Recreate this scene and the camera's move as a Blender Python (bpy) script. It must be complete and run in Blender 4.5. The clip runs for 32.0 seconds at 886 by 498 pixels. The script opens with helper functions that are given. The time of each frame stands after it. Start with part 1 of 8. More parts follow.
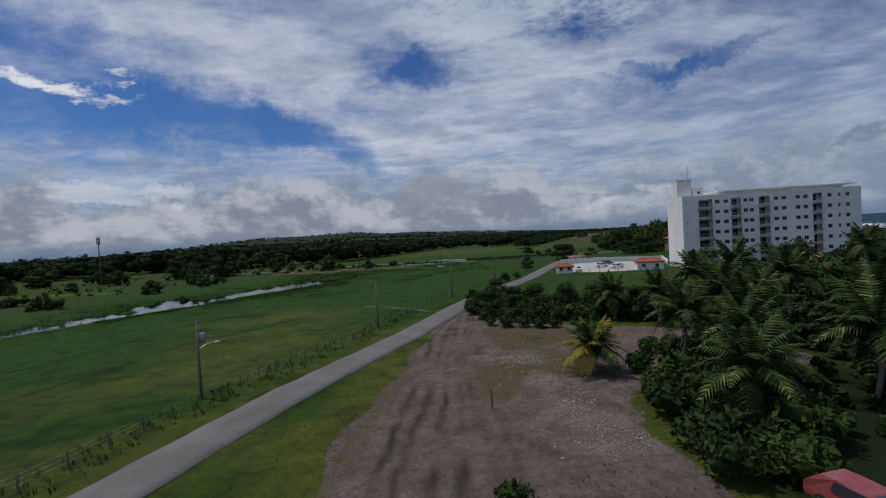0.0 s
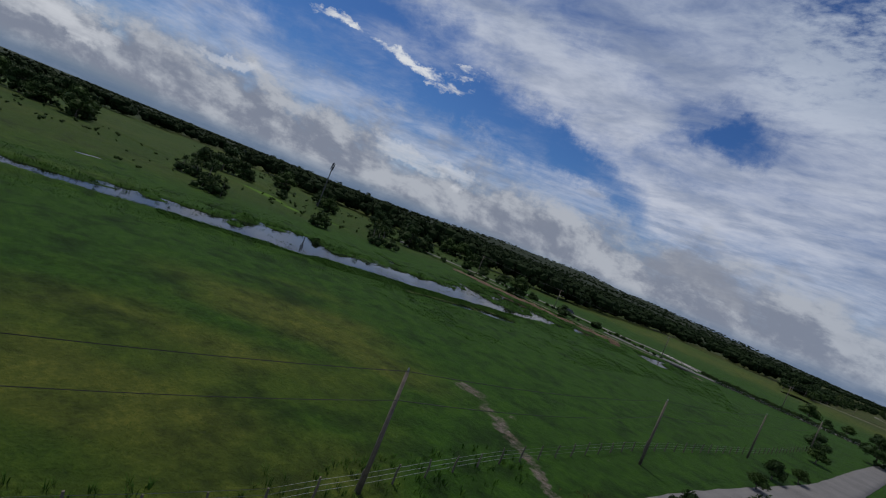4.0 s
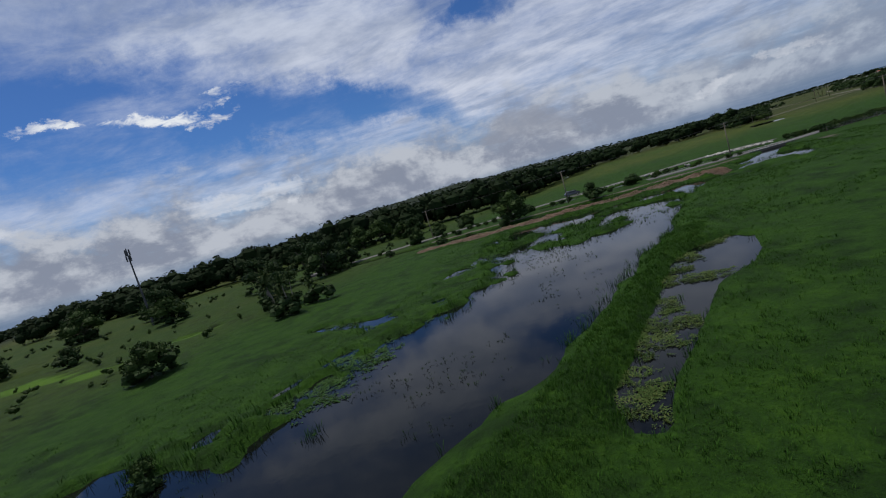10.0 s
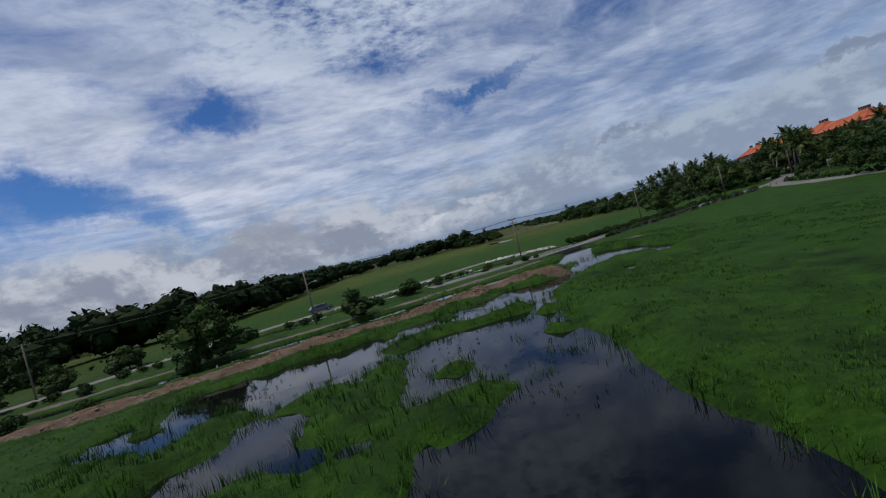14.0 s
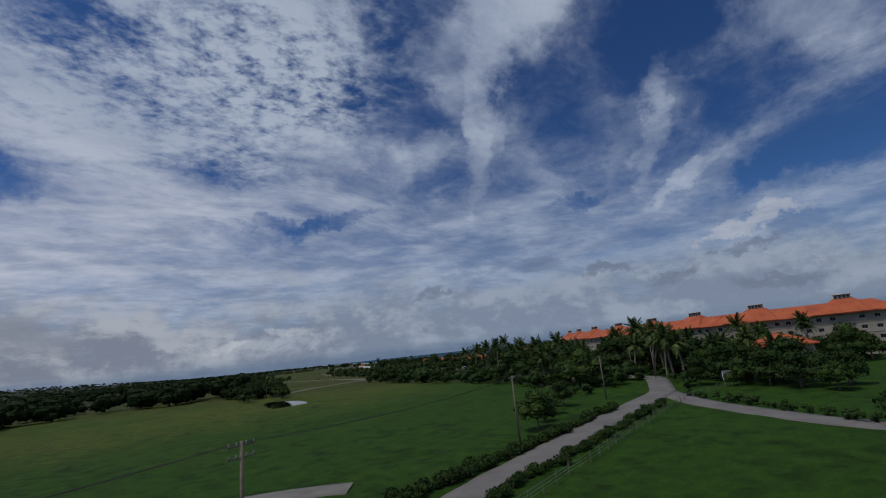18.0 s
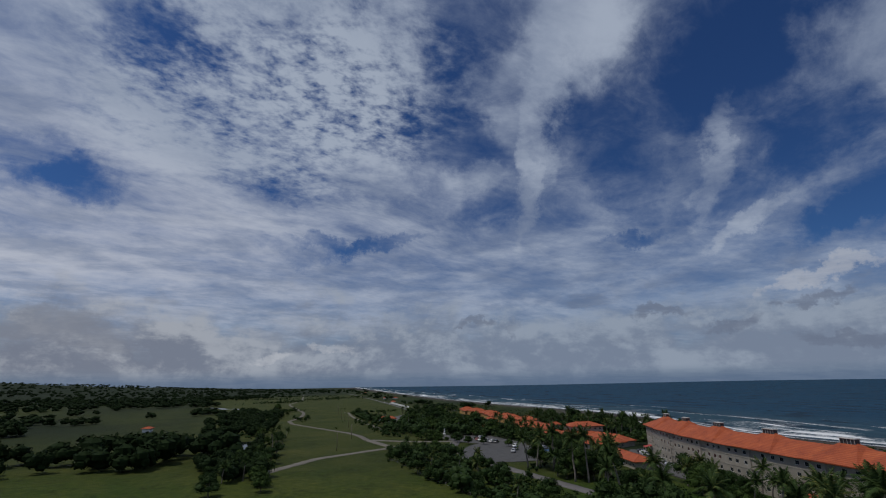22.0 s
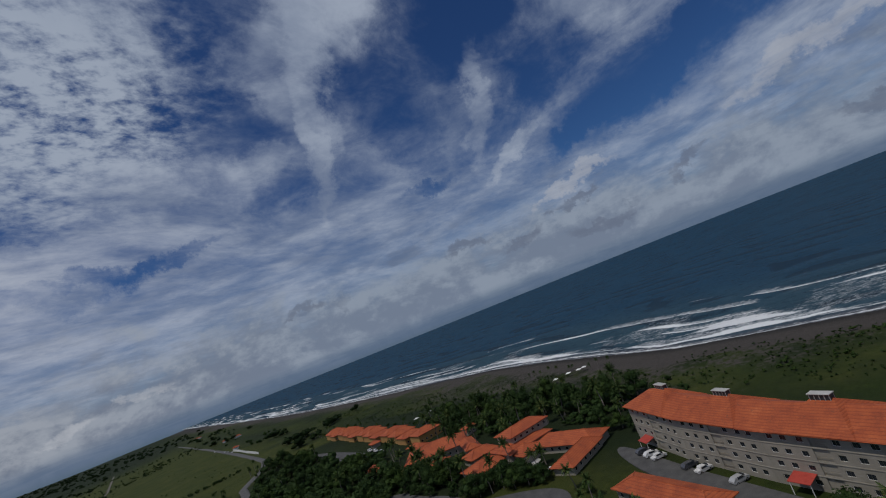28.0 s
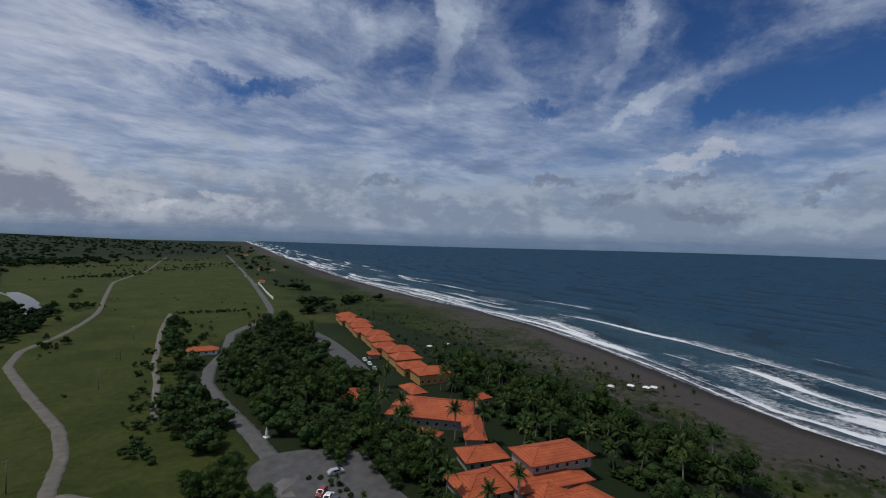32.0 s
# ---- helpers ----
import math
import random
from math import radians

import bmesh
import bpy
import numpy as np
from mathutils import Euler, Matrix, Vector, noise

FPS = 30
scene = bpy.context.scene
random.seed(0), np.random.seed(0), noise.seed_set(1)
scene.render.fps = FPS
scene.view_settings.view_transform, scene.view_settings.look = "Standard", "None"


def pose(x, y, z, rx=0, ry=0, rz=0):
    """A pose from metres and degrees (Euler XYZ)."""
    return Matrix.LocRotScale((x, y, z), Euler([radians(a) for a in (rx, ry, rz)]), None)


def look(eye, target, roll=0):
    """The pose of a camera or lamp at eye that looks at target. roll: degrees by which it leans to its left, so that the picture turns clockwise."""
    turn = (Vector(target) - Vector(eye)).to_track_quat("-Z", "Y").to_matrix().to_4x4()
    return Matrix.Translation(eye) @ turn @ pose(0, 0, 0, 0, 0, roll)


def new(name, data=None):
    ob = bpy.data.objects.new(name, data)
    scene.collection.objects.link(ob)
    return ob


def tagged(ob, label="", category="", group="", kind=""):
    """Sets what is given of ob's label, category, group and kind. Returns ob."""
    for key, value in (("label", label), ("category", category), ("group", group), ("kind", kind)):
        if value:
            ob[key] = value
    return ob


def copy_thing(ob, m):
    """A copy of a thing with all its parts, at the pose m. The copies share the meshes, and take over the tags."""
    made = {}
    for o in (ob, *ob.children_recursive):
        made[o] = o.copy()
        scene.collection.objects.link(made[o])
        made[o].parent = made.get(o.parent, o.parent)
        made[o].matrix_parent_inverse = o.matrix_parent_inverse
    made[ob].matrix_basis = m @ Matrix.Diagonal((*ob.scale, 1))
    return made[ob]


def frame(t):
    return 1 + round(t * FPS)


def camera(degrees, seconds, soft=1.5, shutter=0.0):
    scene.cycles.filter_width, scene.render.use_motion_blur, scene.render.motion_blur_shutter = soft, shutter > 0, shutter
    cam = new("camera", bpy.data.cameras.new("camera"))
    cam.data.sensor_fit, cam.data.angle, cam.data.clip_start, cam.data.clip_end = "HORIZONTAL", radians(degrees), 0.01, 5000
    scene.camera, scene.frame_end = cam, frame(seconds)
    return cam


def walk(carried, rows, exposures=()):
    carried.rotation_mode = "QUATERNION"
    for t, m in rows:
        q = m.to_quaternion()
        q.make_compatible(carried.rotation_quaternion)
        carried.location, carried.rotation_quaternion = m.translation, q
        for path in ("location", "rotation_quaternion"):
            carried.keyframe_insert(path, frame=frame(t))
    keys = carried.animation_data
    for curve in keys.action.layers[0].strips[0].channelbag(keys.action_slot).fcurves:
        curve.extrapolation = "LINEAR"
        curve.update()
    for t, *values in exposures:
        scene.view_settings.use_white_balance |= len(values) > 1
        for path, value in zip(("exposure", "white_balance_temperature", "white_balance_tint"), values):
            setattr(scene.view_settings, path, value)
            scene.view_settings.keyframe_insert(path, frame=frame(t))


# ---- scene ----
cam = camera(87.5, 32.0, 1.1)
PATH = [
    (0, 0.00, 0.00, 15.03, 88.42, 3.25, -2.82),
    (0.5, 0.05, 7.16, 15.14, 88.06, 5.56, -4.15),
    (1, 0.37, 14.16, 15.21, 88.12, 7.79, -6.29),
    (1.5, 0.83, 21.19, 15.03, 88.51, 8.63, -8.09),
    (2, 1.66, 27.85, 15.20, 88.67, 8.22, -9.26),
    (2.5, 2.78, 34.68, 15.88, 87.61, 1.81, -7.19),
    (3, 3.60, 41.86, 15.43, 87.21, -11.78, 2.50),
    (3.5, 3.63, 48.65, 15.67, 87.03, -20.18, 15.23),
    (4, 2.37, 55.31, 16.08, 87.00, -22.22, 26.51),
    (4.5, -0.36, 61.23, 16.54, 86.88, -21.65, 35.73),
    (6.5, -17.90, 85.20, 16.11, 83.88, -6.02, 43.76),
    (7, -22.60, 90.27, 15.37, 83.61, -2.06, 43.09),
    (7.5, -27.55, 95.14, 14.91, 82.79, 5.04, 39.69),
    (8, -32.44, 99.98, 14.32, 83.14, 10.14, 33.99),
    (8.5, -36.80, 104.76, 13.88, 82.90, 14.61, 26.85),
    (9, -40.44, 110.20, 13.42, 83.30, 15.46, 20.46),
    (9.5, -43.65, 116.43, 12.60, 83.79, 15.84, 15.11),
    (10, -46.10, 122.96, 11.91, 83.63, 16.64, 9.50),
    (10.5, -47.61, 129.96, 11.18, 83.99, 16.47, 4.28),
    (11, -48.62, 136.80, 10.53, 84.52, 16.76, -0.61),
    (11.5, -48.96, 143.33, 9.78, 84.64, 16.91, -4.99),
    (12, -48.78, 149.94, 9.20, 85.22, 16.55, -8.97),
    (12.5, -47.89, 156.94, 8.72, 85.92, 15.57, -12.50),
    (13, -46.49, 163.77, 8.35, 86.94, 14.64, -15.31),
    (13.5, -44.46, 170.82, 8.04, 88.58, 14.62, -18.64),
    (14, -42.04, 177.37, 8.05, 89.20, 14.65, -22.42),
    (14.5, -39.18, 183.84, 8.22, 88.96, 14.56, -26.41),
    (15, -36.38, 188.73, 8.21, 89.80, 15.26, -30.32),
    (15.5, -32.69, 194.94, 8.13, 92.03, 16.85, -35.52),
    (17.5, -10.28, 222.83, 11.54, 100.99, 8.40, -46.20),
    (18, -3.94, 229.32, 14.06, 102.49, 5.93, -45.97),
    (18.5, 2.30, 236.25, 16.59, 104.00, 4.55, -45.77),
    (19, 7.99, 242.71, 19.45, 104.63, 3.47, -45.46),
    (19.5, 13.12, 248.27, 21.99, 105.03, 1.43, -44.57),
    (20, 18.28, 253.81, 24.25, 105.09, 0.60, -43.81),
    (20.5, 23.65, 259.51, 26.69, 105.00, -0.61, -43.05),
    (21, 29.97, 265.96, 29.53, 105.33, -0.34, -42.53),
    (21.5, 36.50, 272.57, 32.15, 106.02, -0.13, -41.95),
    (22, 42.34, 279.48, 34.55, 106.14, 0.67, -41.50),
    (22.5, 47.42, 286.27, 36.99, 105.91, 1.43, -41.21),
    (23, 52.09, 292.77, 39.41, 105.77, 1.55, -40.79),
    (23.5, 56.63, 299.14, 41.77, 105.65, 2.10, -40.53),
    (24, 61.36, 305.62, 44.16, 105.71, 2.32, -40.17),
    (24.5, 66.76, 312.28, 46.79, 105.49, 2.31, -39.71),
    (26.5, 99.77, 340.07, 61.02, 101.55, 7.65, -40.03),
    (27, 106.89, 347.57, 62.04, 100.40, 15.95, -46.25),
    (27.5, 113.67, 355.03, 62.55, 99.66, 20.32, -53.74),
    (28, 120.17, 361.52, 63.24, 98.73, 21.28, -60.59),
    (28.5, 126.67, 367.46, 64.19, 97.14, 19.69, -65.77),
    (29, 133.63, 372.83, 65.34, 95.62, 15.93, -67.87),
    (29.5, 141.13, 377.59, 66.65, 94.81, 11.61, -67.42),
    (30, 149.08, 381.74, 67.83, 92.97, 6.87, -65.37),
    (30.5, 157.20, 385.49, 68.86, 91.31, 2.59, -62.16),
    (31, 165.35, 389.10, 69.51, 89.80, -0.13, -58.81),
    (31.5, 173.37, 393.51, 69.68, 88.50, -0.94, -56.03),
    (32, 181.05, 398.09, 69.93, 88.95, -1.83, -53.41),
]
EXPOSURES = [(0, 0.22), (4, 0.17), (7, 0.17), (9, 0.36), (13, 0.45), (15.5, 0.45), (17.5, 0.13), (20, -0.05), (26, -0.12), (28, -0.18), (30, -0.03), (32, 0.16)]
walk(cam, [(t, pose(*p)) for t, *p in PATH], EXPOSURES)

SUN_DIR = Vector((-0.36, 0.20, 0.91)).normalized()

world = bpy.data.worlds.new("sky")
scene.world = world
world.use_nodes = True
wt = world.node_tree
wt.nodes.clear()


def wn(kind, **kw):
    n = wt.nodes.new(kind)
    for k, v in kw.items():
        if k == "ins":
            for key, val in v.items():
                if hasattr(val, "is_output"):
                    wt.links.new(val, n.inputs[key])
                else:
                    n.inputs[key].default_value = val
        elif k == "operation":
            n.operation = v
        elif k == "blend_type":
            n.blend_type = v
        elif k == "data_type":
            n.data_type = v
        elif k == "interpolation_type":
            n.interpolation_type = v
    return n


def wm(op, a, b=0.0, c=0.0):
    return wn("ShaderNodeMath", operation=op, ins={0: a, 1: b, 2: c}).outputs[0]


def wramp(v, lo, hi, out_lo=0.0, out_hi=1.0):
    return wn("ShaderNodeMapRange", interpolation_type="SMOOTHSTEP", ins={0: v, 1: lo, 2: hi, 3: out_lo, 4: out_hi}).outputs[0]


def wnoise(vec, scale, detail, rough=0.55, dist=0.0):
    return wn("ShaderNodeTexNoise", ins={"Vector": vec, "Scale": scale, "Detail": detail, "Roughness": rough, "Distortion": dist}).outputs[0]


def wmix(f, a, b):
    n = wn("ShaderNodeMix", data_type="RGBA")
    for sock, val in ((n.inputs["Factor"], f), (n.inputs[6], a), (n.inputs[7], b)):
        if hasattr(val, "is_output"):
            wt.links.new(val, sock)
        else:
            sock.default_value = val
    return n.outputs[2]


def way(yaw, el):
    return Vector((-math.sin(radians(yaw)) * math.cos(radians(el)), math.cos(radians(yaw)) * math.cos(radians(el)), math.sin(radians(el))))


coord = wn("ShaderNodeTexCoord")
ray = wn("ShaderNodeVectorMath", operation="NORMALIZE", ins={0: coord.outputs["Generated"]}).outputs[0]
sep = wn("ShaderNodeSeparateXYZ", ins={0: ray})
up = sep.outputs[2]
# clouds lie on a flat layer high above the ground
lift = wm("ADD", wm("MAXIMUM", up, 0.0), 0.10)
plane = wn("ShaderNodeCombineXYZ", ins={0: wm("DIVIDE", sep.outputs[0], lift), 1: wm("DIVIDE", sep.outputs[1], lift), 2: 0.0}).outputs[0]
bend = wn("ShaderNodeTexNoise", ins={"Vector": plane, "Scale": 0.7, "Detail": 3.0})
plane_w = wn("ShaderNodeVectorMath", operation="ADD", ins={0: plane, 1: wn("ShaderNodeVectorMath", operation="SCALE", ins={0: bend.outputs[1], 3: 0.55}).outputs[0]}).outputs[0]
along = wn("ShaderNodeMapping", ins={0: plane_w, 2: (0.0, 0.0, radians(28)), 3: (0.85, 1.10, 1.0)}).outputs[0]


def spot(yaw, el, width, height, turn=0.0):
    """A soft oval round a direction of the sky: 1 in its middle, 0 outside."""
    c = way(yaw, el)
    right = Vector((math.cos(radians(yaw)), math.sin(radians(yaw)), 0))
    above = right.cross(c)
    t = radians(turn)
    a, b = right * math.cos(t) + above * math.sin(t), above * math.cos(t) - right * math.sin(t)
    u = wn("ShaderNodeVectorMath", operation="DOT_PRODUCT", ins={0: bent, 1: tuple(a / math.radians(width))}).outputs[1]
    v = wn("ShaderNodeVectorMath", operation="DOT_PRODUCT", ins={0: bent, 1: tuple(b / math.radians(height))}).outputs[1]
    w = wn("ShaderNodeVectorMath", operation="DOT_PRODUCT", ins={0: bent, 1: tuple(c)}).outputs[1]
    r = wm("ADD", wm("MULTIPLY", u, u), wm("MULTIPLY", v, v))
    return wm("MULTIPLY", wramp(r, 1.0, 0.0), wm("GREATER_THAN", w, 0.0))


ragged = wn("ShaderNodeTexNoise", ins={"Vector": ray, "Scale": 5.0, "Detail": 9.0, "Roughness": 0.66})
bent = wn("ShaderNodeVectorMath", operation="ADD", ins={0: ray, 1: wn("ShaderNodeVectorMath", operation="SCALE", ins={0: wn("ShaderNodeVectorMath", operation="SUBTRACT", ins={0: ragged.outputs[1], 1: (0.5, 0.5, 0.5)}).outputs[0], 3: 0.21}).outputs[0]}).outputs[0]
# yaw, elevation, half width, half height, turn, weight: openings (below 0) and thick cloud (above 0)
INLAND = [
    (58, 19, 14, 5.0, 4, -1.0), (42, 15.5, 14, 4.6, -4, -1.0), (24, 13.6, 11, 3.0, -8, -1.0), (11, 12, 7, 1.9, -18, -0.9), (38, 21.3, 6, 2.2, 0, -0.7),
    (-1.0, 20, 3.2, 1.9, 18, -1.1), (4, 18.6, 4, 1.4, 25, -0.5), (-34, 17.6, 6, 0.7, 12, -0.7), (-25, 15.8, 6, 1.1, 10, -0.5), (-20, 22, 5, 1.8, 15, -0.4),
    (17, 20.4, 11, 3.8, -6, 0.9), (31, 23.5, 9, 2.2, -8, 0.6), (1, 11, 9, 2.4, -20, 0.7), (75, 16, 6, 7, 20, 0.7), (-14, 14, 12, 4, 0, 0.5),
]
SEAWARD = [
    (-7, 35, 5.5, 3.0, -8, -1.2), (1.5, 21.4, 4.4, 2.0, 6, -0.75), (-74, 27, 22, 13, 10, -0.55), (-20, 21.3, 5, 0.9, 0, -0.4), (-29, 17, 6, 0.5, 6, -0.4), (-45.5, 40, 5, 6, 0, -1.0),
    (-42, 28.5, 8, 4.2, -15, -0.9), (-48, 20.6, 3.0, 2.6, 30, -0.7), (-64, 27, 4.5, 8, 15, -0.75), (-79, 34, 9, 7, 20, -0.9), (-84, 22.5, 5, 4, 0, -0.9),
]
PLUMES = [
    (-92, 16.8, 9, 2.8, 18, -1.2), (-105, 18.5, 10, 3.2, 12, -1.2), (-85.5, 14.4, 4, 1.1, 20, -0.8), (-65.5, 16, 3.5, 0.7, 12, -0.8), (-53.4, 23.5, 1.1, 6.0, -5, 0.9),
    (-56, 31, 2.0, 7.5, -10, 0.9), (-61, 40, 5.0, 7, -35, 1.2), (-51, 33.5, 2.6, 5, 15, 0.5), (-75.5, 24, 1.2, 6, -25, 0.7), (-91, 28, 6, 5, 35, 1.1),
    (-77, 15.9, 4.2, 0.8, 12, 0.8), (-47, 24.4, 4.2, 1.5, 8, 0.6), (-108, 22, 5, 1.6, 15, 0.6), (-33, 24.6, 8, 2.2, 5, 0.5),
]
bias = None
for yaw, el, width, height, turn, weight in INLAND + SEAWARD + PLUMES:
    part_of = wm("MULTIPLY", spot(yaw, el, width * 1.35, height * 1.45, turn), weight)
    bias = part_of if bias is None else wm("ADD", bias, part_of)

soft_cloud = wnoise(along, 1.25, 12.0, 0.62, 0.35)
streak = wnoise(wn("ShaderNodeMapping", ins={0: plane_w, 2: (0, 0, radians(28)), 3: (1.0, 1.8, 1.0)}).outputs[0], 1.6, 12.0, 0.66, 0.9)
feather = wnoise(wn("ShaderNodeMapping", ins={0: plane_w, 2: (0, 0, radians(34)), 3: (1.0, 1.5, 1.0)}).outputs[0], 4.5, 9.0, 0.66, 0.8)
rows = wn("ShaderNodeMapping", ins={0: plane, 2: (0, 0, radians(58)), 3: (1.0, 1.25, 1.0)}).outputs[0]
ripple = wm("ADD", wm("MULTIPLY", wnoise(rows, 9.0, 6.0, 0.66, 0.25), 0.55), wm("MULTIPLY", wnoise(rows, 19.0, 5.0, 0.62, 0.2), 0.45))
field = wm("ADD", spot(-18, 32, 20, 14), wm("MULTIPLY", spot(-34, 36, 16, 12), 0.6))
cover = wm("ADD", wm("MULTIPLY", soft_cloud, 0.92), wm("MULTIPLY", streak, 0.52))
even = wramp(up, 0.36, 0.08, 0.0, 0.68)
cover = wm("ADD", wm("MULTIPLY", cover, wm("SUBTRACT", 1.0, even)), wm("MULTIPLY", even, wramp(wn("ShaderNodeVectorMath", operation="DOT_PRODUCT", ins={0: ray, 1: tuple(way(45, 0))}).outputs[1], 0.55, 0.95, 0.79, 0.60)))
# thin sheets of cloud lie one over another low in the sky
sheet_vec = wn("ShaderNodeCombineXYZ", ins={0: wm("MULTIPLY", wm("ARCTAN2", sep.outputs[0], sep.outputs[1]), 2.6), 1: wm("MULTIPLY", up, 17.0), 2: 3.0}).outputs[0]
sheets = wnoise(sheet_vec, 1.3, 8.0, 0.62, 0.5)
cover = wm("ADD", cover, wm("MULTIPLY", wm("SUBTRACT", sheets, 0.5), wm("MULTIPLY", even, 0.9)))
mass = wm("ADD", cover, wm("MULTIPLY", bias, wm("ADD", 0.10, wm("MULTIPLY", streak, 0.30))))
mass = wm("ADD", mass, wm("MULTIPLY", wm("SUBTRACT", feather, 0.5), wm("SUBTRACT", 0.36, wm("MULTIPLY", even, 0.38))))
mass = wm("ADD", wm("ADD", mass, wm("MULTIPLY", field, 0.10)), wm("MULTIPLY", wm("SUBTRACT", ripple, 0.48), wm("ADD", wm("MULTIPLY", field, 2.1), 0.15)))
high = wramp(mass, 0.34, 1.02)
# torn bright scraps of low cloud in the blue opening
scraps = wm("ADD", spot(36.5, 15.7, 7.0, 1.5, -5), wm("ADD", spot(46, 16.9, 4.5, 0.9, -3), wm("ADD", wm("MULTIPLY", spot(58, 15.8, 4.5, 1.8), 0.7), wm("MULTIPLY", spot(31, 17, 4, 1.0), 0.7))))
scrap = wramp(wm("ADD", scraps, wm("MULTIPLY", wm("SUBTRACT", wnoise(plane, 8.0, 9.0, 0.68, 0.5), 0.5), 2.6)), 0.45, 1.25)
scrap = wm("MULTIPLY", scrap, wramp(scraps, 0.02, 0.25))
# a bank of heaped cloud along the horizon, with flat grey bases
bank_vec = wn("ShaderNodeCombineXYZ", ins={0: wm("MULTIPLY", wm("ARCTAN2", sep.outputs[0], sep.outputs[1]), 3.2), 1: wm("MULTIPLY", up, 5.0), 2: 0.0}).outputs[0]
heap = wnoise(bank_vec, 1.5, 11.0, 0.66, 0.15)
low = wramp(wm("SUBTRACT", wm("ADD", heap, 0.27), wm("MULTIPLY", up, 2.3)), 0.38, 0.60)
low = wm("MULTIPLY", low, wramp(up, -0.002, 0.035, 0.45, 1.0))
heap_up = wnoise(wn("ShaderNodeVectorMath", operation="ADD", ins={0: bank_vec, 1: (0.05, 0.16, 0.0)}).outputs[0], 1.5, 9.0, 0.62, 0.15)
edge = wramp(wm("SUBTRACT", heap, heap_up), -0.07, 0.11)
torn = wnoise(wn("ShaderNodeMapping", ins={0: bank_vec, 3: (1.6, 2.6, 1.0)}).outputs[0], 1.6, 5.0, 0.55)
scud = wm("MULTIPLY", wm("MULTIPLY", wramp(torn, 0.57, 0.68), 0.5), wm("MULTIPLY", wramp(up, 0.05, 0.11), wramp(up, 0.24, 0.15)))
FLECKS = [(-66, 7.2, 3.4, 1.0, 6), (-72.5, 6.3, 5.5, 1.2, 10), (-80.5, 8.0, 4.5, 0.9, 10), (-83, 4.6, 6, 1.1, 6), (-94, 5.6, 3.6, 0.9, 4), (-110, 4.4, 4.5, 1.2, 4), (-3, 5.0, 7, 2.4, 0), (-46, 6.0, 4, 0.9, 5)]
flecks = None
for yaw, el, width, height, turn in FLECKS:
    one = spot(yaw, el, width, height, turn)
    flecks = one if flecks is None else wm("MAXIMUM", flecks, one)
flecks = wramp(wm("ADD", flecks, wm("MULTIPLY", wm("SUBTRACT", wnoise(sheet_vec, 4.0, 9.0, 0.66, 0.6), 0.5), 1.5)), 0.20, 1.15)
GLEAMS = [(83.9, 8.1, 8, 1.5, 0), (75.7, 7.3, 8, 1.5, 8), (68.0, 5.0, 6, 1.5, 8), (33.4, 6.4, 5, 1.5, 0), (-81, 9.9, 9, 0.9, 8), (-107, 10.2, 13, 1.5, 6), (-22, 3.9, 4.0, 1.0, 4), (-28.5, 3.6, 3.0, 0.9, 0), (28, 7.2, 5.0, 1.4, 0), (70, 7.6, 3.2, 1.2, 0), (55, 8.0, 5, 1.0, -4), (34, 7.2, 5, 1.2, 0)]
gleams = None
for yaw, el, width, height, turn in GLEAMS:
    one = spot(yaw, el, width, height, turn)
    gleams = one if gleams is None else wm("MAXIMUM", gleams, one)
gleams = wramp(wm("ADD", gleams, wm("MULTIPLY", wm("SUBTRACT", wnoise(sheet_vec, 3.6, 9.0, 0.66, 0.5), 0.5), 1.5)), 0.25, 1.30)

sky = wt.nodes.new("ShaderNodeTexSky")
sky.sky_type, sky.sun_disc = "NISHITA", False
sky.sun_elevation, sky.sun_rotation = math.asin(SUN_DIR.z), math.atan2(SUN_DIR.x, SUN_DIR.y)
sky.air_density, sky.dust_density, sky.ozone_density = 1.0, 0.6, 3.0
deep = wn("ShaderNodeGamma", ins={0: sky.outputs[0], 1: 1.25}).outputs[0]
blue = wn("ShaderNodeMix", data_type="RGBA", blend_type="MULTIPLY")
blue.inputs["Factor"].default_value = 1.0
wt.links.new(deep, blue.inputs[6])
blue.inputs[7].default_value = (0.15, 0.235, 0.345, 1)
shade = wnoise(along, 2.4, 9.0, 0.6)
white = wmix(wramp(shade, 0.34, 0.66), (1.92, 2.4, 3.45, 1), (3.65, 4.2, 5.2, 1))
white = wmix(wm("MULTIPLY", wramp(up, 0.62, 0.22), wramp(wm("ADD", sep.outputs[0], wm("MULTIPLY", sep.outputs[1], -0.35)), 0.75, -0.45)), white, wmix(wramp(shade, 0.34, 0.62), (2.75, 3.15, 4.1, 1), (4.7, 5.0, 5.8, 1)))
white = wmix(wm("MULTIPLY", field, 0.8), white, (3.60, 4.15, 5.1, 1))
sky_col = wmix(wm("MULTIPLY", high, 0.94), blue.outputs[2], white)
inland_side = wramp(wm("ADD", sep.outputs[0], wm("MULTIPLY", sep.outputs[1], -0.35)), 0.65, -0.35)
heap_col = wmix(inland_side, wmix(edge, (1.8, 2.25, 3.1, 1), (2.68, 3.2, 4.05, 1)), wmix(edge, (1.75, 2.0, 2.6, 1), (3.55, 3.8, 4.3, 1)))
sky_col = wmix(low, sky_col, heap_col)
sky_col = wmix(wm("MULTIPLY", gleams, 0.6), sky_col, wmix(inland_side, (4.3, 4.5, 5.0, 1), (5.6, 5.8, 6.2, 1)))
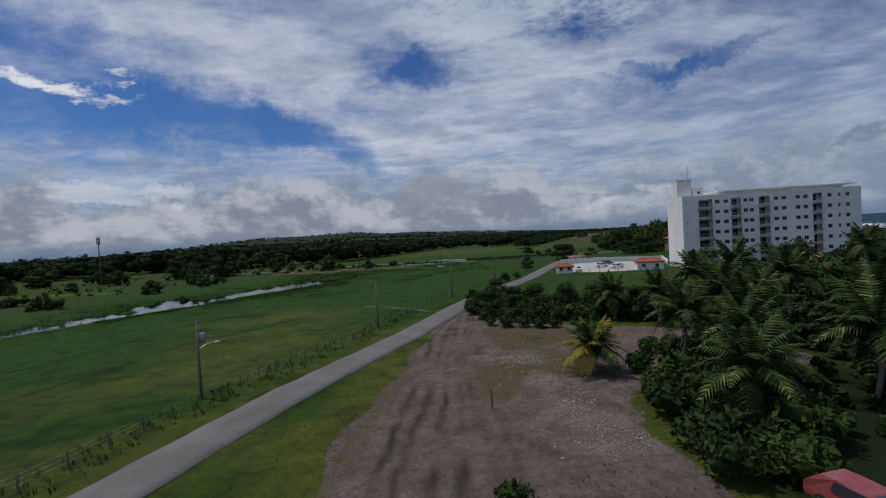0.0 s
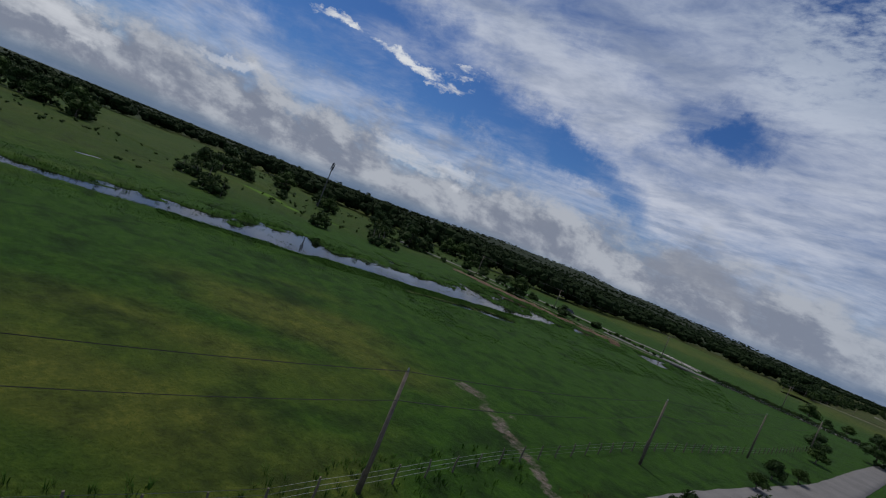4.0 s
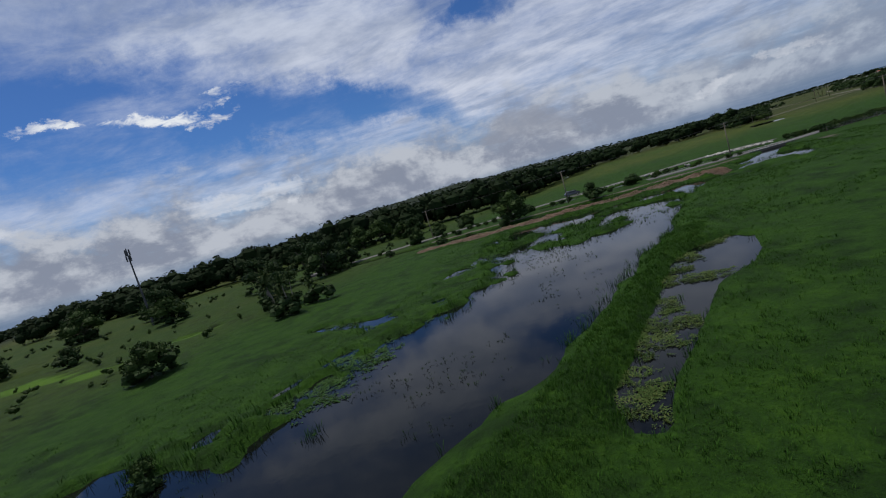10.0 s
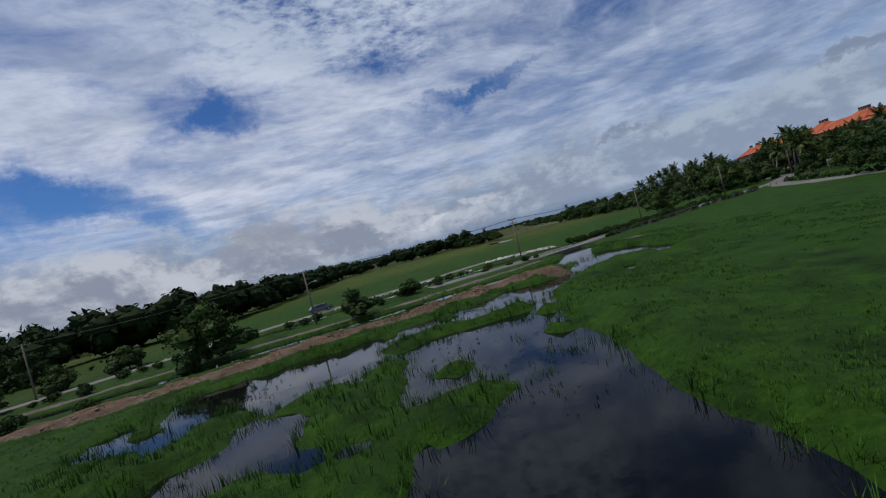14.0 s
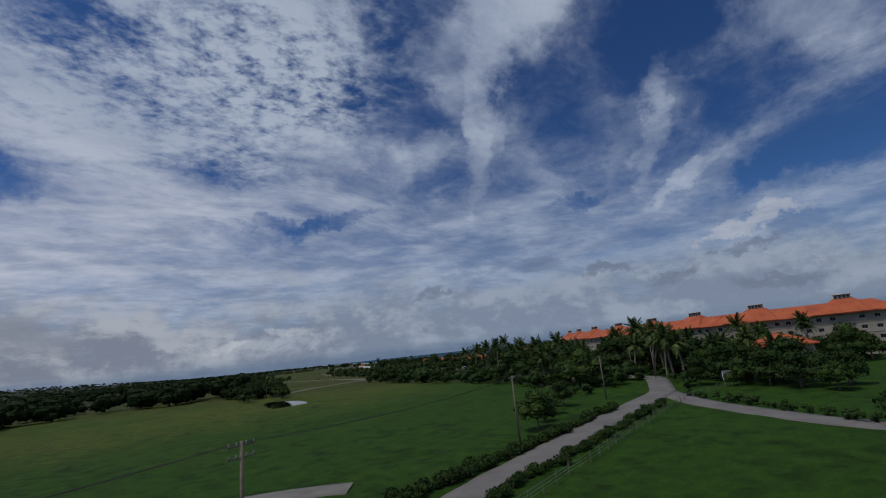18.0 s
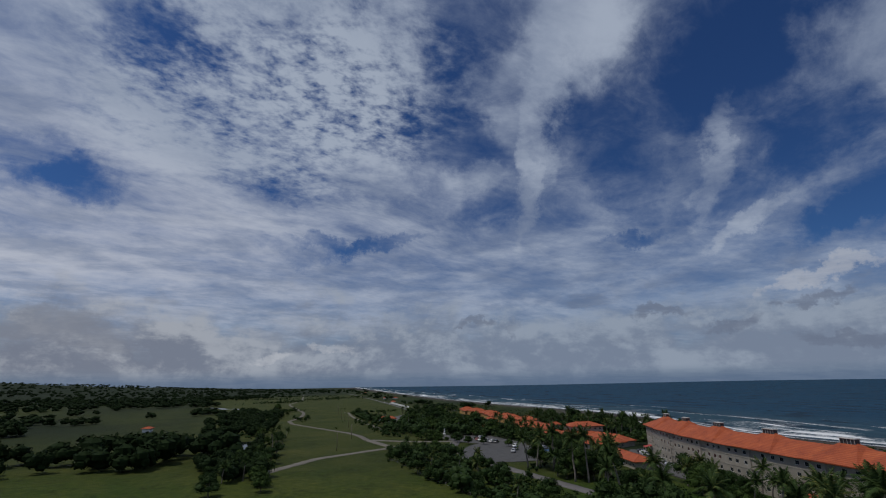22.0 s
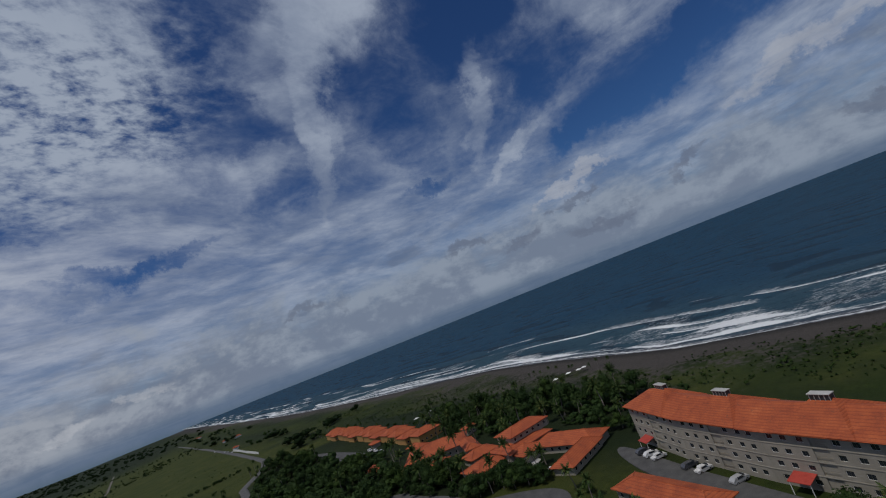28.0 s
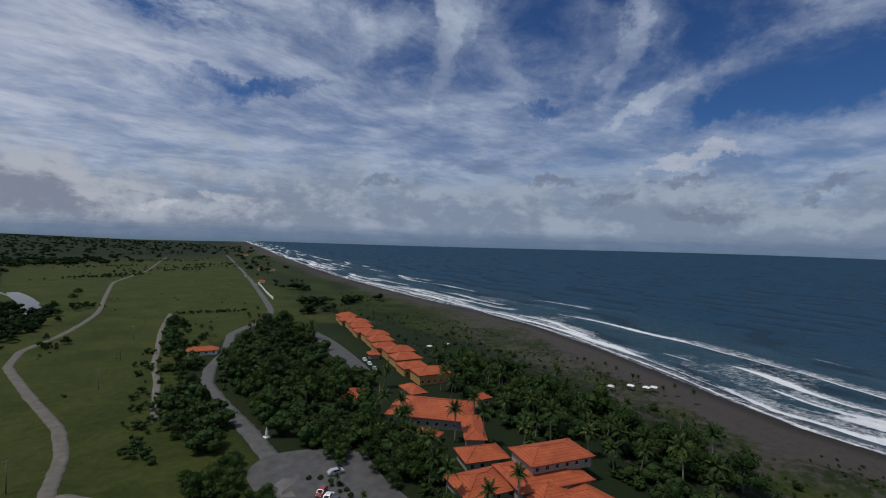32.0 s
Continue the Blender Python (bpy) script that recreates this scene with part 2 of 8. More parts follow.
sky_col = wmix(wm("MULTIPLY", wm("MAXIMUM", scud, flecks), 0.75), sky_col, wmix(inland_side, (1.35, 1.65, 2.35, 1), (2.0, 2.2, 2.7, 1)))
sky_col = wmix(wm("MULTIPLY", scrap, 0.95), sky_col, wmix(wramp(shade, 0.40, 0.60), (4.3, 4.6, 5.3, 1), (6.2, 6.4, 6.6, 1)))
sky_col = wmix(wramp(up, 0.030, 0.002, 0.0, 0.75), sky_col, (0.85, 1.35, 2.25, 1))
below = wramp(up, -0.02, 0.0)
sky_col = wmix(below, (0.9, 1.35, 1.9, 1), sky_col)
back = wn("ShaderNodeBackground", ins={0: sky_col, 1: 0.10})
wt.links.new(back.outputs[0], wn("ShaderNodeOutputWorld").inputs[0])

sun = new("sun", bpy.data.lights.new("sun", "SUN"))
sun.data.energy, sun.data.angle, sun.data.color = 2.0, radians(1.5), (1.0, 0.94, 0.84)
sun.matrix_world = look((300, 0, 400), Vector((300, 0, 400)) - SUN_DIR)
# ---- materials ----
def node_material(name):
    m = bpy.data.materials.new(name)
    m.use_nodes = True
    nt = m.node_tree
    return m, nt, nt.nodes["Principled BSDF"]


def put(nt, kind, **ins):
    n = nt.nodes.new(kind)
    for key, val in ins.items():
        key = int(key[1:]) if key[0] == "i" and key[1:].isdigit() else key
        if hasattr(val, "is_output"):
            nt.links.new(val, n.inputs[key])
        else:
            n.inputs[key].default_value = val
    return n


def ramp3(nt, fac, stops):
    n = nt.nodes.new("ShaderNodeValToRGB")
    nt.links.new(fac, n.inputs[0])
    els = n.color_ramp.elements
    while len(els) < len(stops):
        els.new(0.5)
    for e, (p, c) in zip(els, stops):
        e.position, e.color = p, (*c, 1)
    return n.outputs[0]


def mixc(nt, f, a, b, mode="MIX"):
    n = nt.nodes.new("ShaderNodeMix")
    n.data_type, n.blend_type = "RGBA", mode
    for sock, val in ((n.inputs["Factor"], f), (n.inputs[6], a), (n.inputs[7], b)):
        if hasattr(val, "is_output"):
            nt.links.new(val, sock)
        else:
            sock.default_value = val if isinstance(val, (int, float)) else (*val, 1)
    return n.outputs[2]


def calc(nt, op, a, b=0.0):
    n = nt.nodes.new("ShaderNodeMath")
    n.operation = op
    for sock, val in ((n.inputs[0], a), (n.inputs[1], b)):
        if hasattr(val, "is_output"):
            nt.links.new(val, sock)
        else:
            sock.default_value = val
    return n.outputs[0]


def span(nt, v, lo, hi):
    n = nt.nodes.new("ShaderNodeMapRange")
    n.interpolation_type = "SMOOTHSTEP"
    nt.links.new(v, n.inputs[0])
    n.inputs[1].default_value, n.inputs[2].default_value = lo, hi
    return n.outputs[0]


def where(nt):
    return put(nt, "ShaderNodeNewGeometry").outputs["Position"]


def tex(nt, vec, scale, detail=4.0, rough=0.55, dist=0.0):
    return put(nt, "ShaderNodeTexNoise", Vector=vec, Scale=scale, Detail=detail, Roughness=rough, Distortion=dist).outputs[0]


def bumped(nt, bsdf, height, strength, distance):
    b = put(nt, "ShaderNodeBump", Height=height, Strength=strength, Distance=distance)
    nt.links.new(b.outputs[0], bsdf.inputs["Normal"])


def surface(name, dark, light, scale=1.0, rough=0.8, metal=0.0, bump=0.3, grain=8.0, spread=0.25, local=False):
    """A matt or shiny surface with stains, grain and a slight difference from piece to piece."""
    m, nt, b = node_material(name)
    vec = put(nt, "ShaderNodeTexCoord").outputs["Object"] if local else where(nt)
    big, fine = tex(nt, vec, scale, 4.0), tex(nt, vec, scale * grain, 5.0, 0.65)
    col = ramp3(nt, calc(nt, "ADD", calc(nt, "MULTIPLY", big, 0.62), calc(nt, "MULTIPLY", fine, 0.38)), [(0.32, dark), (0.68, light)])
    rnd = put(nt, "ShaderNodeObjectInfo").outputs["Random"]
    val = put(nt, "ShaderNodeHueSaturation", Value=calc(nt, "ADD", calc(nt, "MULTIPLY", rnd, spread), 1.0 - spread / 2), Color=col)
    nt.links.new(val.outputs[0], b.inputs["Base Color"])
    b.inputs["Roughness"].default_value, b.inputs["Metallic"].default_value = rough, metal
    bumped(nt, b, fine, bump, 0.05 / scale if scale < 1 else 0.03)
    return m


def leafy(name, dark, light, tip=None, shine=0.6):
    m, nt, b = node_material(name)
    info = put(nt, "ShaderNodeObjectInfo").outputs["Random"]
    isl = put(nt, "ShaderNodeNewGeometry").outputs["Random Per Island"]
    big = tex(nt, where(nt), 0.35, 2.0)
    f = calc(nt, "ADD", calc(nt, "MULTIPLY", isl, 0.55), calc(nt, "MULTIPLY", calc(nt, "ADD", info, big), 0.28))
    stops = [(0.1, dark), (0.75, light)] + ([(0.97, tip)] if tip else [])
    nt.links.new(ramp3(nt, f, stops), b.inputs["Base Color"])
    b.inputs["Roughness"].default_value = shine
    b.inputs["Specular IOR Level"].default_value = 0.06
    return m


MAT = {
    "bark": surface("bark", (0.09, 0.075, 0.06), (0.20, 0.17, 0.14), 2.0, 0.9, local=True),
    "palm_bark": surface("palm_bark", (0.12, 0.10, 0.085), (0.25, 0.22, 0.19), 3.0, 0.9, local=True),
    "palm": leafy("palm_leaf", (0.013, 0.029, 0.009), (0.046, 0.078, 0.023), (0.18, 0.18, 0.055)),
    "palm_gold": leafy("palm_leaf_gold", (0.06, 0.075, 0.015), (0.20, 0.17, 0.03), (0.34, 0.24, 0.04)),
    "leaf": leafy("broad_leaf", (0.010, 0.023, 0.007), (0.029, 0.053, 0.015), None, 0.6),
    "leaf_b": leafy("broad_leaf_pale", (0.013, 0.029, 0.008), (0.042, 0.072, 0.017), None, 0.6),
    "wood_leaf": leafy("woodland_leaf", (0.007, 0.015, 0.005), (0.0135, 0.026, 0.008), None, 0.8),
    "reed": leafy("reed_leaf", (0.014, 0.044, 0.006), (0.040, 0.105, 0.012), (0.11, 0.15, 0.03), 0.6),
    "lily": leafy("floating_leaf", (0.028, 0.058, 0.012), (0.070, 0.112, 0.026), (0.17, 0.16, 0.06), 0.5),
    "marsh": leafy("marsh_leaf", (0.016, 0.044, 0.008), (0.040, 0.092, 0.014), (0.10, 0.12, 0.03), 0.5),
    "weed": leafy("dry_weed", (0.045, 0.055, 0.016), (0.12, 0.11, 0.035), (0.20, 0.16, 0.06), 0.8),
    "white": surface("white_render", (0.66, 0.66, 0.66), (0.80, 0.80, 0.79), 0.25, 0.75, grain=14, spread=0.06, bump=0.12),
    "cream": surface("cream_render", (0.25, 0.228, 0.192), (0.36, 0.330, 0.278), 0.25, 0.8, grain=14, spread=0.06, bump=0.12),
    "concrete": surface("concrete", (0.30, 0.29, 0.28), (0.46, 0.45, 0.43), 0.4, 0.85, grain=12),
    "asphalt": surface("asphalt", (0.045, 0.045, 0.046), (0.105, 0.103, 0.102), 0.30, 0.9, grain=22, bump=0.2),
    "worn_asphalt": surface("worn_asphalt", (0.095, 0.090, 0.089), (0.175, 0.166, 0.163), 0.22, 0.92, grain=26, bump=0.25),
    "gravel": surface("gravel_track", (0.080, 0.073, 0.060), (0.165, 0.150, 0.125), 0.30, 0.95, grain=22),
    "pale_gravel": surface("pale_gravel", (0.095, 0.089, 0.082), (0.19, 0.18, 0.167), 0.30, 0.95, grain=22),
    "ochre": surface("ochre_render", (0.36, 0.19, 0.06), (0.50, 0.28, 0.10), 0.4, 0.8, grain=12, spread=0.1, bump=0.12),
"metal": surface("grey_metal", (0.25, 0.26, 0.27), (0.38, 0.39, 0.40), 1.5, 0.45, 0.8),
    "dark_metal": surface("dark_metal", (0.05, 0.05, 0.055), (0.10, 0.10, 0.105), 1.5, 0.5, 0.5),
    "wood": surface("weathered_wood", (0.085, 0.07, 0.055), (0.19, 0.16, 0.13), 2.5, 0.9, local=True),
    "blue": surface("blue_paint", (0.10, 0.22, 0.42), (0.16, 0.30, 0.52), 1.0, 0.6),
    "red": surface("red_paint", (0.30, 0.03, 0.02), (0.44, 0.06, 0.04), 1.0, 0.6),
    "rubble": surface("pale_rubble", (0.24, 0.225, 0.205), (0.42, 0.40, 0.37), 1.2, 0.9, spread=0.4),
    "tyre": surface("tyre_rubber", (0.015, 0.015, 0.016), (0.03, 0.03, 0.03), 4.0, 0.8),
    "lamp_glass": surface("lamp_glass", (0.5, 0.5, 0.5), (0.7, 0.7, 0.7), 4.0, 0.2),
    "foam": surface("white_cloth", (0.62, 0.62, 0.60), (0.78, 0.78, 0.76), 1.0, 0.8),
}
m, nt, b = node_material("roof_tile")
pos = where(nt)
worn_big, worn_fine = tex(nt, pos, 0.22, 5.0, 0.62, 0.5), tex(nt, pos, 3.0, 6.0, 0.72)
clay = ramp3(nt, calc(nt, "ADD", calc(nt, "MULTIPLY", worn_big, 0.55), calc(nt, "MULTIPLY", worn_fine, 0.45)), [(0.30, (0.17, 0.030, 0.010)), (0.46, (0.33, 0.066, 0.019)), (0.58, (0.42, 0.093, 0.026)), (0.74, (0.50, 0.15, 0.058))])
courses = put(nt, "ShaderNodeTexWave", Vector=pos, Scale=0.9, Distortion=0.6, Detail=2.0)
courses.bands_direction = "Z"
clay = mixc(nt, calc(nt, "MULTIPLY", span(nt, courses.outputs["Fac"], 0.30, 0.0), 0.45), clay, (0.17, 0.03, 0.012))
nt.links.new(mixc(nt, calc(nt, "MULTIPLY", span(nt, tex(nt, pos, 0.9, 6.0, 0.7), 0.56, 0.72), 0.55), clay, (0.085, 0.045, 0.030)), b.inputs["Base Color"])
b.inputs["Roughness"].default_value = 0.8
bumped(nt, b, calc(nt, "ADD", worn_fine, courses.outputs["Fac"]), 0.5, 0.08)
MAT["tile"] = m
m, nt, b = node_material("dark_glass")
b.inputs["Base Color"].default_value, b.inputs["Roughness"].default_value = (0.025, 0.030, 0.036, 1), 0.08
MAT["glass"] = m


def paint(name, col, rough=0.25):
    m, nt, b = node_material(name)
    dust = tex(nt, where(nt), 2.0, 4.0)
    nt.links.new(mixc(nt, calc(nt, "MULTIPLY", dust, 0.25), col, (0.35, 0.33, 0.30)), b.inputs["Base Color"])
    b.inputs["Roughness"].default_value = rough
    b.inputs["Coat Weight"].default_value = 0.5
    return m


PAINTS = [paint("white_car_paint", (0.72, 0.72, 0.72)), paint("silver_car_paint", (0.40, 0.41, 0.43)), paint("dark_car_paint", (0.03, 0.035, 0.05)), paint("red_car_paint", (0.25, 0.02, 0.02))]


# ---- mesh helpers ----
def mesh_of(name, verts, faces, material, smooth=False):
    me = bpy.data.meshes.new(name)
    me.from_pydata(verts, [], faces)
    for one in material if isinstance(material, (list, tuple)) else [material]:
        me.materials.append(one)
    if smooth:
        me.shade_smooth()
    return me


def part(name, data, material=None, parent=None, label="", at=None):
    """Links a mesh (or a bmesh) as one object, under its thing if one is given."""
    if isinstance(data, bmesh.types.BMesh):
        me = bpy.data.meshes.new(name)
        data.to_mesh(me)
        data.free()
        me.materials.append(material)
    else:
        me = data
    ob = new(name, me)
    ob.parent = parent
    if at is not None:
        ob.matrix_basis = at
    return tagged(ob, label)


def thing(name, label, category, at=None, group="", kind=""):
    ob = new(name)
    if at is not None:
        ob.matrix_basis = at
    return tagged(ob, label, category, group, kind)


class Shape:
    """Collects boxes, tubes and sheets into one mesh."""

    def __init__(self):
        self.v, self.f = [], []

    def add(self, verts, faces):
        n = len(self.v)
        self.v += [tuple(p) for p in verts]
        self.f += [tuple(i + n for i in f) for f in faces]
        return self

    def box(self, x0, y0, z0, x1, y1, z1, bevel=0.0):
        if bevel:
            bm = bmesh.new()
            bmesh.ops.create_cube(bm, size=1, matrix=Matrix.Translation(((x0 + x1) / 2, (y0 + y1) / 2, (z0 + z1) / 2)) @ Matrix.Diagonal((x1 - x0, y1 - y0, z1 - z0, 1)))
            bmesh.ops.bevel(bm, geom=bm.edges[:], offset=bevel, segments=1, affect="EDGES")
            bm.verts.index_update()
            self.add([v.co for v in bm.verts], [[v.index for v in f.verts] for f in bm.faces])
            bm.free()
            return self
        return self.add([(x, y, z) for z in (z0, z1) for y in (y0, y1) for x in (x0, x1)], [(0, 2, 3, 1), (4, 5, 7, 6), (0, 1, 5, 4), (2, 6, 7, 3), (0, 4, 6, 2), (1, 3, 7, 5)])

    def tube(self, pts, radii, sides=6):
        pts = [Vector(p) for p in pts]
        rings, faces = [], []
        for i, p in enumerate(pts):
            d = (pts[min(i + 1, len(pts) - 1)] - pts[max(i - 1, 0)]).normalized()
            a = d.cross((0.31, 0.95, 0.05)).normalized()
            c = d.cross(a)
            rings += [p + (a * math.cos(k * math.tau / sides) + c * math.sin(k * math.tau / sides)) * radii[i] for k in range(sides)]
        for i in range(len(pts) - 1):
            for k in range(sides):
                faces.append((i * sides + k, i * sides + (k + 1) % sides, (i + 1) * sides + (k + 1) % sides, (i + 1) * sides + k))
        faces += [tuple(range(sides))[::-1], tuple((len(pts) - 1) * sides + k for k in range(sides))]
        return self.add(rings, faces)

    def prism(self, pts, z0, z1):
        n = len(pts)
        return self.add([(x, y, z0) for x, y in pts] + [(x, y, z1) for x, y in pts], [tuple(range(n))[::-1], tuple(range(n, 2 * n))] + [(i, (i + 1) % n, n + (i + 1) % n, n + i) for i in range(n)])

    def mesh(self, name, material, smooth=False):
        return mesh_of(name, self.v, self.f, material, smooth)
# ---- the land: one height for every place ----
def hashed(i, j, seed):
    n = (i * 374761393 + j * 668265263 + seed * 974634721) & 0x7FFFFFFF
    n = ((n ^ (n >> 13)) * 1274126177) & 0x7FFFFFFF
    return ((n ^ (n >> 16)) & 0xFFFF) / 65535.0


def value_noise(x, y, seed):
    xi, yi = np.floor(x).astype(np.int64), np.floor(y).astype(np.int64)
    u, v = x - xi, y - yi
    u, v = u * u * (3 - 2 * u), v * v * (3 - 2 * v)
    a, b, c, d = (hashed(xi + p, yi + q, seed) for p, q in ((0, 0), (1, 0), (0, 1), (1, 1)))
    return (a + (b - a) * u) * (1 - v) + (c + (d - c) * u) * v


def fbm(x, y, scale, octaves=4, seed=1):
    out, amp, tot = 0.0, 1.0, 0.0
    for k in range(octaves):
        out = out + amp * (value_noise(x * scale * 2**k + 57.3 * k, y * scale * 2**k - 31.7 * k, seed + k) - 0.5)
        tot, amp = tot + amp, amp * 0.5
    return out / tot


def to_line(x, y, pts):
    """Distance to a polyline, and how far the foot point lies to its right (+) or left (-)."""
    best, side = np.full(np.shape(x), 1e9), np.zeros(np.shape(x))
    for (ax, ay), (bx, by) in zip(pts, pts[1:]):
        dx, dy = bx - ax, by - ay
        t = np.clip(((x - ax) * dx + (y - ay) * dy) / (dx * dx + dy * dy), 0, 1)
        d = np.hypot(x - ax - t * dx, y - ay - t * dy)
        s = np.sign((x - ax) * dy - (y - ay) * dx)
        near = d < best
        best, side = np.where(near, d, best), np.where(near, s, side)
    return best, side


def in_poly(x, y, pts):
    """Signed distance to a closed outline, positive inside."""
    inside = np.zeros(np.shape(x), bool)
    for (ax, ay), (bx, by) in zip(pts, pts[1:] + pts[:1]):
        cross = ((ay > y) != (by > y)) & (x < (bx - ax) * (y - ay) / (by - ay if by != ay else 1e-9) + ax)
        inside ^= cross
    d, _ = to_line(x, y, pts + pts[:1])
    return np.where(inside, d, -d)


def smooth(v, lo, hi):
    t = np.clip((v - lo) / (hi - lo), 0, 1)
    return t * t * (3 - 2 * t)


ROAD = [(-37, -12), (-29, 8), (-20.5, 29), (-17, 39.5), (-10.5, 55), (-2, 73), (8.5, 99), (14, 111), (35.5, 150), (56, 195), (77, 239), (92, 258), (108, 270)]
ROAD_EAST = [(-12, 262.5), (0, 261.5), (10, 260.2), (17, 259.4), (24, 260.8), (34, 263.2), (47, 264.6), (83, 268.5), (108, 270), (140, 283), (170, 320), (187, 370), (205, 430), (225, 480), (250, 503), (262, 510)]
GRAVEL_ROAD = [(-120, 262), (-90, 268), (-60, 276), (-30, 280.5), (-10.8, 281.5), (2, 285.5), (12, 288.5), (20, 286), (26, 281.5), (29, 278)]
RESORT_ROAD = [(262, 500), (266, 527), (273, 551), (279, 578), (288, 611), (303, 637), (323, 659), (354, 709), (382, 727), (413, 752), (430, 775), (449, 812), (523, 953), (660, 1224), (1009, 1934)]
CROSS_ROAD = [(258, 503), (246, 506.5), (234, 517), (224, 535), (216, 550), (207, 508), (157, 502), (120, 480)]
TRACK = [(216, 549), (226, 575), (231, 600), (233, 649), (237, 707), (250, 745), (271, 766), (320, 856), (352, 947), (415, 1119), (523, 1295), (756, 1778)]
LAGOON = [(-104, 20), (-95, 60), (-86, 80), (-81, 93), (-72, 109), (-60, 127), (-54, 142), (-47, 150), (-41, 163), (-33, 179), (-22, 203), (-12, 220), (-3, 226), (4, 229), (7, 223.5), (12, 224), (13, 229), (15, 236), (13, 241), (7, 242), (2, 237), (-3, 230.5), (-9, 229.5), (-14, 231), (-25, 229.8), (-40, 229.6), (-52, 229.5), (-57, 222), (-58, 212), (-57, 205), (-58, 198), (-54, 187), (-57, 177), (-65, 164), (-75, 153), (-85, 148), (-88, 137), (-85, 126), (-91, 108), (-93, 96), (-99, 78), (-108, 50), (-112, 20)]
DITCH = [(-44.0, 142.5), (-44.8, 146), (-42.8, 150.5), (-39.8, 158), (-37.4, 164), (-35.2, 169), (-32, 173.2), (-27.6, 175), (-26.2, 172), (-28, 167), (-30.3, 163.6), (-34, 160.6), (-37, 155.2), (-39.5, 150.2), (-41.4, 147), (-43, 142.6)]
CANAL = [(-140, 260), (-90, 254), (-50, 247), (-27, 244.5), (-8, 243.5), (2, 241), (9, 244), (15, 250), (17.5, 256), (18, 264), (17.2, 269.5), (12, 272.8), (4, 274), (-12, 273.5), (-45, 270)]
POND = [(84, 404), (95, 402), (103, 422), (105, 440), (99, 447), (90, 430)]
SHORE = [(-2100, -4700), (-900, -2300), (60, -420), (210, -90), (298, 100), (352, 240), (398, 352), (414, 390), (433, 415), (455.5, 443), (494, 491), (540, 561), (576, 649), (628, 790), (731, 1033), (1080, 1714), (2300, 3974), (2900, 5100)]
LOT = [(-8, 24), (-7, 37), (-3.5, 50), (-1.5, 63), (2, 78), (7, 93), (10, 97), (10.5, 88), (13, 80), (20, 73), (30, 69), (38, 64), (42, 58), (40, 45), (22, 46), (17, 38), (16, 22), (10, 8), (-6, 10)]
BANK = [(-74, 236.5), (-47, 233.8), (-35, 233), (-24, 233.6), (-17, 235.2), (-11, 235.4), (-7, 233.6), (-5, 230.5)]
GRASS_WEDGE = [(9, 71), (13, 69), (20, 66), (20, 60), (15, 58), (9, 62)]


def shore_gap(x, y):
    """Metres out to sea (positive) or inland (negative) of the water's edge."""
    d, s = to_line(x, y, SHORE)
    return d * s


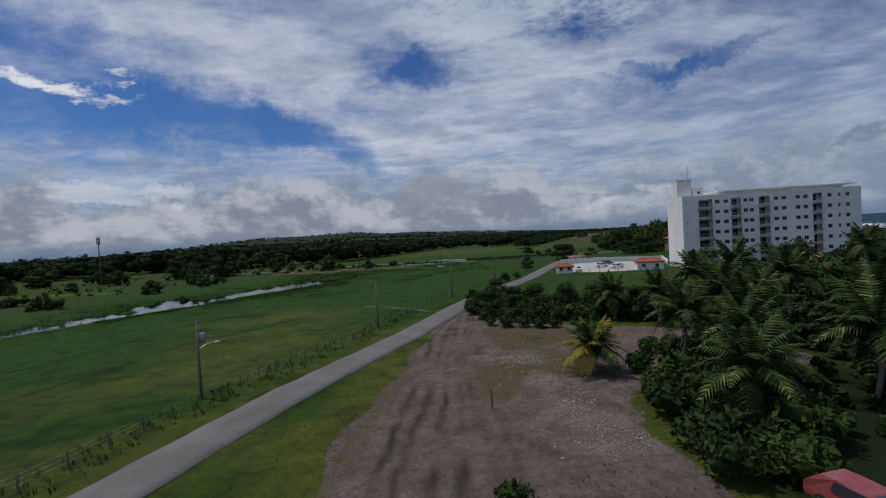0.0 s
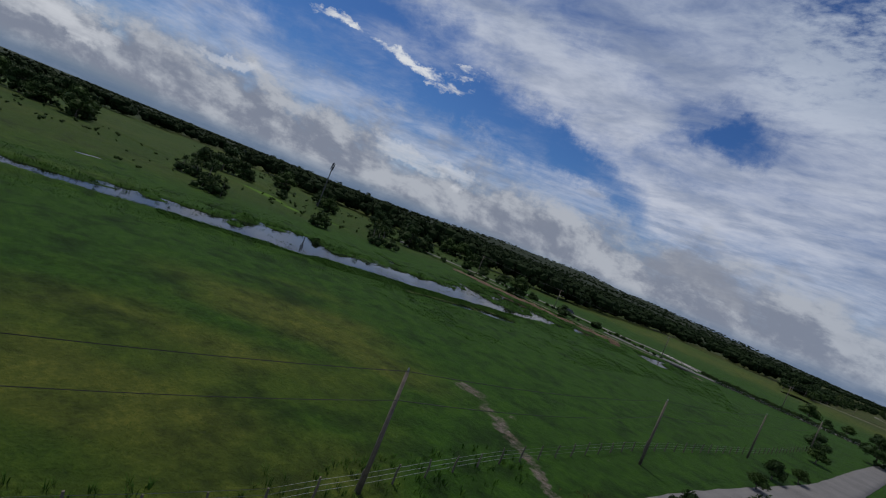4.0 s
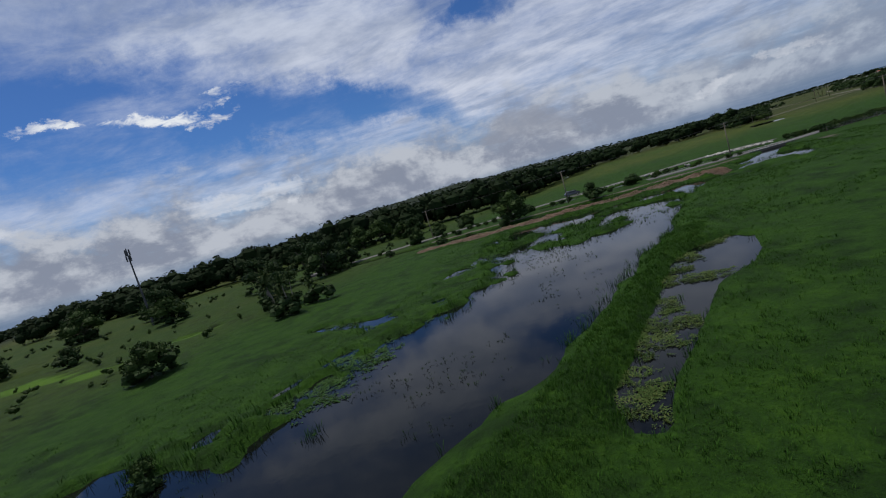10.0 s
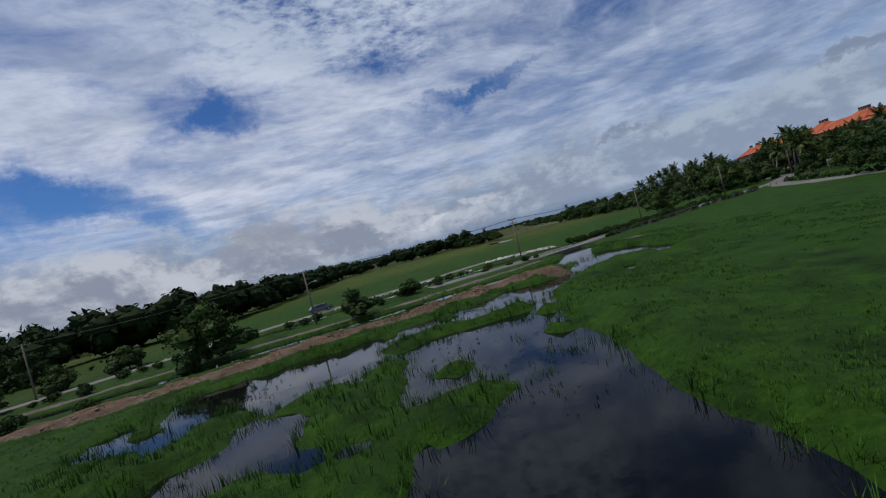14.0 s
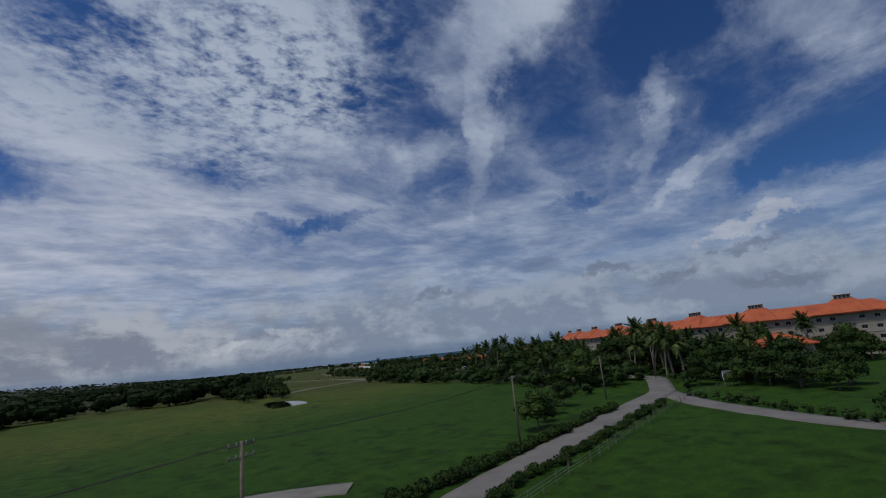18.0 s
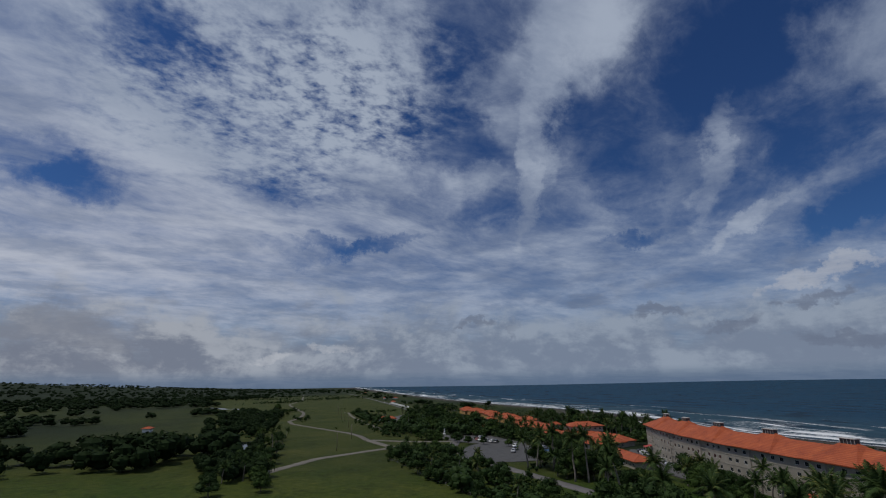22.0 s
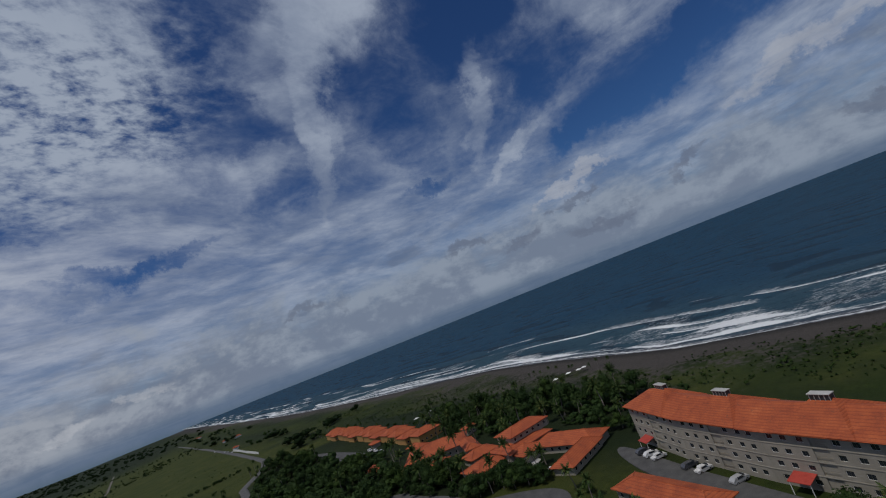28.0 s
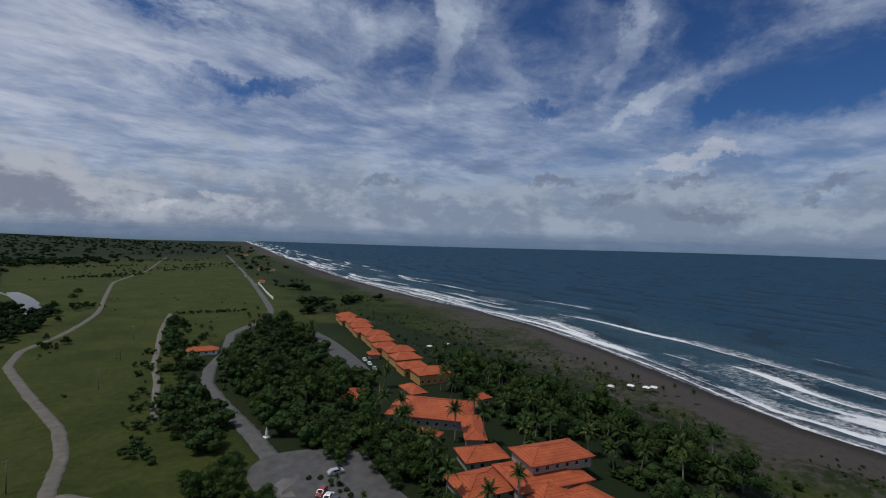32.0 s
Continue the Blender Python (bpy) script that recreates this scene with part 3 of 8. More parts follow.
def land(x, y):
    x, y = np.asarray(x, float), np.asarray(y, float)
    near = np.exp(-(np.hypot(x - 130, y - 300) / 900) ** 2)
    h = 0.25 * fbm(x, y, 0.06, 3, 3) * near + 0.16 * fbm(x, y, 0.5, 2, 9) * near
    wx, wy = x + 5 * fbm(x, y, 0.09, 4, 21), y + 5 * fbm(x, y, 0.09, 4, 33)
    box = (x > -150) & (x < 60) & (y > 0) & (y < 345)
    lag, dit, can = np.full(x.shape, -50.0), np.full(x.shape, -50.0), np.full(x.shape, 50.0)
    bank = np.full(x.shape, 50.0)
    if box.any():
        lag[box], dit[box] = in_poly(wx[box], wy[box], LAGOON), in_poly(0.15 * wx[box] + 0.85 * x[box], 0.15 * wy[box] + 0.85 * y[box], DITCH)
        can[box] = to_line(x[box] + 1.5 * fbm(x[box], y[box], 0.2, 2, 5), y[box], CANAL)[0]
        bank[box] = to_line(x[box], y[box], BANK)[0]
    reeds = fbm(x, y, 0.16, 4, 77)
    isles = sum(np.exp(-((x - a) ** 2 + (y - b) ** 2) / r**2) for a, b, r in ((-44.5, 199.5, 3.6), (-41.5, 195.5, 3.4), (-39.2, 203.5, 3.2), (-40, 211, 3.2), (-37, 208, 3.0), (-34.5, 213.5, 3.0), (-33, 200.5, 2.6), (-36, 198.5, 2.4), (-31.6, 206.5, 2.0), (-31.5, 219.3, 2.8), (-27, 219.6, 2.6), (-23, 218.4, 2.2), (-19.4, 217.2, 1.5), (-14.2, 217.4, 1.2), (-18.6, 213, 1.3), (-19, 209, 1.3), (-22.8, 206.5, 1.4), (-46.5, 213, 3.0), (-50, 208, 4), (-70, 150, 2.5), (-86, 135, 3.0), (-81, 140.5, 2.6), (-77, 124.5, 2.4), (-68, 146.5, 1.3), (-63, 149, 1.2))) * np.clip(1 + 1.8 * fbm(x, y, 0.35, 3, 23), 0.3, 1.5)
    shallow = smooth(lag, -1.2, 4.0)
    h = h * (1 - 0.6 * shallow) - 1.15 * shallow + shallow * np.clip(reeds * 2.3 + 0.10, 0, 1.2) * smooth(15 - lag, 0, 12) * 0.9 + np.minimum(isles * 1.35, 1.3) * shallow
    marsh = smooth(to_line(x, y, [(-68, 154), (-65, 162), (-64, 171), (-61, 181), (-58, 189), (-55.5, 198)])[0], 6.0, 2.0)
    h = h - 0.75 * marsh * smooth(fbm(x, y, 0.22, 3, 29), -0.02, 0.16) * (h > -0.6)
    h = h + 0.55 * smooth(lag, -7, -2.5) * (1 - smooth(lag, -2.5, 0.5)) * (wx > -70 + (y - 110) * 0.5)
    mats = smooth(lag, -0.5, 1.0) * (1 - smooth(lag, 4.0, 8.0)) * smooth(-(x + 58) - (y - 160) * -0.55, -8, 2)
    h = h + 0.95 * mats * np.clip(3.2 * fbm(x, y, 0.42, 3, 37) + 0.42, 0, 1)
    h = h - 1.0 * smooth(dit, -0.9, 0.9)
    for pool, wide in (([(-92, 128), (-88.7, 132), (-85.5, 138), (-82, 145), (-80.5, 148.5)], 1.3), ([(-209, 167), (-192, 172.4)], 2.0), ([(-177, 211), (-161, 214)], 2.0), ([(-122, 114), (-119, 121)], 1.2), ([(-76, 179), (-66, 175)], 1.3), ([(-118, 203), (-114, 208)], 1.5), ([(5, 222), (12, 224.5)], 1.2), ([(-4, 219), (-1, 221)], 0.8)):
        d_ = to_line(x + 3 * fbm(x, y, 0.2, 2, 29), y, pool)[0]
        h = h - 0.75 * (1 - smooth(d_, wide * 0.5, wide * 1.6))
    h = np.minimum(h, h * smooth(can, 1.5, 3.6) - 1.2 * (1 - smooth(can, 1.5, 3.6)))
    h = h + 1.0 * (1 - smooth(bank, 0.6, 3.0)) * (0.8 + 1.3 * fbm(x, y, 0.35, 3, 51))
    pond = (x > 70) & (x < 400) & (y > 390) & (y < 1250)
    if pond.any():
        p = in_poly(x[pond] + 6 * fbm(x[pond], y[pond], 0.05, 3, 8), y[pond], POND)
        p = np.maximum(p, 5 - to_line(x[pond] + 5 * fbm(x[pond], y[pond], 0.05, 3, 8), y[pond], [(130, 508), (140, 535), (150, 565), (160, 602)])[0])
        p = np.maximum(p, 7 - to_line(x[pond] + 6 * fbm(x[pond], y[pond], 0.03, 3, 8), y[pond], [(240, 815), (262, 834), (280, 875), (293, 925), (303, 1010), (298, 1075), (280, 1120)])[0])
        h[pond] -= 1.2 * smooth(p, -2, 3)
    gap = shore_gap(x, y)
    h = h * smooth(-gap, 0, 40) + (0.05 * np.clip(-gap, 0, 14) + 0.9 * smooth(-gap, 8, 36)) * (1 - smooth(-gap, 45, 150)) - 0.05 * np.clip(gap + 2, 0, 80)
    # low hills inland
    inland = np.clip(-gap - 700, 0, None)
    h = h + smooth(x + 0.35 * y, -900, 500) * inland * 0.012 * smooth(y, 300, 1500) + 68 * smooth(x + 0.35 * y, -900, 500) * smooth(inland, 0, 1600) * smooth(y - x * 0.3, 700, 2200) * (0.6 + 1.2 * fbm(x, y, 0.0016, 3, 91))
    return h


def lines(*runs):
    out = []
    for a, b, step in runs:
        out += list(np.arange(a, b, step))
    return out


far_out = [110 * 1.16**k - 110 for k in range(1, 26)]
xs = sorted({*(-160 - d for d in far_out if d < 4700), *lines((-160, -100, 3), (-100, -8, 1.0), (-8, 20, 0.5), (20, 24, 1.0), (24, 60, 2), (60, 300, 4), (300, 560, 4)), *(560 + d for d in far_out if d < 4400)})
ys = sorted({*(-60 - d for d in far_out if d < 4800), *lines((-60, 16, 4), (16, 100, 0.8), (100, 110, 1.6), (110, 262, 1.0), (262, 300, 2), (300, 720, 4)), *(720 + d for d in far_out if d < 4200)})
X, Y = np.meshgrid(np.array(xs), np.array(ys))
H = land(X, Y)


def grid_mesh(name, gx, gy, gz, material, masks=()):
    rows, cols = gx.shape
    me = bpy.data.meshes.new(name)
    idx = np.arange(rows * cols).reshape(rows, cols)
    quads = np.stack([idx[:-1, :-1], idx[:-1, 1:], idx[1:, 1:], idx[1:, :-1]], -1).reshape(-1, 4)
    me.vertices.add(rows * cols)
    me.vertices.foreach_set("co", np.stack([gx, gy, gz], -1).astype(np.float32).ravel())
    me.loops.add(quads.size)
    me.loops.foreach_set("vertex_index", quads.astype(np.int32).ravel())
    me.polygons.add(len(quads))
    me.polygons.foreach_set("loop_start", np.arange(0, quads.size, 4, dtype=np.int32))
    me.update(calc_edges=True)
    for key, values in masks:
        me.attributes.new(key, "FLOAT", "POINT").data.foreach_set("value", values.astype(np.float32).ravel())
    me.materials.append(material)
    me.shade_smooth()
    return me


gapXY = shore_gap(X, Y)
sand = smooth(-gapXY + 26 * fbm(X, Y, 0.03, 3, 14), 26 + 20 * smooth(Y, 640, 420), 14 + 12 * smooth(Y, 640, 420))
sand = np.maximum(sand, np.clip(0.92 - (-gapXY - 22) / (60 + 70 * smooth(Y, 330, 400) * smooth(Y, 680, 600)), 0, 1) * (0.75 + 0.9 * fbm(X, Y, 0.06, 3, 18)))
lot_d = in_poly(X + 3 * fbm(X, Y, 0.15, 3, 4), Y + 3 * fbm(X, Y, 0.15, 3, 6), LOT)
wedge = in_poly(X, Y, GRASS_WEDGE)
bare = smooth(lot_d, -0.8, 1.2) * (1 - smooth(wedge + 3 * fbm(X, Y, 0.3, 3, 12), -2, 2.5) * 0.45)
bank_d = to_line(X, Y, BANK)[0]
earth = smooth(bank_d + 1.5 * fbm(X, Y, 0.3, 3, 66), 2.6, 1.4)
bare = np.maximum(bare, earth)
bare = np.maximum(bare, 0.75 * smooth(to_line(X, Y, [(-75, 257), (-48, 253.5), (-27, 250.5), (-8, 250.5), (6, 252)])[0] + 2 * fbm(X, Y, 0.3, 3, 68), 2.2, 0.8))
blots = fbm(X, Y, 0.16, 3, 81)
moss = smooth(np.hypot((X - 10.5) / 8, (Y - 50) / 17) - 1.1 * blots, 1.0, 0.5) * smooth(blots, -0.05, 0.14)
moss = np.maximum(moss, smooth(in_poly(X, Y, [(7, 71), (12, 76), (22, 69), (22, 61), (14, 58), (8, 62)]) + 4 * blots, -1, 2))
moss = np.maximum(moss, 0.8 * smooth(np.abs(X - (-6.5 + (Y - 30) * 0.14)) + 3 * blots, 2.2, 0.8) * smooth(Y, 15, 25) * smooth(Y, 75, 60))
shells = smooth(np.minimum(np.hypot((X - 11.5) / 3.4, (Y - 55) / 3.5), np.minimum(np.hypot((X - 12) / 2.4, (Y - 42) / 6), np.hypot((X - 13) / 3.2, (Y - 33) / 4))) + 1.5 * fbm(X, Y, 0.4, 3, 83), 1.0, 0.5)
bare = np.maximum(bare, 0.55 * smooth(np.minimum(to_line(X, Y, [(-12, 106), (-6, 100.5), (0, 94), (4, 92)])[0], 1.5 + to_line(X, Y, [(-9, 103), (-3, 106), (6, 108)])[0]) + 4.5 * fbm(X, Y, 0.35, 3, 71), 1.7, 0.1))
bare = np.maximum(bare, 0.6 * smooth(np.hypot((X - 22.5) / 0.55, (Y - 243.5)) + 8 * fbm(X, Y, 0.2, 3, 73), 8.5, 1.0))
def worn(*tracks):
    """Wheel ruts: soft dark lines along the given ways."""
    jx, jy = X + 1.2 * fbm(X, Y, 0.25, 2, 61), Y + 1.2 * fbm(X, Y, 0.25, 2, 63)
    out = np.zeros_like(X)
    for t_ in tracks:
        d = to_line(jx, jy, t_)[0]
        out = np.maximum(out, np.exp(-(((d - 0.8) / 0.38) ** 2)) * np.clip(0.45 + 2.6 * fbm(X, Y, 0.22, 2, 65), 0, 1))
    return np.clip(out, 0, 1)


lime = np.clip(sum(smooth(np.hypot((X - a) / rx, (Y - b) / ry) + 1.6 * fbm(X, Y, 0.12, 3, 27), 1.0, 0.6) for a, b, rx, ry in ((-150, 193, 14, 5), (-126, 189, 6, 3), (-116, 204, 5, 4), (-138, 192, 5, 3))), 0, 1)
near_lot = (X > -20) & (X < 50) & (Y > 0) & (Y < 110)
rut = np.where(near_lot, worn([(0, 5), (1, 30), (3, 55), (7, 85), (9, 98)], [(3, 5), (4.5, 30), (5, 50), (9, 80), (10, 98)], [(-4, 20), (-1, 45), (2, 70), (8, 95)], [(4, 36), (9, 28), (15, 24), (20, 20)], [(5, 55), (8, 72), (11, 84), (12, 97)]), 0.0)
# ground to be darkened: far woods, garden trees, the grove, dune scrub
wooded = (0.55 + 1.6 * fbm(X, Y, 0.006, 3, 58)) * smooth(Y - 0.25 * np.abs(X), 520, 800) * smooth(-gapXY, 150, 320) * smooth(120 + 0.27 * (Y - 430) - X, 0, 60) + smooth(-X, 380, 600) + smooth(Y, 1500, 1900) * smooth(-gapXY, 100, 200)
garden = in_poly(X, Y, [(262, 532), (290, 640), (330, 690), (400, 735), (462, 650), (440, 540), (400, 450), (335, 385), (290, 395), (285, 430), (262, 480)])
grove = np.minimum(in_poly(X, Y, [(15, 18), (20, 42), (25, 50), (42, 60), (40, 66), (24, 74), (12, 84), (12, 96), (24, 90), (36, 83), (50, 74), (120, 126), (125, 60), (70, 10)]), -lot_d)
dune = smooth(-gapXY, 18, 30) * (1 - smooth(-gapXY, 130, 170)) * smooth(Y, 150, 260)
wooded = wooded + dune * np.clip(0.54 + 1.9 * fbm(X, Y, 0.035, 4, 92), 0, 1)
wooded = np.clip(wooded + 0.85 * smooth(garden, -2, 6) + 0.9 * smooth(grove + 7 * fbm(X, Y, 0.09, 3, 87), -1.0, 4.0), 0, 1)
lawn = np.maximum(smooth(X + Y, 500, 660), 0.40 * smooth(-X - 0.35 * (200 - Y) + 9 * fbm(X, Y, 0.04, 3, 68), 84, 112))
dry = 0.3 * smooth(in_poly(X, Y, [(14, 98), (40, 84), (60, 82), (125, 130), (84, 146), (44, 154), (30, 130)]), -4, 6) + 0.30 * smooth(-X - 0.45 * Y, 10, 60) + 0.12 * smooth(in_poly(X, Y, [(-160, 262), (20, 268), (110, 286), (160, 420), (120, 480), (60, 450), (-20, 395), (-110, 355), (-200, 345)]), -3, 6) + (0.62 + 1.3 * fbm(0.8 * X + 0.5 * Y, 3.5 * (0.88 * Y - 0.47 * X), 0.05, 3, 19)) * smooth(np.hypot((X + 24) / 26, (Y - 58) / 52) + 1.6 * fbm(X, Y, 0.03, 3, 17), 1.25, 0.2) * (X < 30) + 0.55 * smooth(Y, 300, 420) * smooth(-gapXY, 60, 140) + smooth(lot_d, -8, 0) * 0.8
ground_mat, nt, bsdf = node_material("meadow")
pos = where(nt)
g_big, g_mid, g_fine = tex(nt, pos, 0.035, 5.0, 0.6), tex(nt, pos, 0.35, 5.0, 0.6), tex(nt, pos, 4.0, 6.0, 0.7)
streaks = tex(nt, put(nt, "ShaderNodeMapping", Vector=pos, Scale=(0.12, 0.03, 1.0), Rotation=(0, 0, 0.5)).outputs[0], 1.0, 4.0)
g_tuft = tex(nt, pos, 1.3, 6.0, 0.68)
mixn = calc(nt, "ADD", calc(nt, "MULTIPLY", g_mid, 0.36), calc(nt, "ADD", calc(nt, "MULTIPLY", g_fine, 0.30), calc(nt, "MULTIPLY", g_tuft, 0.34)))
lush = ramp3(nt, mixn, [(0.32, (0.007, 0.021, 0.0015)), (0.50, (0.018, 0.054, 0.003)), (0.68, (0.042, 0.102, 0.006))])
pale = ramp3(nt, mixn, [(0.32, (0.020, 0.032, 0.004)), (0.50, (0.058, 0.076, 0.010)), (0.66, (0.125, 0.130, 0.022))])
att = {k: put(nt, "ShaderNodeAttribute") for k in ("dry", "bare", "sand", "wet", "rut", "wooded", "lawn", "earth", "moss", "shells", "lime")}
for k, n in att.items():
    n.attribute_name = k
dry_f = span(nt, calc(nt, "ADD", calc(nt, "MULTIPLY", att["dry"].outputs["Fac"], 0.55), calc(nt, "ADD", calc(nt, "MULTIPLY", g_big, 0.35), calc(nt, "MULTIPLY", streaks, 0.35))), 0.42, 0.85)
col = mixc(nt, dry_f, lush, pale)
patchy = tex(nt, pos, 0.09, 4.0, 0.62, 0.6)
col = mixc(nt, 1.0, col, ramp3(nt, calc(nt, "ADD", calc(nt, "MULTIPLY", patchy, 0.6), calc(nt, "MULTIPLY", g_mid, 0.4)), [(0.36, (0.50, 0.55, 0.55)), (0.50, (0.98, 0.98, 0.98)), (0.62, (1.0, 1.0, 0.9)), (0.72, (1.0, 0.92, 0.85))]), "MULTIPLY")
col = mixc(nt, calc(nt, "MULTIPLY", att["lime"].outputs["Fac"], 0.85), col, (0.085, 0.20, 0.008))
olive = ramp3(nt, calc(nt, "ADD", calc(nt, "MULTIPLY", mixn, 0.6), calc(nt, "MULTIPLY", g_big, 0.4)), [(0.34, (0.012, 0.019, 0.004)), (0.46, (0.030, 0.040, 0.008)), (0.58, (0.058, 0.063, 0.015)), (0.70, (0.105, 0.092, 0.030))])
col = mixc(nt, calc(nt, "MULTIPLY", att["lawn"].outputs["Fac"], 0.85), col, olive)
# near-black green: dark undergrowth, with the shade beneath trees put into the colour
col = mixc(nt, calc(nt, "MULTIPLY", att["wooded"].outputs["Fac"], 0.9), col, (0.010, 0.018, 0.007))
soil = ramp3(nt, mixn, [(0.34, (0.042, 0.033, 0.029)), (0.46, (0.108, 0.086, 0.076)), (0.56, (0.162, 0.133, 0.120)), (0.70, (0.34, 0.30, 0.275))])
bare_f = span(nt, calc(nt, "ADD", att["bare"].outputs["Fac"], calc(nt, "MULTIPLY", calc(nt, "SUBTRACT", mixn, 0.5), 1.5)), 0.35, 0.65)
rust = tex(nt, pos, 0.55, 5.0, 0.66, 0.8)
soil = mixc(nt, calc(nt, "MULTIPLY", span(nt, rust, 0.50, 0.66), 0.7), soil, ramp3(nt, g_fine, [(0.35, (0.060, 0.038, 0.027)), (0.65, (0.150, 0.105, 0.080))]))
soil = mixc(nt, calc(nt, "MULTIPLY", att["rut"].outputs["Fac"], 0.95), soil, (0.032, 0.025, 0.022))
soil = mixc(nt, span(nt, calc(nt, "ADD", att["moss"].outputs["Fac"], calc(nt, "MULTIPLY", calc(nt, "SUBTRACT", calc(nt, "ADD", calc(nt, "MULTIPLY", g_tuft, 0.6), calc(nt, "MULTIPLY", g_mid, 0.4)), 0.5), 5.5)), 0.45, 1.25), soil, ramp3(nt, g_fine, [(0.35, (0.045, 0.042, 0.020)), (0.62, (0.12, 0.10, 0.042))]))
soil = mixc(nt, calc(nt, "MULTIPLY", att["shells"].outputs["Fac"], span(nt, tex(nt, pos, 7.0, 5.0, 0.75), 0.50, 0.66)), soil, (0.40, 0.375, 0.335))
soil = mixc(nt, att["earth"].outputs["Fac"], soil, ramp3(nt, mixn, [(0.36, (0.045, 0.029, 0.020)), (0.52, (0.135, 0.088, 0.060)), (0.68, (0.24, 0.165, 0.118))]))
col = mixc(nt, bare_f, col, soil)
dark_sand = ramp3(nt, mixn, [(0.3, (0.036, 0.032, 0.030)), (0.7, (0.085, 0.075, 0.067))])
sand_f = span(nt, calc(nt, "ADD", att["sand"].outputs["Fac"], calc(nt, "MULTIPLY", calc(nt, "SUBTRACT", g_mid, 0.5), 1.4)), 0.35, 0.75)
col = mixc(nt, sand_f, col, dark_sand)
col = mixc(nt, att["wet"].outputs["Fac"], col, (0.017, 0.017, 0.017))
nt.links.new(col, bsdf.inputs["Base Color"])
bsdf.inputs["Roughness"].default_value = 0.95
bsdf.inputs["Specular IOR Level"].default_value = 0.15
bumped(nt, bsdf, calc(nt, "ADD", g_tuft, calc(nt, "MULTIPLY", g_fine, 0.6)), 1.0, 0.35)
wet = 0.7 * smooth(gapXY, -14, -3)
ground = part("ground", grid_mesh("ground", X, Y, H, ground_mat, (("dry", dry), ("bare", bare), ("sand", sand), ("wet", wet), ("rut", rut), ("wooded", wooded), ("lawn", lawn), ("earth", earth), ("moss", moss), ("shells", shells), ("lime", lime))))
tagged(ground, "wide green meadow with dry patches, bare soil and dark beach sand", "ground", kind="structure")


def ribbon(name, pts, width, material, lift=0.06, ragged=0.25, step=2.0, crown=0.04):
    """A road as a thin slab that follows the land."""
    line, out = [Vector((*p, 0)) for p in pts], []
    for a, b in zip(line, line[1:]):
        n = max(1, int((b - a).length / (step if (a - Vector((100, 300, 0))).length < 450 else 12)))
        out += [a.lerp(b, i / n) for i in range(n)]
    out.append(line[-1])
    for _ in range(6):
        out = [out[0]] + [(out[i - 1] + out[i] * 2 + out[i + 1]) / 4 for i in range(1, len(out) - 1)] + [out[-1]]
    cols = (-1.0, -0.5, 0.0, 0.5, 1.0)
    verts, faces = [], []
    for i, p in enumerate(out):
        d = (out[min(i + 1, len(out) - 1)] - out[max(i - 1, 0)]).normalized()
        side = Vector((d.y, -d.x, 0))
        for c in cols:
            w = width / 2 * c * (1 + (ragged * noise.noise(p * 0.35 + Vector((c * 9, 0, 0))) if abs(c) == 1 else 0))
            verts.append(p + side * w)
    z = land([v.x for v in verts], [v.y for v in verts])
    flat = z.reshape(-1, 5)
    flat = np.maximum(flat, flat.mean(1, keepdims=True)) * 0.5 + flat.max(1, keepdims=True) * 0.5
    flat = np.maximum(flat, -0.02)
    verts = [(v.x, v.y, float(h) + lift + crown * (1 - abs(cols[i % 5]))) for i, (v, h) in enumerate(zip(verts, flat.ravel()))]
    n = len(verts)
    verts += [(x, y, z - 0.5) for x, y, z in verts]
    for i in range(len(out) - 1):
        for k in range(4):
            a = i * 5 + k
            faces.append((a, a + 1, a + 6, a + 5))
        faces += [(i * 5, i * 5 + 5, n + i * 5 + 5, n + i * 5), (i * 5 + 9, i * 5 + 4, n + i * 5 + 4, n + i * 5 + 9)]
    return part(name, mesh_of(name, verts, faces, material, True))


tagged(ribbon("road", ROAD, 5.0, MAT["worn_asphalt"], ragged=0.07), "narrow worn grey asphalt road beside a fenced field", "road", kind="structure")
tagged(ribbon("road_east", ROAD_EAST, 5.6, MAT["worn_asphalt"], 0.10, ragged=0.08), "grey asphalt road crossing a canal towards the resort", "road", kind="structure")
tagged(ribbon("gravel_road", GRAVEL_ROAD, 4.6, MAT["pale_gravel"], 0.08), "pale gravel road ending at a heap of rubble", "road", kind="structure")
tagged(ribbon("resort_road", RESORT_ROAD, 6.0, MAT["asphalt"]), "winding grey asphalt road through resort gardens", "road", kind="structure")
tagged(ribbon("cross_road", CROSS_ROAD, 5.0, MAT["gravel"], 0.08), "pale gravel road along the field edge", "road", kind="structure")
tagged(ribbon("dirt_lane", [(360, 818), (355, 808), (327, 756), (297, 686), (285.5, 662), (275.5, 632), (262, 600), (254.5, 582)], 3.0, MAT["gravel"], 0.09), "straight brown dirt lane beside a hedge", "road", kind="structure")
tagged(ribbon("farm_track", TRACK, 4.0, MAT["gravel"], 0.09), "winding pale gravel farm track across a field", "road", kind="structure")

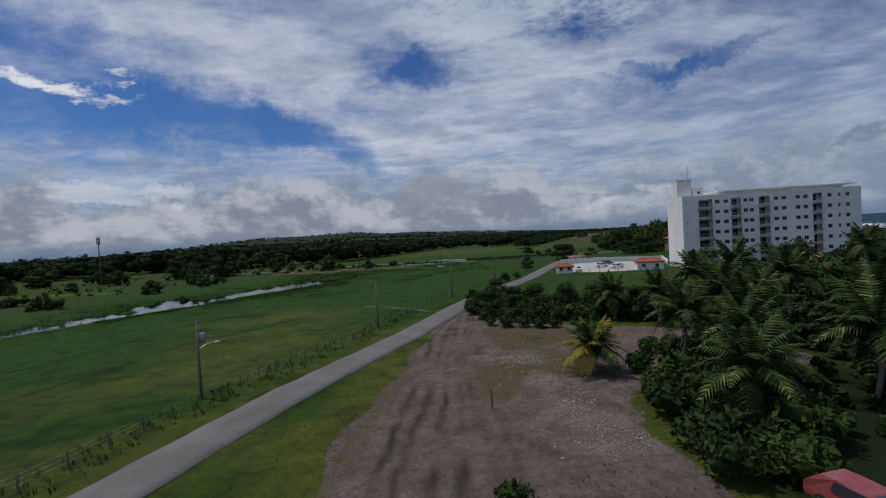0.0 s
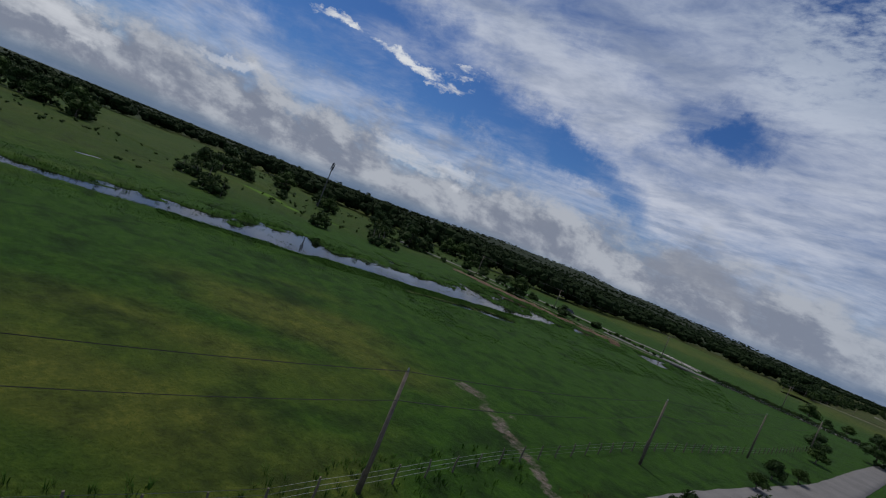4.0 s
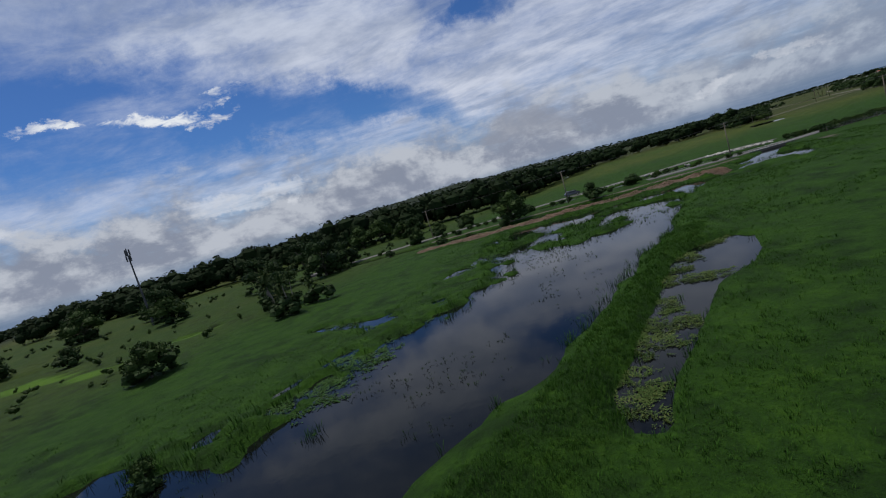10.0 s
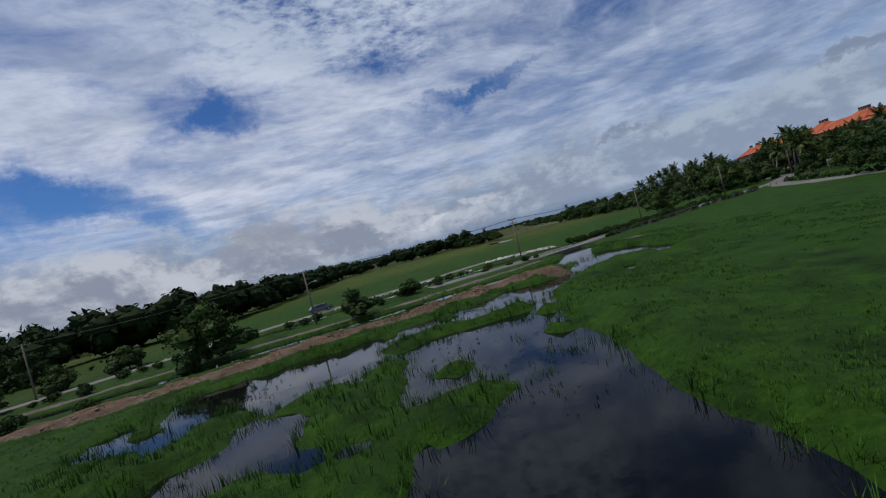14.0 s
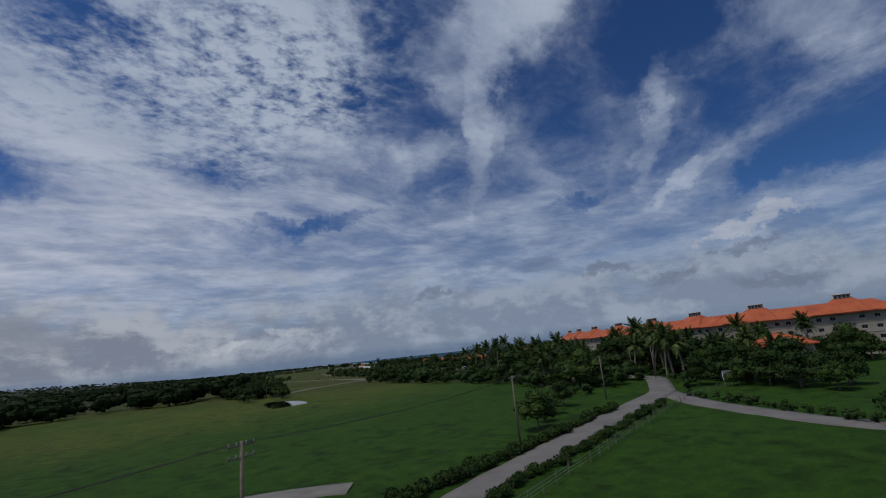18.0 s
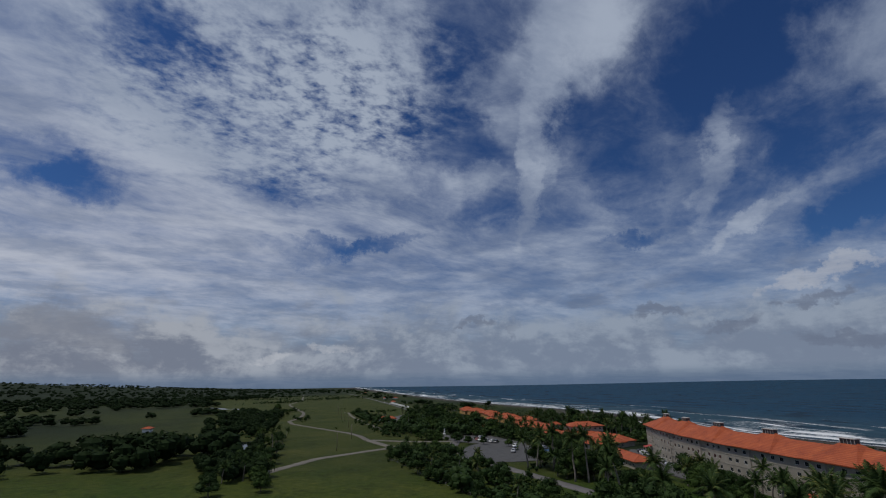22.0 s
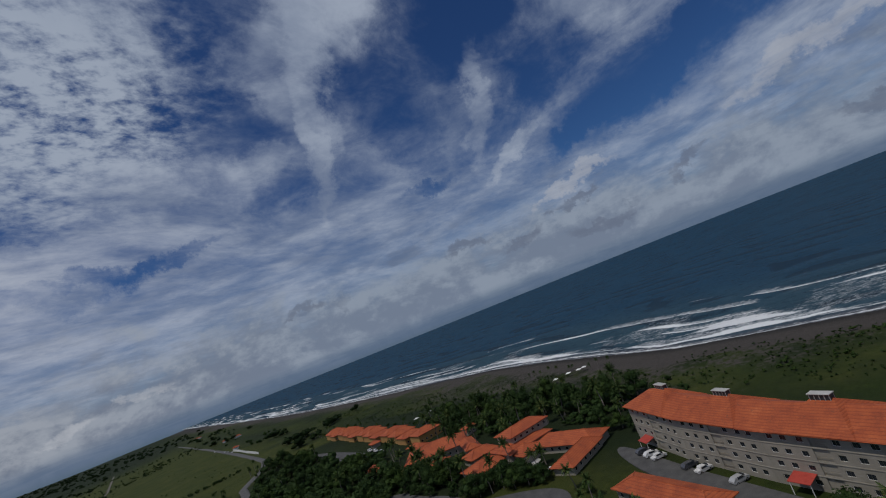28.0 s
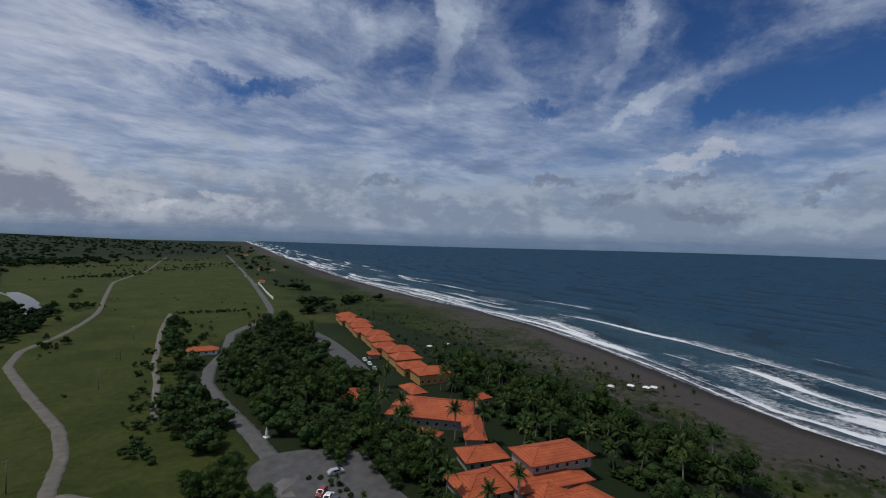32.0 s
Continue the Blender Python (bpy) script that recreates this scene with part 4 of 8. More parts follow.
# ---- still water of the lagoon, the ditch, the canal and the river ----
water_mat, nt, bsdf = node_material("still_water")
bsdf.inputs["Base Color"].default_value = (0.004, 0.005, 0.005, 1)
bsdf.inputs["Roughness"].default_value = 0.04
bsdf.inputs["IOR"].default_value = 1.33
bsdf.inputs["Specular IOR Level"].default_value = 0.27
bumped(nt, bsdf, tex(nt, where(nt), 1.2, 3.0), 0.10, 0.03)
for label, x0, y0, x1, y1, z in (("dark still water of a marshy lagoon and canal", -150, 0, 40, 345, -0.32), ("pale still water of a river bend", 66, 392, 350, 1240, -0.5)):
    sheet = Shape().box(x0, y0, z - 0.05, x1, y1, z)
    tagged(part("water", sheet.mesh("water", water_mat)), label, "water", kind="structure")

# ---- the sea ----
line = [Vector((*p, 0)) for p in SHORE]
samples = []
for a, b in zip(line, line[1:]):
    n = max(1, int((b - a).length / (4.0 if -100 < a.y < 1100 else 40)))
    samples += [a.lerp(b, i / n) for i in range(n)]
samples.append(line[-1])
for _ in range(30):
    samples = [samples[0]] + [(samples[i - 1] + samples[i] * 2 + samples[i + 1]) / 4 for i in range(1, len(samples) - 1)] + [samples[-1]]
offs = np.array(lines((-9, 110, 1.0), (110, 200, 2.5), (200, 400, 8)) + [400 * 1.12**k for k in range(0, 24)])
P = np.array([[p.x, p.y] for p in samples])
T = np.gradient(P, axis=0)
T = np.array([np.convolve(T[:, k], np.ones(15) / 15, "same") for k in (0, 1)]).T
T /= np.linalg.norm(T, axis=1, keepdims=True)
N = np.stack([T[:, 1], -T[:, 0]], 1)
SX, SY = P[:, None, 0] + N[:, None, 0] * offs, P[:, None, 1] + N[:, None, 1] * offs
S = np.concatenate([[0], np.cumsum(np.linalg.norm(np.diff(P, axis=0), axis=1))])[:, None] + 0 * offs
O = offs[None, :] + 0 * S
swell = O + 9 * fbm(S, O, 0.006, 2, 41) * 2 + 5 * fbm(S, O, 0.03, 2, 43)
crest, foam = np.zeros_like(O), np.zeros_like(O)
# breakers: a bright front, torn foam trailing out to sea behind it
for k, at_ in enumerate((11, 22, 35, 52, 74, 100, 122, 170, 250)):
    wander = at_ + (9 + 3 * k) * fbm(S + 77 * k, 0 * O, 0.012, 3, 50 + k)
    d = swell - wander
    lenk = smooth(fbm(S + 333 * k, 0 * O, 0.0085, 3, 60 + k), -0.16 + 0.03 * k, -0.02 + 0.03 * k)
    crest += np.exp(-((d / (3.0 + 0.012 * at_)) ** 2)) * (0.5 + lenk) * min(1.0, 0.4 + at_ / 120) * (0.95 if at_ < 180 else 0.6)
    thick = 4.0 + 10 * smooth(fbm(S + 91 * k, 0 * O, 0.02, 2, 30 + k), -0.1, 0.3)
    front = smooth(d, -1.2, 0.3) * (1 - smooth(d, thick * 0.5, thick + 0.02 * at_))
    trail = smooth(d, 0.0, 2.5) * (1 - smooth(d, 8, 20 + 18 * smooth(fbm(S, O, 0.015, 2, 90 + k), -0.1, 0.3)))
    foam = np.maximum(foam, lenk * np.maximum(0.98 * front, 0.60 * trail) * (1.0 if k < 7 else 0.0))
# wash lines that run up the sand, and thin foam drawn out between them
for k, at_ in enumerate((-4.0, 2.0, 8.0)):
    d = O - at_ - 11 * fbm(S + 55 * k, 0 * O, 0.016, 3, 120 + k) * (1.3 - 0.2 * k)
    foam = np.maximum(foam, (0.85 - 0.08 * k) * smooth(d, -0.8, 0.1) * (1 - smooth(d, 0.8, 3.2)))
    foam = np.maximum(foam, 0.50 * smooth(d, 0.0, 1.0) * (1 - smooth(d, 4.0, 11.0)))
churn = smooth(fbm(S, O, 0.008, 3, 74), 0.0, 0.2) * smooth(O, 12, 26) * (1 - smooth(O, 85, 120))
foam = np.maximum(foam, churn * 0.47)
swash = 1 - smooth(O + 8 * fbm(S, 0 * O, 0.02, 3, 88), 3, 13)
rise = 22 * smooth(O, 1200, 4800)
SZ = 0.0 + 0.75 * crest * smooth(O, 2, 30) + rise + 0.25 * fbm(SX, SY, 0.05, 2, 5) * smooth(O, 20, 80)
sea_mat, nt, bsdf = node_material("sea_water")
pos = where(nt)
att_f = put(nt, "ShaderNodeAttribute")
att_f.attribute_name = "foam"
att_o = put(nt, "ShaderNodeAttribute")
att_o.attribute_name = "offshore"
lace = tex(nt, put(nt, "ShaderNodeMapping", Vector=pos, Rotation=(0, 0, 0.46), Scale=(1.5, 0.8, 1)).outputs[0], 0.16, 8.0, 0.72, 1.2)
lace2 = tex(nt, pos, 0.5, 5.0, 0.7)
ff = span(nt, calc(nt, "ADD", att_f.outputs["Fac"], calc(nt, "MULTIPLY", calc(nt, "SUBTRACT", calc(nt, "ADD", calc(nt, "MULTIPLY", lace, 0.7), calc(nt, "MULTIPLY", lace2, 0.3)), 0.5), 1.5)), 0.40, 0.86)
silt = span(nt, att_o.outputs["Fac"], 30.0, 220.0)
deep = mixc(nt, silt, (0.032, 0.076, 0.102), (0.009, 0.050, 0.096))
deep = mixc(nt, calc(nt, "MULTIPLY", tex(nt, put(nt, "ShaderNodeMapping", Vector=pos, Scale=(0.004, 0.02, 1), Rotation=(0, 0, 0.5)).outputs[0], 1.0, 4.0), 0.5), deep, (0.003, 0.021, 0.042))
# swell lines: the dark of the wave faces is put into the water colour too
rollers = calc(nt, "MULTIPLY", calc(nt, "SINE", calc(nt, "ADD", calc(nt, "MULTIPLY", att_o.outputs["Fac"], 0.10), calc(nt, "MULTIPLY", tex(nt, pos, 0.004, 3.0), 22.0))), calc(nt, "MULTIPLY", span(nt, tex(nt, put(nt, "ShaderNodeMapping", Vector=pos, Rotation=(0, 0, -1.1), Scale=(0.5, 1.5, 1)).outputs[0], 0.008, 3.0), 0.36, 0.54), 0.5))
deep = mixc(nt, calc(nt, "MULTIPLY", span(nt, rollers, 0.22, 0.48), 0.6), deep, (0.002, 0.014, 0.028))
# thin water over the sand, with its pale violet sheen given as base colour
att_w = put(nt, "ShaderNodeAttribute")
att_w.attribute_name = "swash"
deep = mixc(nt, calc(nt, "MULTIPLY", att_w.outputs["Fac"], 0.75), deep, (0.085, 0.082, 0.090))
# short chop, its shaded wavelet faces coloured in as dark flecks
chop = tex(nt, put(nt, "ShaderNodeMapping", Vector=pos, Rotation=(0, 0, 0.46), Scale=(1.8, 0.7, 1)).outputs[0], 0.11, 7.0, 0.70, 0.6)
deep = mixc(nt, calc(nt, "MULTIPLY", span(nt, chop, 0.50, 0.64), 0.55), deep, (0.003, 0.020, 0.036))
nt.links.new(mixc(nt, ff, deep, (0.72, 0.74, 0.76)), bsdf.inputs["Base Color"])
bsdf.inputs["IOR"].default_value = 1.33
bsdf.inputs["Specular IOR Level"].default_value = 0.0
gloss = put(nt, "ShaderNodeBsdfGlossy", Roughness=0.22)
nt.links.new(calc(nt, "ADD", calc(nt, "MULTIPLY", ff, 0.5), 0.22), bsdf.inputs["Roughness"])
sea_rough = tex(nt, put(nt, "ShaderNodeMapping", Vector=pos, Rotation=(0, 0, 0.46), Scale=(0.5, 1.4, 1)).outputs[0], 0.16, 6.0, 0.62)
sea_rough = calc(nt, "ADD", sea_rough, calc(nt, "MULTIPLY", rollers, 1.6))
bumped(nt, bsdf, sea_rough, 1.0, 3.0)
bumped(nt, gloss, sea_rough, 1.0, 3.0)
blend = put(nt, "ShaderNodeMixShader", i0=calc(nt, "MULTIPLY", calc(nt, "SUBTRACT", 1.0, ff), 0.12), i1=bsdf.outputs[0], i2=gloss.outputs[0])
nt.links.new(blend.outputs[0], nt.nodes["Material Output"].inputs[0])
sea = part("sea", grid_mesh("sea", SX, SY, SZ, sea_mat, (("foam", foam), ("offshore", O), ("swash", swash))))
tagged(sea, "dark blue-green sea with white breaking waves", "sea", kind="structure")
# ---- plants ----
def ground_z(x, y):
    return float(land(np.array([x]), np.array([y]))[0])


def sprig(rng, verts, faces, p, size, up_bias=0.3):
    """One leaf cluster: a bent leaf shape of two quads."""
    n = Vector((rng.uniform(-1, 1), rng.uniform(-1, 1), rng.uniform(-0.4, 1) + up_bias)).normalized()
    a = n.cross((rng.uniform(-1, 1), rng.uniform(-1, 1), rng.uniform(-1, 1))).normalized()
    b = n.cross(a)
    s = size * rng.uniform(0.6, 1.3)
    i = len(verts)
    verts += [p - a * s, p + b * s * 0.5 + n * 0.15 * s, p + a * s, p - b * s * 0.5 + n * 0.15 * s]
    faces.append((i, i + 1, i + 2, i + 3))


def lump(rng, verts, faces, c, r, squash=0.8, seg=7, rings=4):
    i0 = len(verts)
    off = Vector((rng.uniform(0, 99), rng.uniform(0, 99), 0))
    for j in range(1, rings):
        for k in range(seg):
            th, ph = math.pi * j / rings, math.tau * (k + 0.5 * (j % 2)) / seg
            d = Vector((math.sin(th) * math.cos(ph), math.sin(th) * math.sin(ph), math.cos(th) * squash))
            verts.append(c + d * r * (0.86 + 0.4 * noise.noise(d * 1.7 + off)))
    top, bot = len(verts), len(verts) + 1
    verts += [c + Vector((0, 0, r * squash)), c - Vector((0, 0, r * squash * 0.8))]
    for k in range(seg):
        k2 = (k + 1) % seg
        faces.append((top, i0 + k, i0 + k2))
        faces.append((bot, i0 + (rings - 2) * seg + k2, i0 + (rings - 2) * seg + k))
        for j in range(rings - 2):
            faces.append((i0 + j * seg + k, i0 + (j + 1) * seg + k, i0 + (j + 1) * seg + k2, i0 + j * seg + k2))


def crown_mesh(name, rng, blobs, leaves, size, material):
    verts, faces = [], []
    for c, r in blobs:
        lump(rng, verts, faces, c, r * 0.80)
    total = sum(r * r for _, r in blobs)
    for c, r in blobs:
        for _ in range(int(leaves * r * r / total)):
            d = Vector((rng.gauss(0, 1), rng.gauss(0, 1), rng.gauss(0.25, 0.85))).normalized()
            sprig(rng, verts, faces, c + Vector((d.x, d.y, d.z * 0.8)) * r * rng.uniform(0.78, 1.12), size)
    return mesh_of(name, verts, faces, material)


def broad_tree(rng, height, radius, leaves, size, material):
    """Trunk mesh and crown mesh of a round-headed tree."""
    wood = Shape()
    fork = height * 0.26
    lean = Vector((rng.uniform(-0.3, 0.3), rng.uniform(-0.3, 0.3), 0))
    wood.tube([(0, 0, -0.3), lean * 0.4 + Vector((0, 0, fork * 0.5)), lean + Vector((0, 0, fork))], [0.05 * height * 0.75, 0.04 * height * 0.7, 0.032 * height * 0.7], 7)
    blobs = []
    for k in range(10):
        a = math.tau * k / 6 + rng.uniform(-0.3, 0.3)
        d = radius * (rng.uniform(0.50, 0.74) if k < 6 else rng.uniform(0.1, 0.4))
        c = Vector((math.cos(a) * d, math.sin(a) * d, height * (rng.uniform(0.30, 0.56) if k < 6 else rng.uniform(0.62, 0.80))))
        wood.tube([lean + Vector((0, 0, fork * 0.95)), lean * 0.5 + c * 0.55 + Vector((0, 0, fork * 0.35)), c], [0.022 * height, 0.014 * height, 0.006 * height], 5)
        blobs.append((c, radius * rng.uniform(0.36, 0.52)))
    return wood.mesh("trunk", MAT["bark"], True), crown_mesh("crown", rng, blobs, leaves, size, material)


def bush_meshes(rng, radius, leaves, size, material):
    wood = Shape()
    blobs = []
    for k in range(5):
        a = math.tau * k / 4.5 + rng.uniform(-0.4, 0.4)
        d = radius * (rng.uniform(0.3, 0.6) if k < 4 else 0.0)
        c = Vector((math.cos(a) * d, math.sin(a) * d, radius * rng.uniform(0.4, 0.75)))
        wood.tube([(0, 0, -0.2), c * 0.6, c], [0.06 * radius, 0.04 * radius, 0.02 * radius], 5)
        blobs.append((c, radius * rng.uniform(0.42, 0.58)))
    return wood.mesh("stems", MAT["bark"], True), crown_mesh("foliage", rng, blobs, leaves, size, material)


def frond_mesh(rng, length, droop, material, leaflets=17):
    """One feathered palm leaf along +x: a bent midrib with leaflets that hang on both sides."""
    s = Shape()
    pts = []
    for i in range(8):
        u = i / 7
        pts.append(Vector((length * (u - 0.12 * droop * u * u), 0, length * (0.42 * u - droop * u * u * 0.78))))
    s.tube(pts, [0.05 * (1.1 - i / 7) + 0.008 for i in range(8)], 4)
    for k in range(leaflets):
        u = 0.12 + 0.88 * k / (leaflets - 1)
        j = min(6, int(u * 7))
        p = pts[j].lerp(pts[j + 1], u * 7 - j)
        along = (pts[j + 1] - pts[j]).normalized()
        ln = length * 0.27 * math.sin(math.pi * min(1, 0.22 + 0.74 * u)) * rng.uniform(0.85, 1.15) + 0.05
        for side in (-1, 1):
            tip = p + Vector((0.45 * ln, side * ln * 0.80, -0.42 * ln - 0.3 * rng.random() * ln)) * 1.0
            mid = p.lerp(tip, 0.5) + Vector((0, 0, 0.10 * ln))
            w = along * (0.055 + 0.018 * length * 0.5)
            i = len(s.v)
            s.v += [tuple(p - w), tuple(p + w), tuple(mid + w * 0.9), tuple(tip), tuple(mid - w * 0.9)]
            s.f.append((i, i + 1, i + 2, i + 3, i + 4))
    return s.mesh("frond", material)


rng = random.Random(11)
FRONDS = {k: [frond_mesh(rng, 3.6, d, MAT[k]) for d in (0.45, 0.75, 1.05, 1.35)] for k in ("palm", "palm_gold")}


def palm_trunk(rng, height, lean):
    s = Shape()
    n = 9
    pts = [Vector((lean * (i / n) ** 1.7, 0.12 * math.sin(i), height * i / n - (0.3 if i == 0 else 0))) for i in range(n + 1)]
    s.tube(pts, [0.24 * (1 - 0.5 * i / n) + (0.10 if i == 0 else 0) + 0.012 * (i % 2) for i in range(n + 1)], 7)
    return s.mesh("trunk", MAT["palm_bark"], True), pts[-1]


def frond_poses(rng, top, count, size):
    for k in range(count):
        tier = k / count
        a = k * 2.399 + rng.uniform(-0.2, 0.2)
        pitch = -62 + 78 * tier + rng.uniform(-7, 7)
        yield min(3, int(tier * 4)), Matrix.Translation(top) @ Matrix.Rotation(a, 4, "Z") @ Matrix.Rotation(radians(pitch), 4, "Y") @ Matrix.Scale(size * rng.uniform(0.85, 1.1), 4)


def palm_crown(rng, top, count, size, kind):
    s = Shape()
    for tier, m in frond_poses(rng, top, count, size):
        me = FRONDS[kind][tier]
        s.add([m @ v.co for v in me.vertices], [tuple(p.vertices) for p in me.polygons])
    for k in range(6):
        a = k * math.tau / 6
        lump(rng, s.v, s.f, top + Vector((0.28 * math.cos(a), 0.28 * math.sin(a), -0.3)), 0.16, 1.0, 5, 3)
    return s.mesh("crown", MAT[kind])


PALM_LABEL = "coconut palm with a slim grey trunk and drooping green fronds"
TREE_LABEL = "round-headed broadleaf tree with dense dark green leaves"
BUSH_LABEL = "low dense dark green bush"
palms, trees, bushes = [], [], []
for k in range(5):
    ob = thing("palm_tree", PALM_LABEL, "palm", group="coconut palms")
    h = (6.5, 8.0, 9.5, 7.2, 5.0)[k]
    me, top = palm_trunk(rng, h, rng.uniform(0.2, 1.6))
    part("trunk", me, None, ob)
    part("crown", palm_crown(rng, top, 17, 0.92, "palm"), None, ob)
    palms.append(ob)
for k in range(6):
    ob = thing("tree", TREE_LABEL, "tree", group="broadleaf trees")
    wood_me, leaf_me = broad_tree(rng, 7.5 + 0.5 * k, 3.8 + 0.25 * k, 1500, 0.30, MAT["leaf" if k % 3 else "leaf_b"])
    part("trunk", wood_me, None, ob)
    part("crown", leaf_me, None, ob)
    trees.append(ob)
for k in range(4):
    ob = thing("bush", BUSH_LABEL, "bush", group="bushes")
    wood_me, leaf_me = bush_meshes(rng, 1.6, 420, 0.20, MAT["leaf_b" if k % 2 else "leaf"])
    part("trunk", wood_me, None, ob)
    part("foliage", leaf_me, None, ob)
    bushes.append(ob)
PLANTED = []
used_first = set()


def plant(kind, x, y, size=1.0, label=""):
    """Sets one plant on the ground; the first of each kind is the model itself."""
    pool = {"palm": palms, "tree": trees, "bush": bushes}[kind]
    src = rng.choice(pool)
    m = Matrix.Translation((x, y, ground_z(x, y) - 0.05)) @ Matrix.Rotation(rng.uniform(0, math.tau), 4, "Z")
    if src.name not in used_first:
        used_first.add(src.name)
        src.matrix_basis, ob = m, src
    else:
        ob = copy_thing(src, m)
    ob.scale = (size * rng.uniform(0.92, 1.08), size * rng.uniform(0.92, 1.08), size)
    if label:
        ob["label"] = label
    PLANTED.append((x, y))
    return ob


# the near palms beside the bare lot, leaf by leaf
def near_palm(x, y, height, size, kind="palm", count=18, label=PALM_LABEL):
    ob = thing("palm_tree", label, "palm", Matrix.Translation((x, y, ground_z(x, y))) @ Matrix.Rotation(rng.uniform(0, 6), 4, "Z"), "coconut palms")
    me, top = palm_trunk(rng, height, rng.uniform(0.1, 0.9))
    part("trunk", me, None, ob)
    for tier, m in frond_poses(rng, top, count, size):
        part("frond", FRONDS["palm_gold" if kind == "palm_gold" and rng.random() < 0.6 else "palm"][tier], None, ob, at=m)
    return ob


near_palm(17.6, 47.5, 2.3, 1.12, "palm_gold", 30, "young coconut palm with yellowing fronds on bare ground")
for x, y, h, s in ((27, 47, 5.5, 1.0), (32, 43, 6.0, 1.05), (35, 51, 6.5, 1.1), (41, 40, 7.0, 1.1), (28, 38, 5.0, 1.0), (24, 33, 4.2, 1.0), (46, 56, 7.5, 1.1), (34, 33, 6.0, 1.1), (50, 70, 8.0, 1.15), (31, 74, 4.0, 1.0), (38, 64, 7.6, 1.05), (35, 67, 5.0, 0.9)):
    near_palm(x, y, h, s * 1.25, "palm", 22)

# trees and shrubs round the bare lot and towards the white apartment block
for x, y, s in ((70, 84, 1.15), (66, 72, 1.15), (48, 66, 1.0), (57, 60, 1.1), (66, 56, 1.1), (54, 48, 1.05), (47, 44, 1.0), (61, 40, 1.1), (52, 32, 1.0), (42, 28, 0.95), (88, 92, 1.1), (80, 80, 1.1), (96, 104, 1.0), (102, 90, 1.1), (92, 76, 1.1), (78, 62, 1.1)):
    plant("tree", x, y, s)
for x, y, s in ((64, 64, 1.1), (74, 74, 1.15), (126, 126, 0.7)):
    plant("palm", x, y, s)
for x, y, s in ((9, 86, 1.3), (11, 81, 1.2), (14, 78, 1.4), (18, 77, 1.3), (22, 76, 1.4), (26, 75, 1.5), (30, 75, 1.9), (34, 73, 1.9), (38, 71, 1.9), (13, 73, 0.9), (12, 88, 1.5), (15, 84, 1.4), (40, 62, 1.4), (24, 44, 1.1), (21, 42, 0.9), (26, 53, 1.0), (30, 55, 0.9), (19, 38, 1.0), (20, 33, 1.1), (22, 28, 1.2), (24, 40, 1.2), (4.2, 24.5, 0.9), (18, 27, 0.8), (46, 64, 1.5), (28, 33, 1.3)):
    plant("bush", x, y, s)
for k in range(26):
    plant("bush", 24 + 34 * rng.random(), 30 + 34 * rng.random(), rng.uniform(1.0, 1.8)) if k % 3 else plant("palm", 36 + 40 * rng.random(), 30 + 26 * rng.random(), rng.uniform(0.8, 1.05))
for x, y, s in ((87.5, 145.8, 0.62), (94, 143.5, 0.5), (101, 142.8, 0.55), (109, 141, 0.6), (113, 140, 0.55), (118, 138.5, 0.65)):
    plant("palm", x, y, s, "small palm planted before a white apartment block")
for x, y, s in ((25, 69, 0.42), (23, 67.5, 0.38), (26, 86, 0.62), (31, 81, 0.6), (36, 76, 0.6), (42, 73, 0.6), (20, 88, 0.6), (47, 73, 0.7), (13.5, 93, 0.55), (17.5, 90, 0.55), (21, 86, 0.55), (25, 82, 0.6), (17, 106, 0.5), (10.8, 103, 0.4), (10.5, 92, 0.42), (12, 87, 0.5), (16, 82, 0.5), (24, 80, 0.5), (33, 77, 0.55), (21, 128, 0.36), (25, 139, 0.42), (30, 146, 0.36), (44, 190, 0.5), (40, 175, 0.5)):
    plant("tree", x, y, s)
UNDER = []
# the marsh: single trees and palm groves beyond the water
for x, y, s in ((-100, 175, 0.8), (-255, 150, 1.6), (-246, 156, 1.5), (-270, 148, 1.4), (-240, 150, 1.2), (-114, 328, 1.3), (-100, 318, 1.2), (-93, 313, 1.1), (-106, 247, 1.2), (-125, 332, 1.3), (-199, 252, 1.3), (-206, 256, 1.2), (-180, 262, 1.2), (-222, 157, 1.5), (-232, 162, 1.4), (-262, 131, 1.2), (-194, 207, 1.4), (-185, 212, 1.2), (-204, 204, 1.1), (-51, 253, 1.0), (-28.5, 251, 0.5), (-67, 281, 0.7), (-76, 277, 0.55), (-82, 266, 0.6), (-117, 241, 1.1), (-130, 252, 1.2), (-105, 262, 0.9), (-150, 236, 1.2), (-165, 250, 1.2), (-140, 300, 1.3), (-120, 320, 1.2), (-150, 205, 0.6), (-176, 188, 0.6), (-16, 262, 0.35), (-46, 268, 0.4)):
    plant("tree", x, y, s)
    UNDER += [(x + rng.uniform(-3.5, 3.5) * s, y + rng.uniform(-3.5, 3.5) * s) for _ in range(9)]
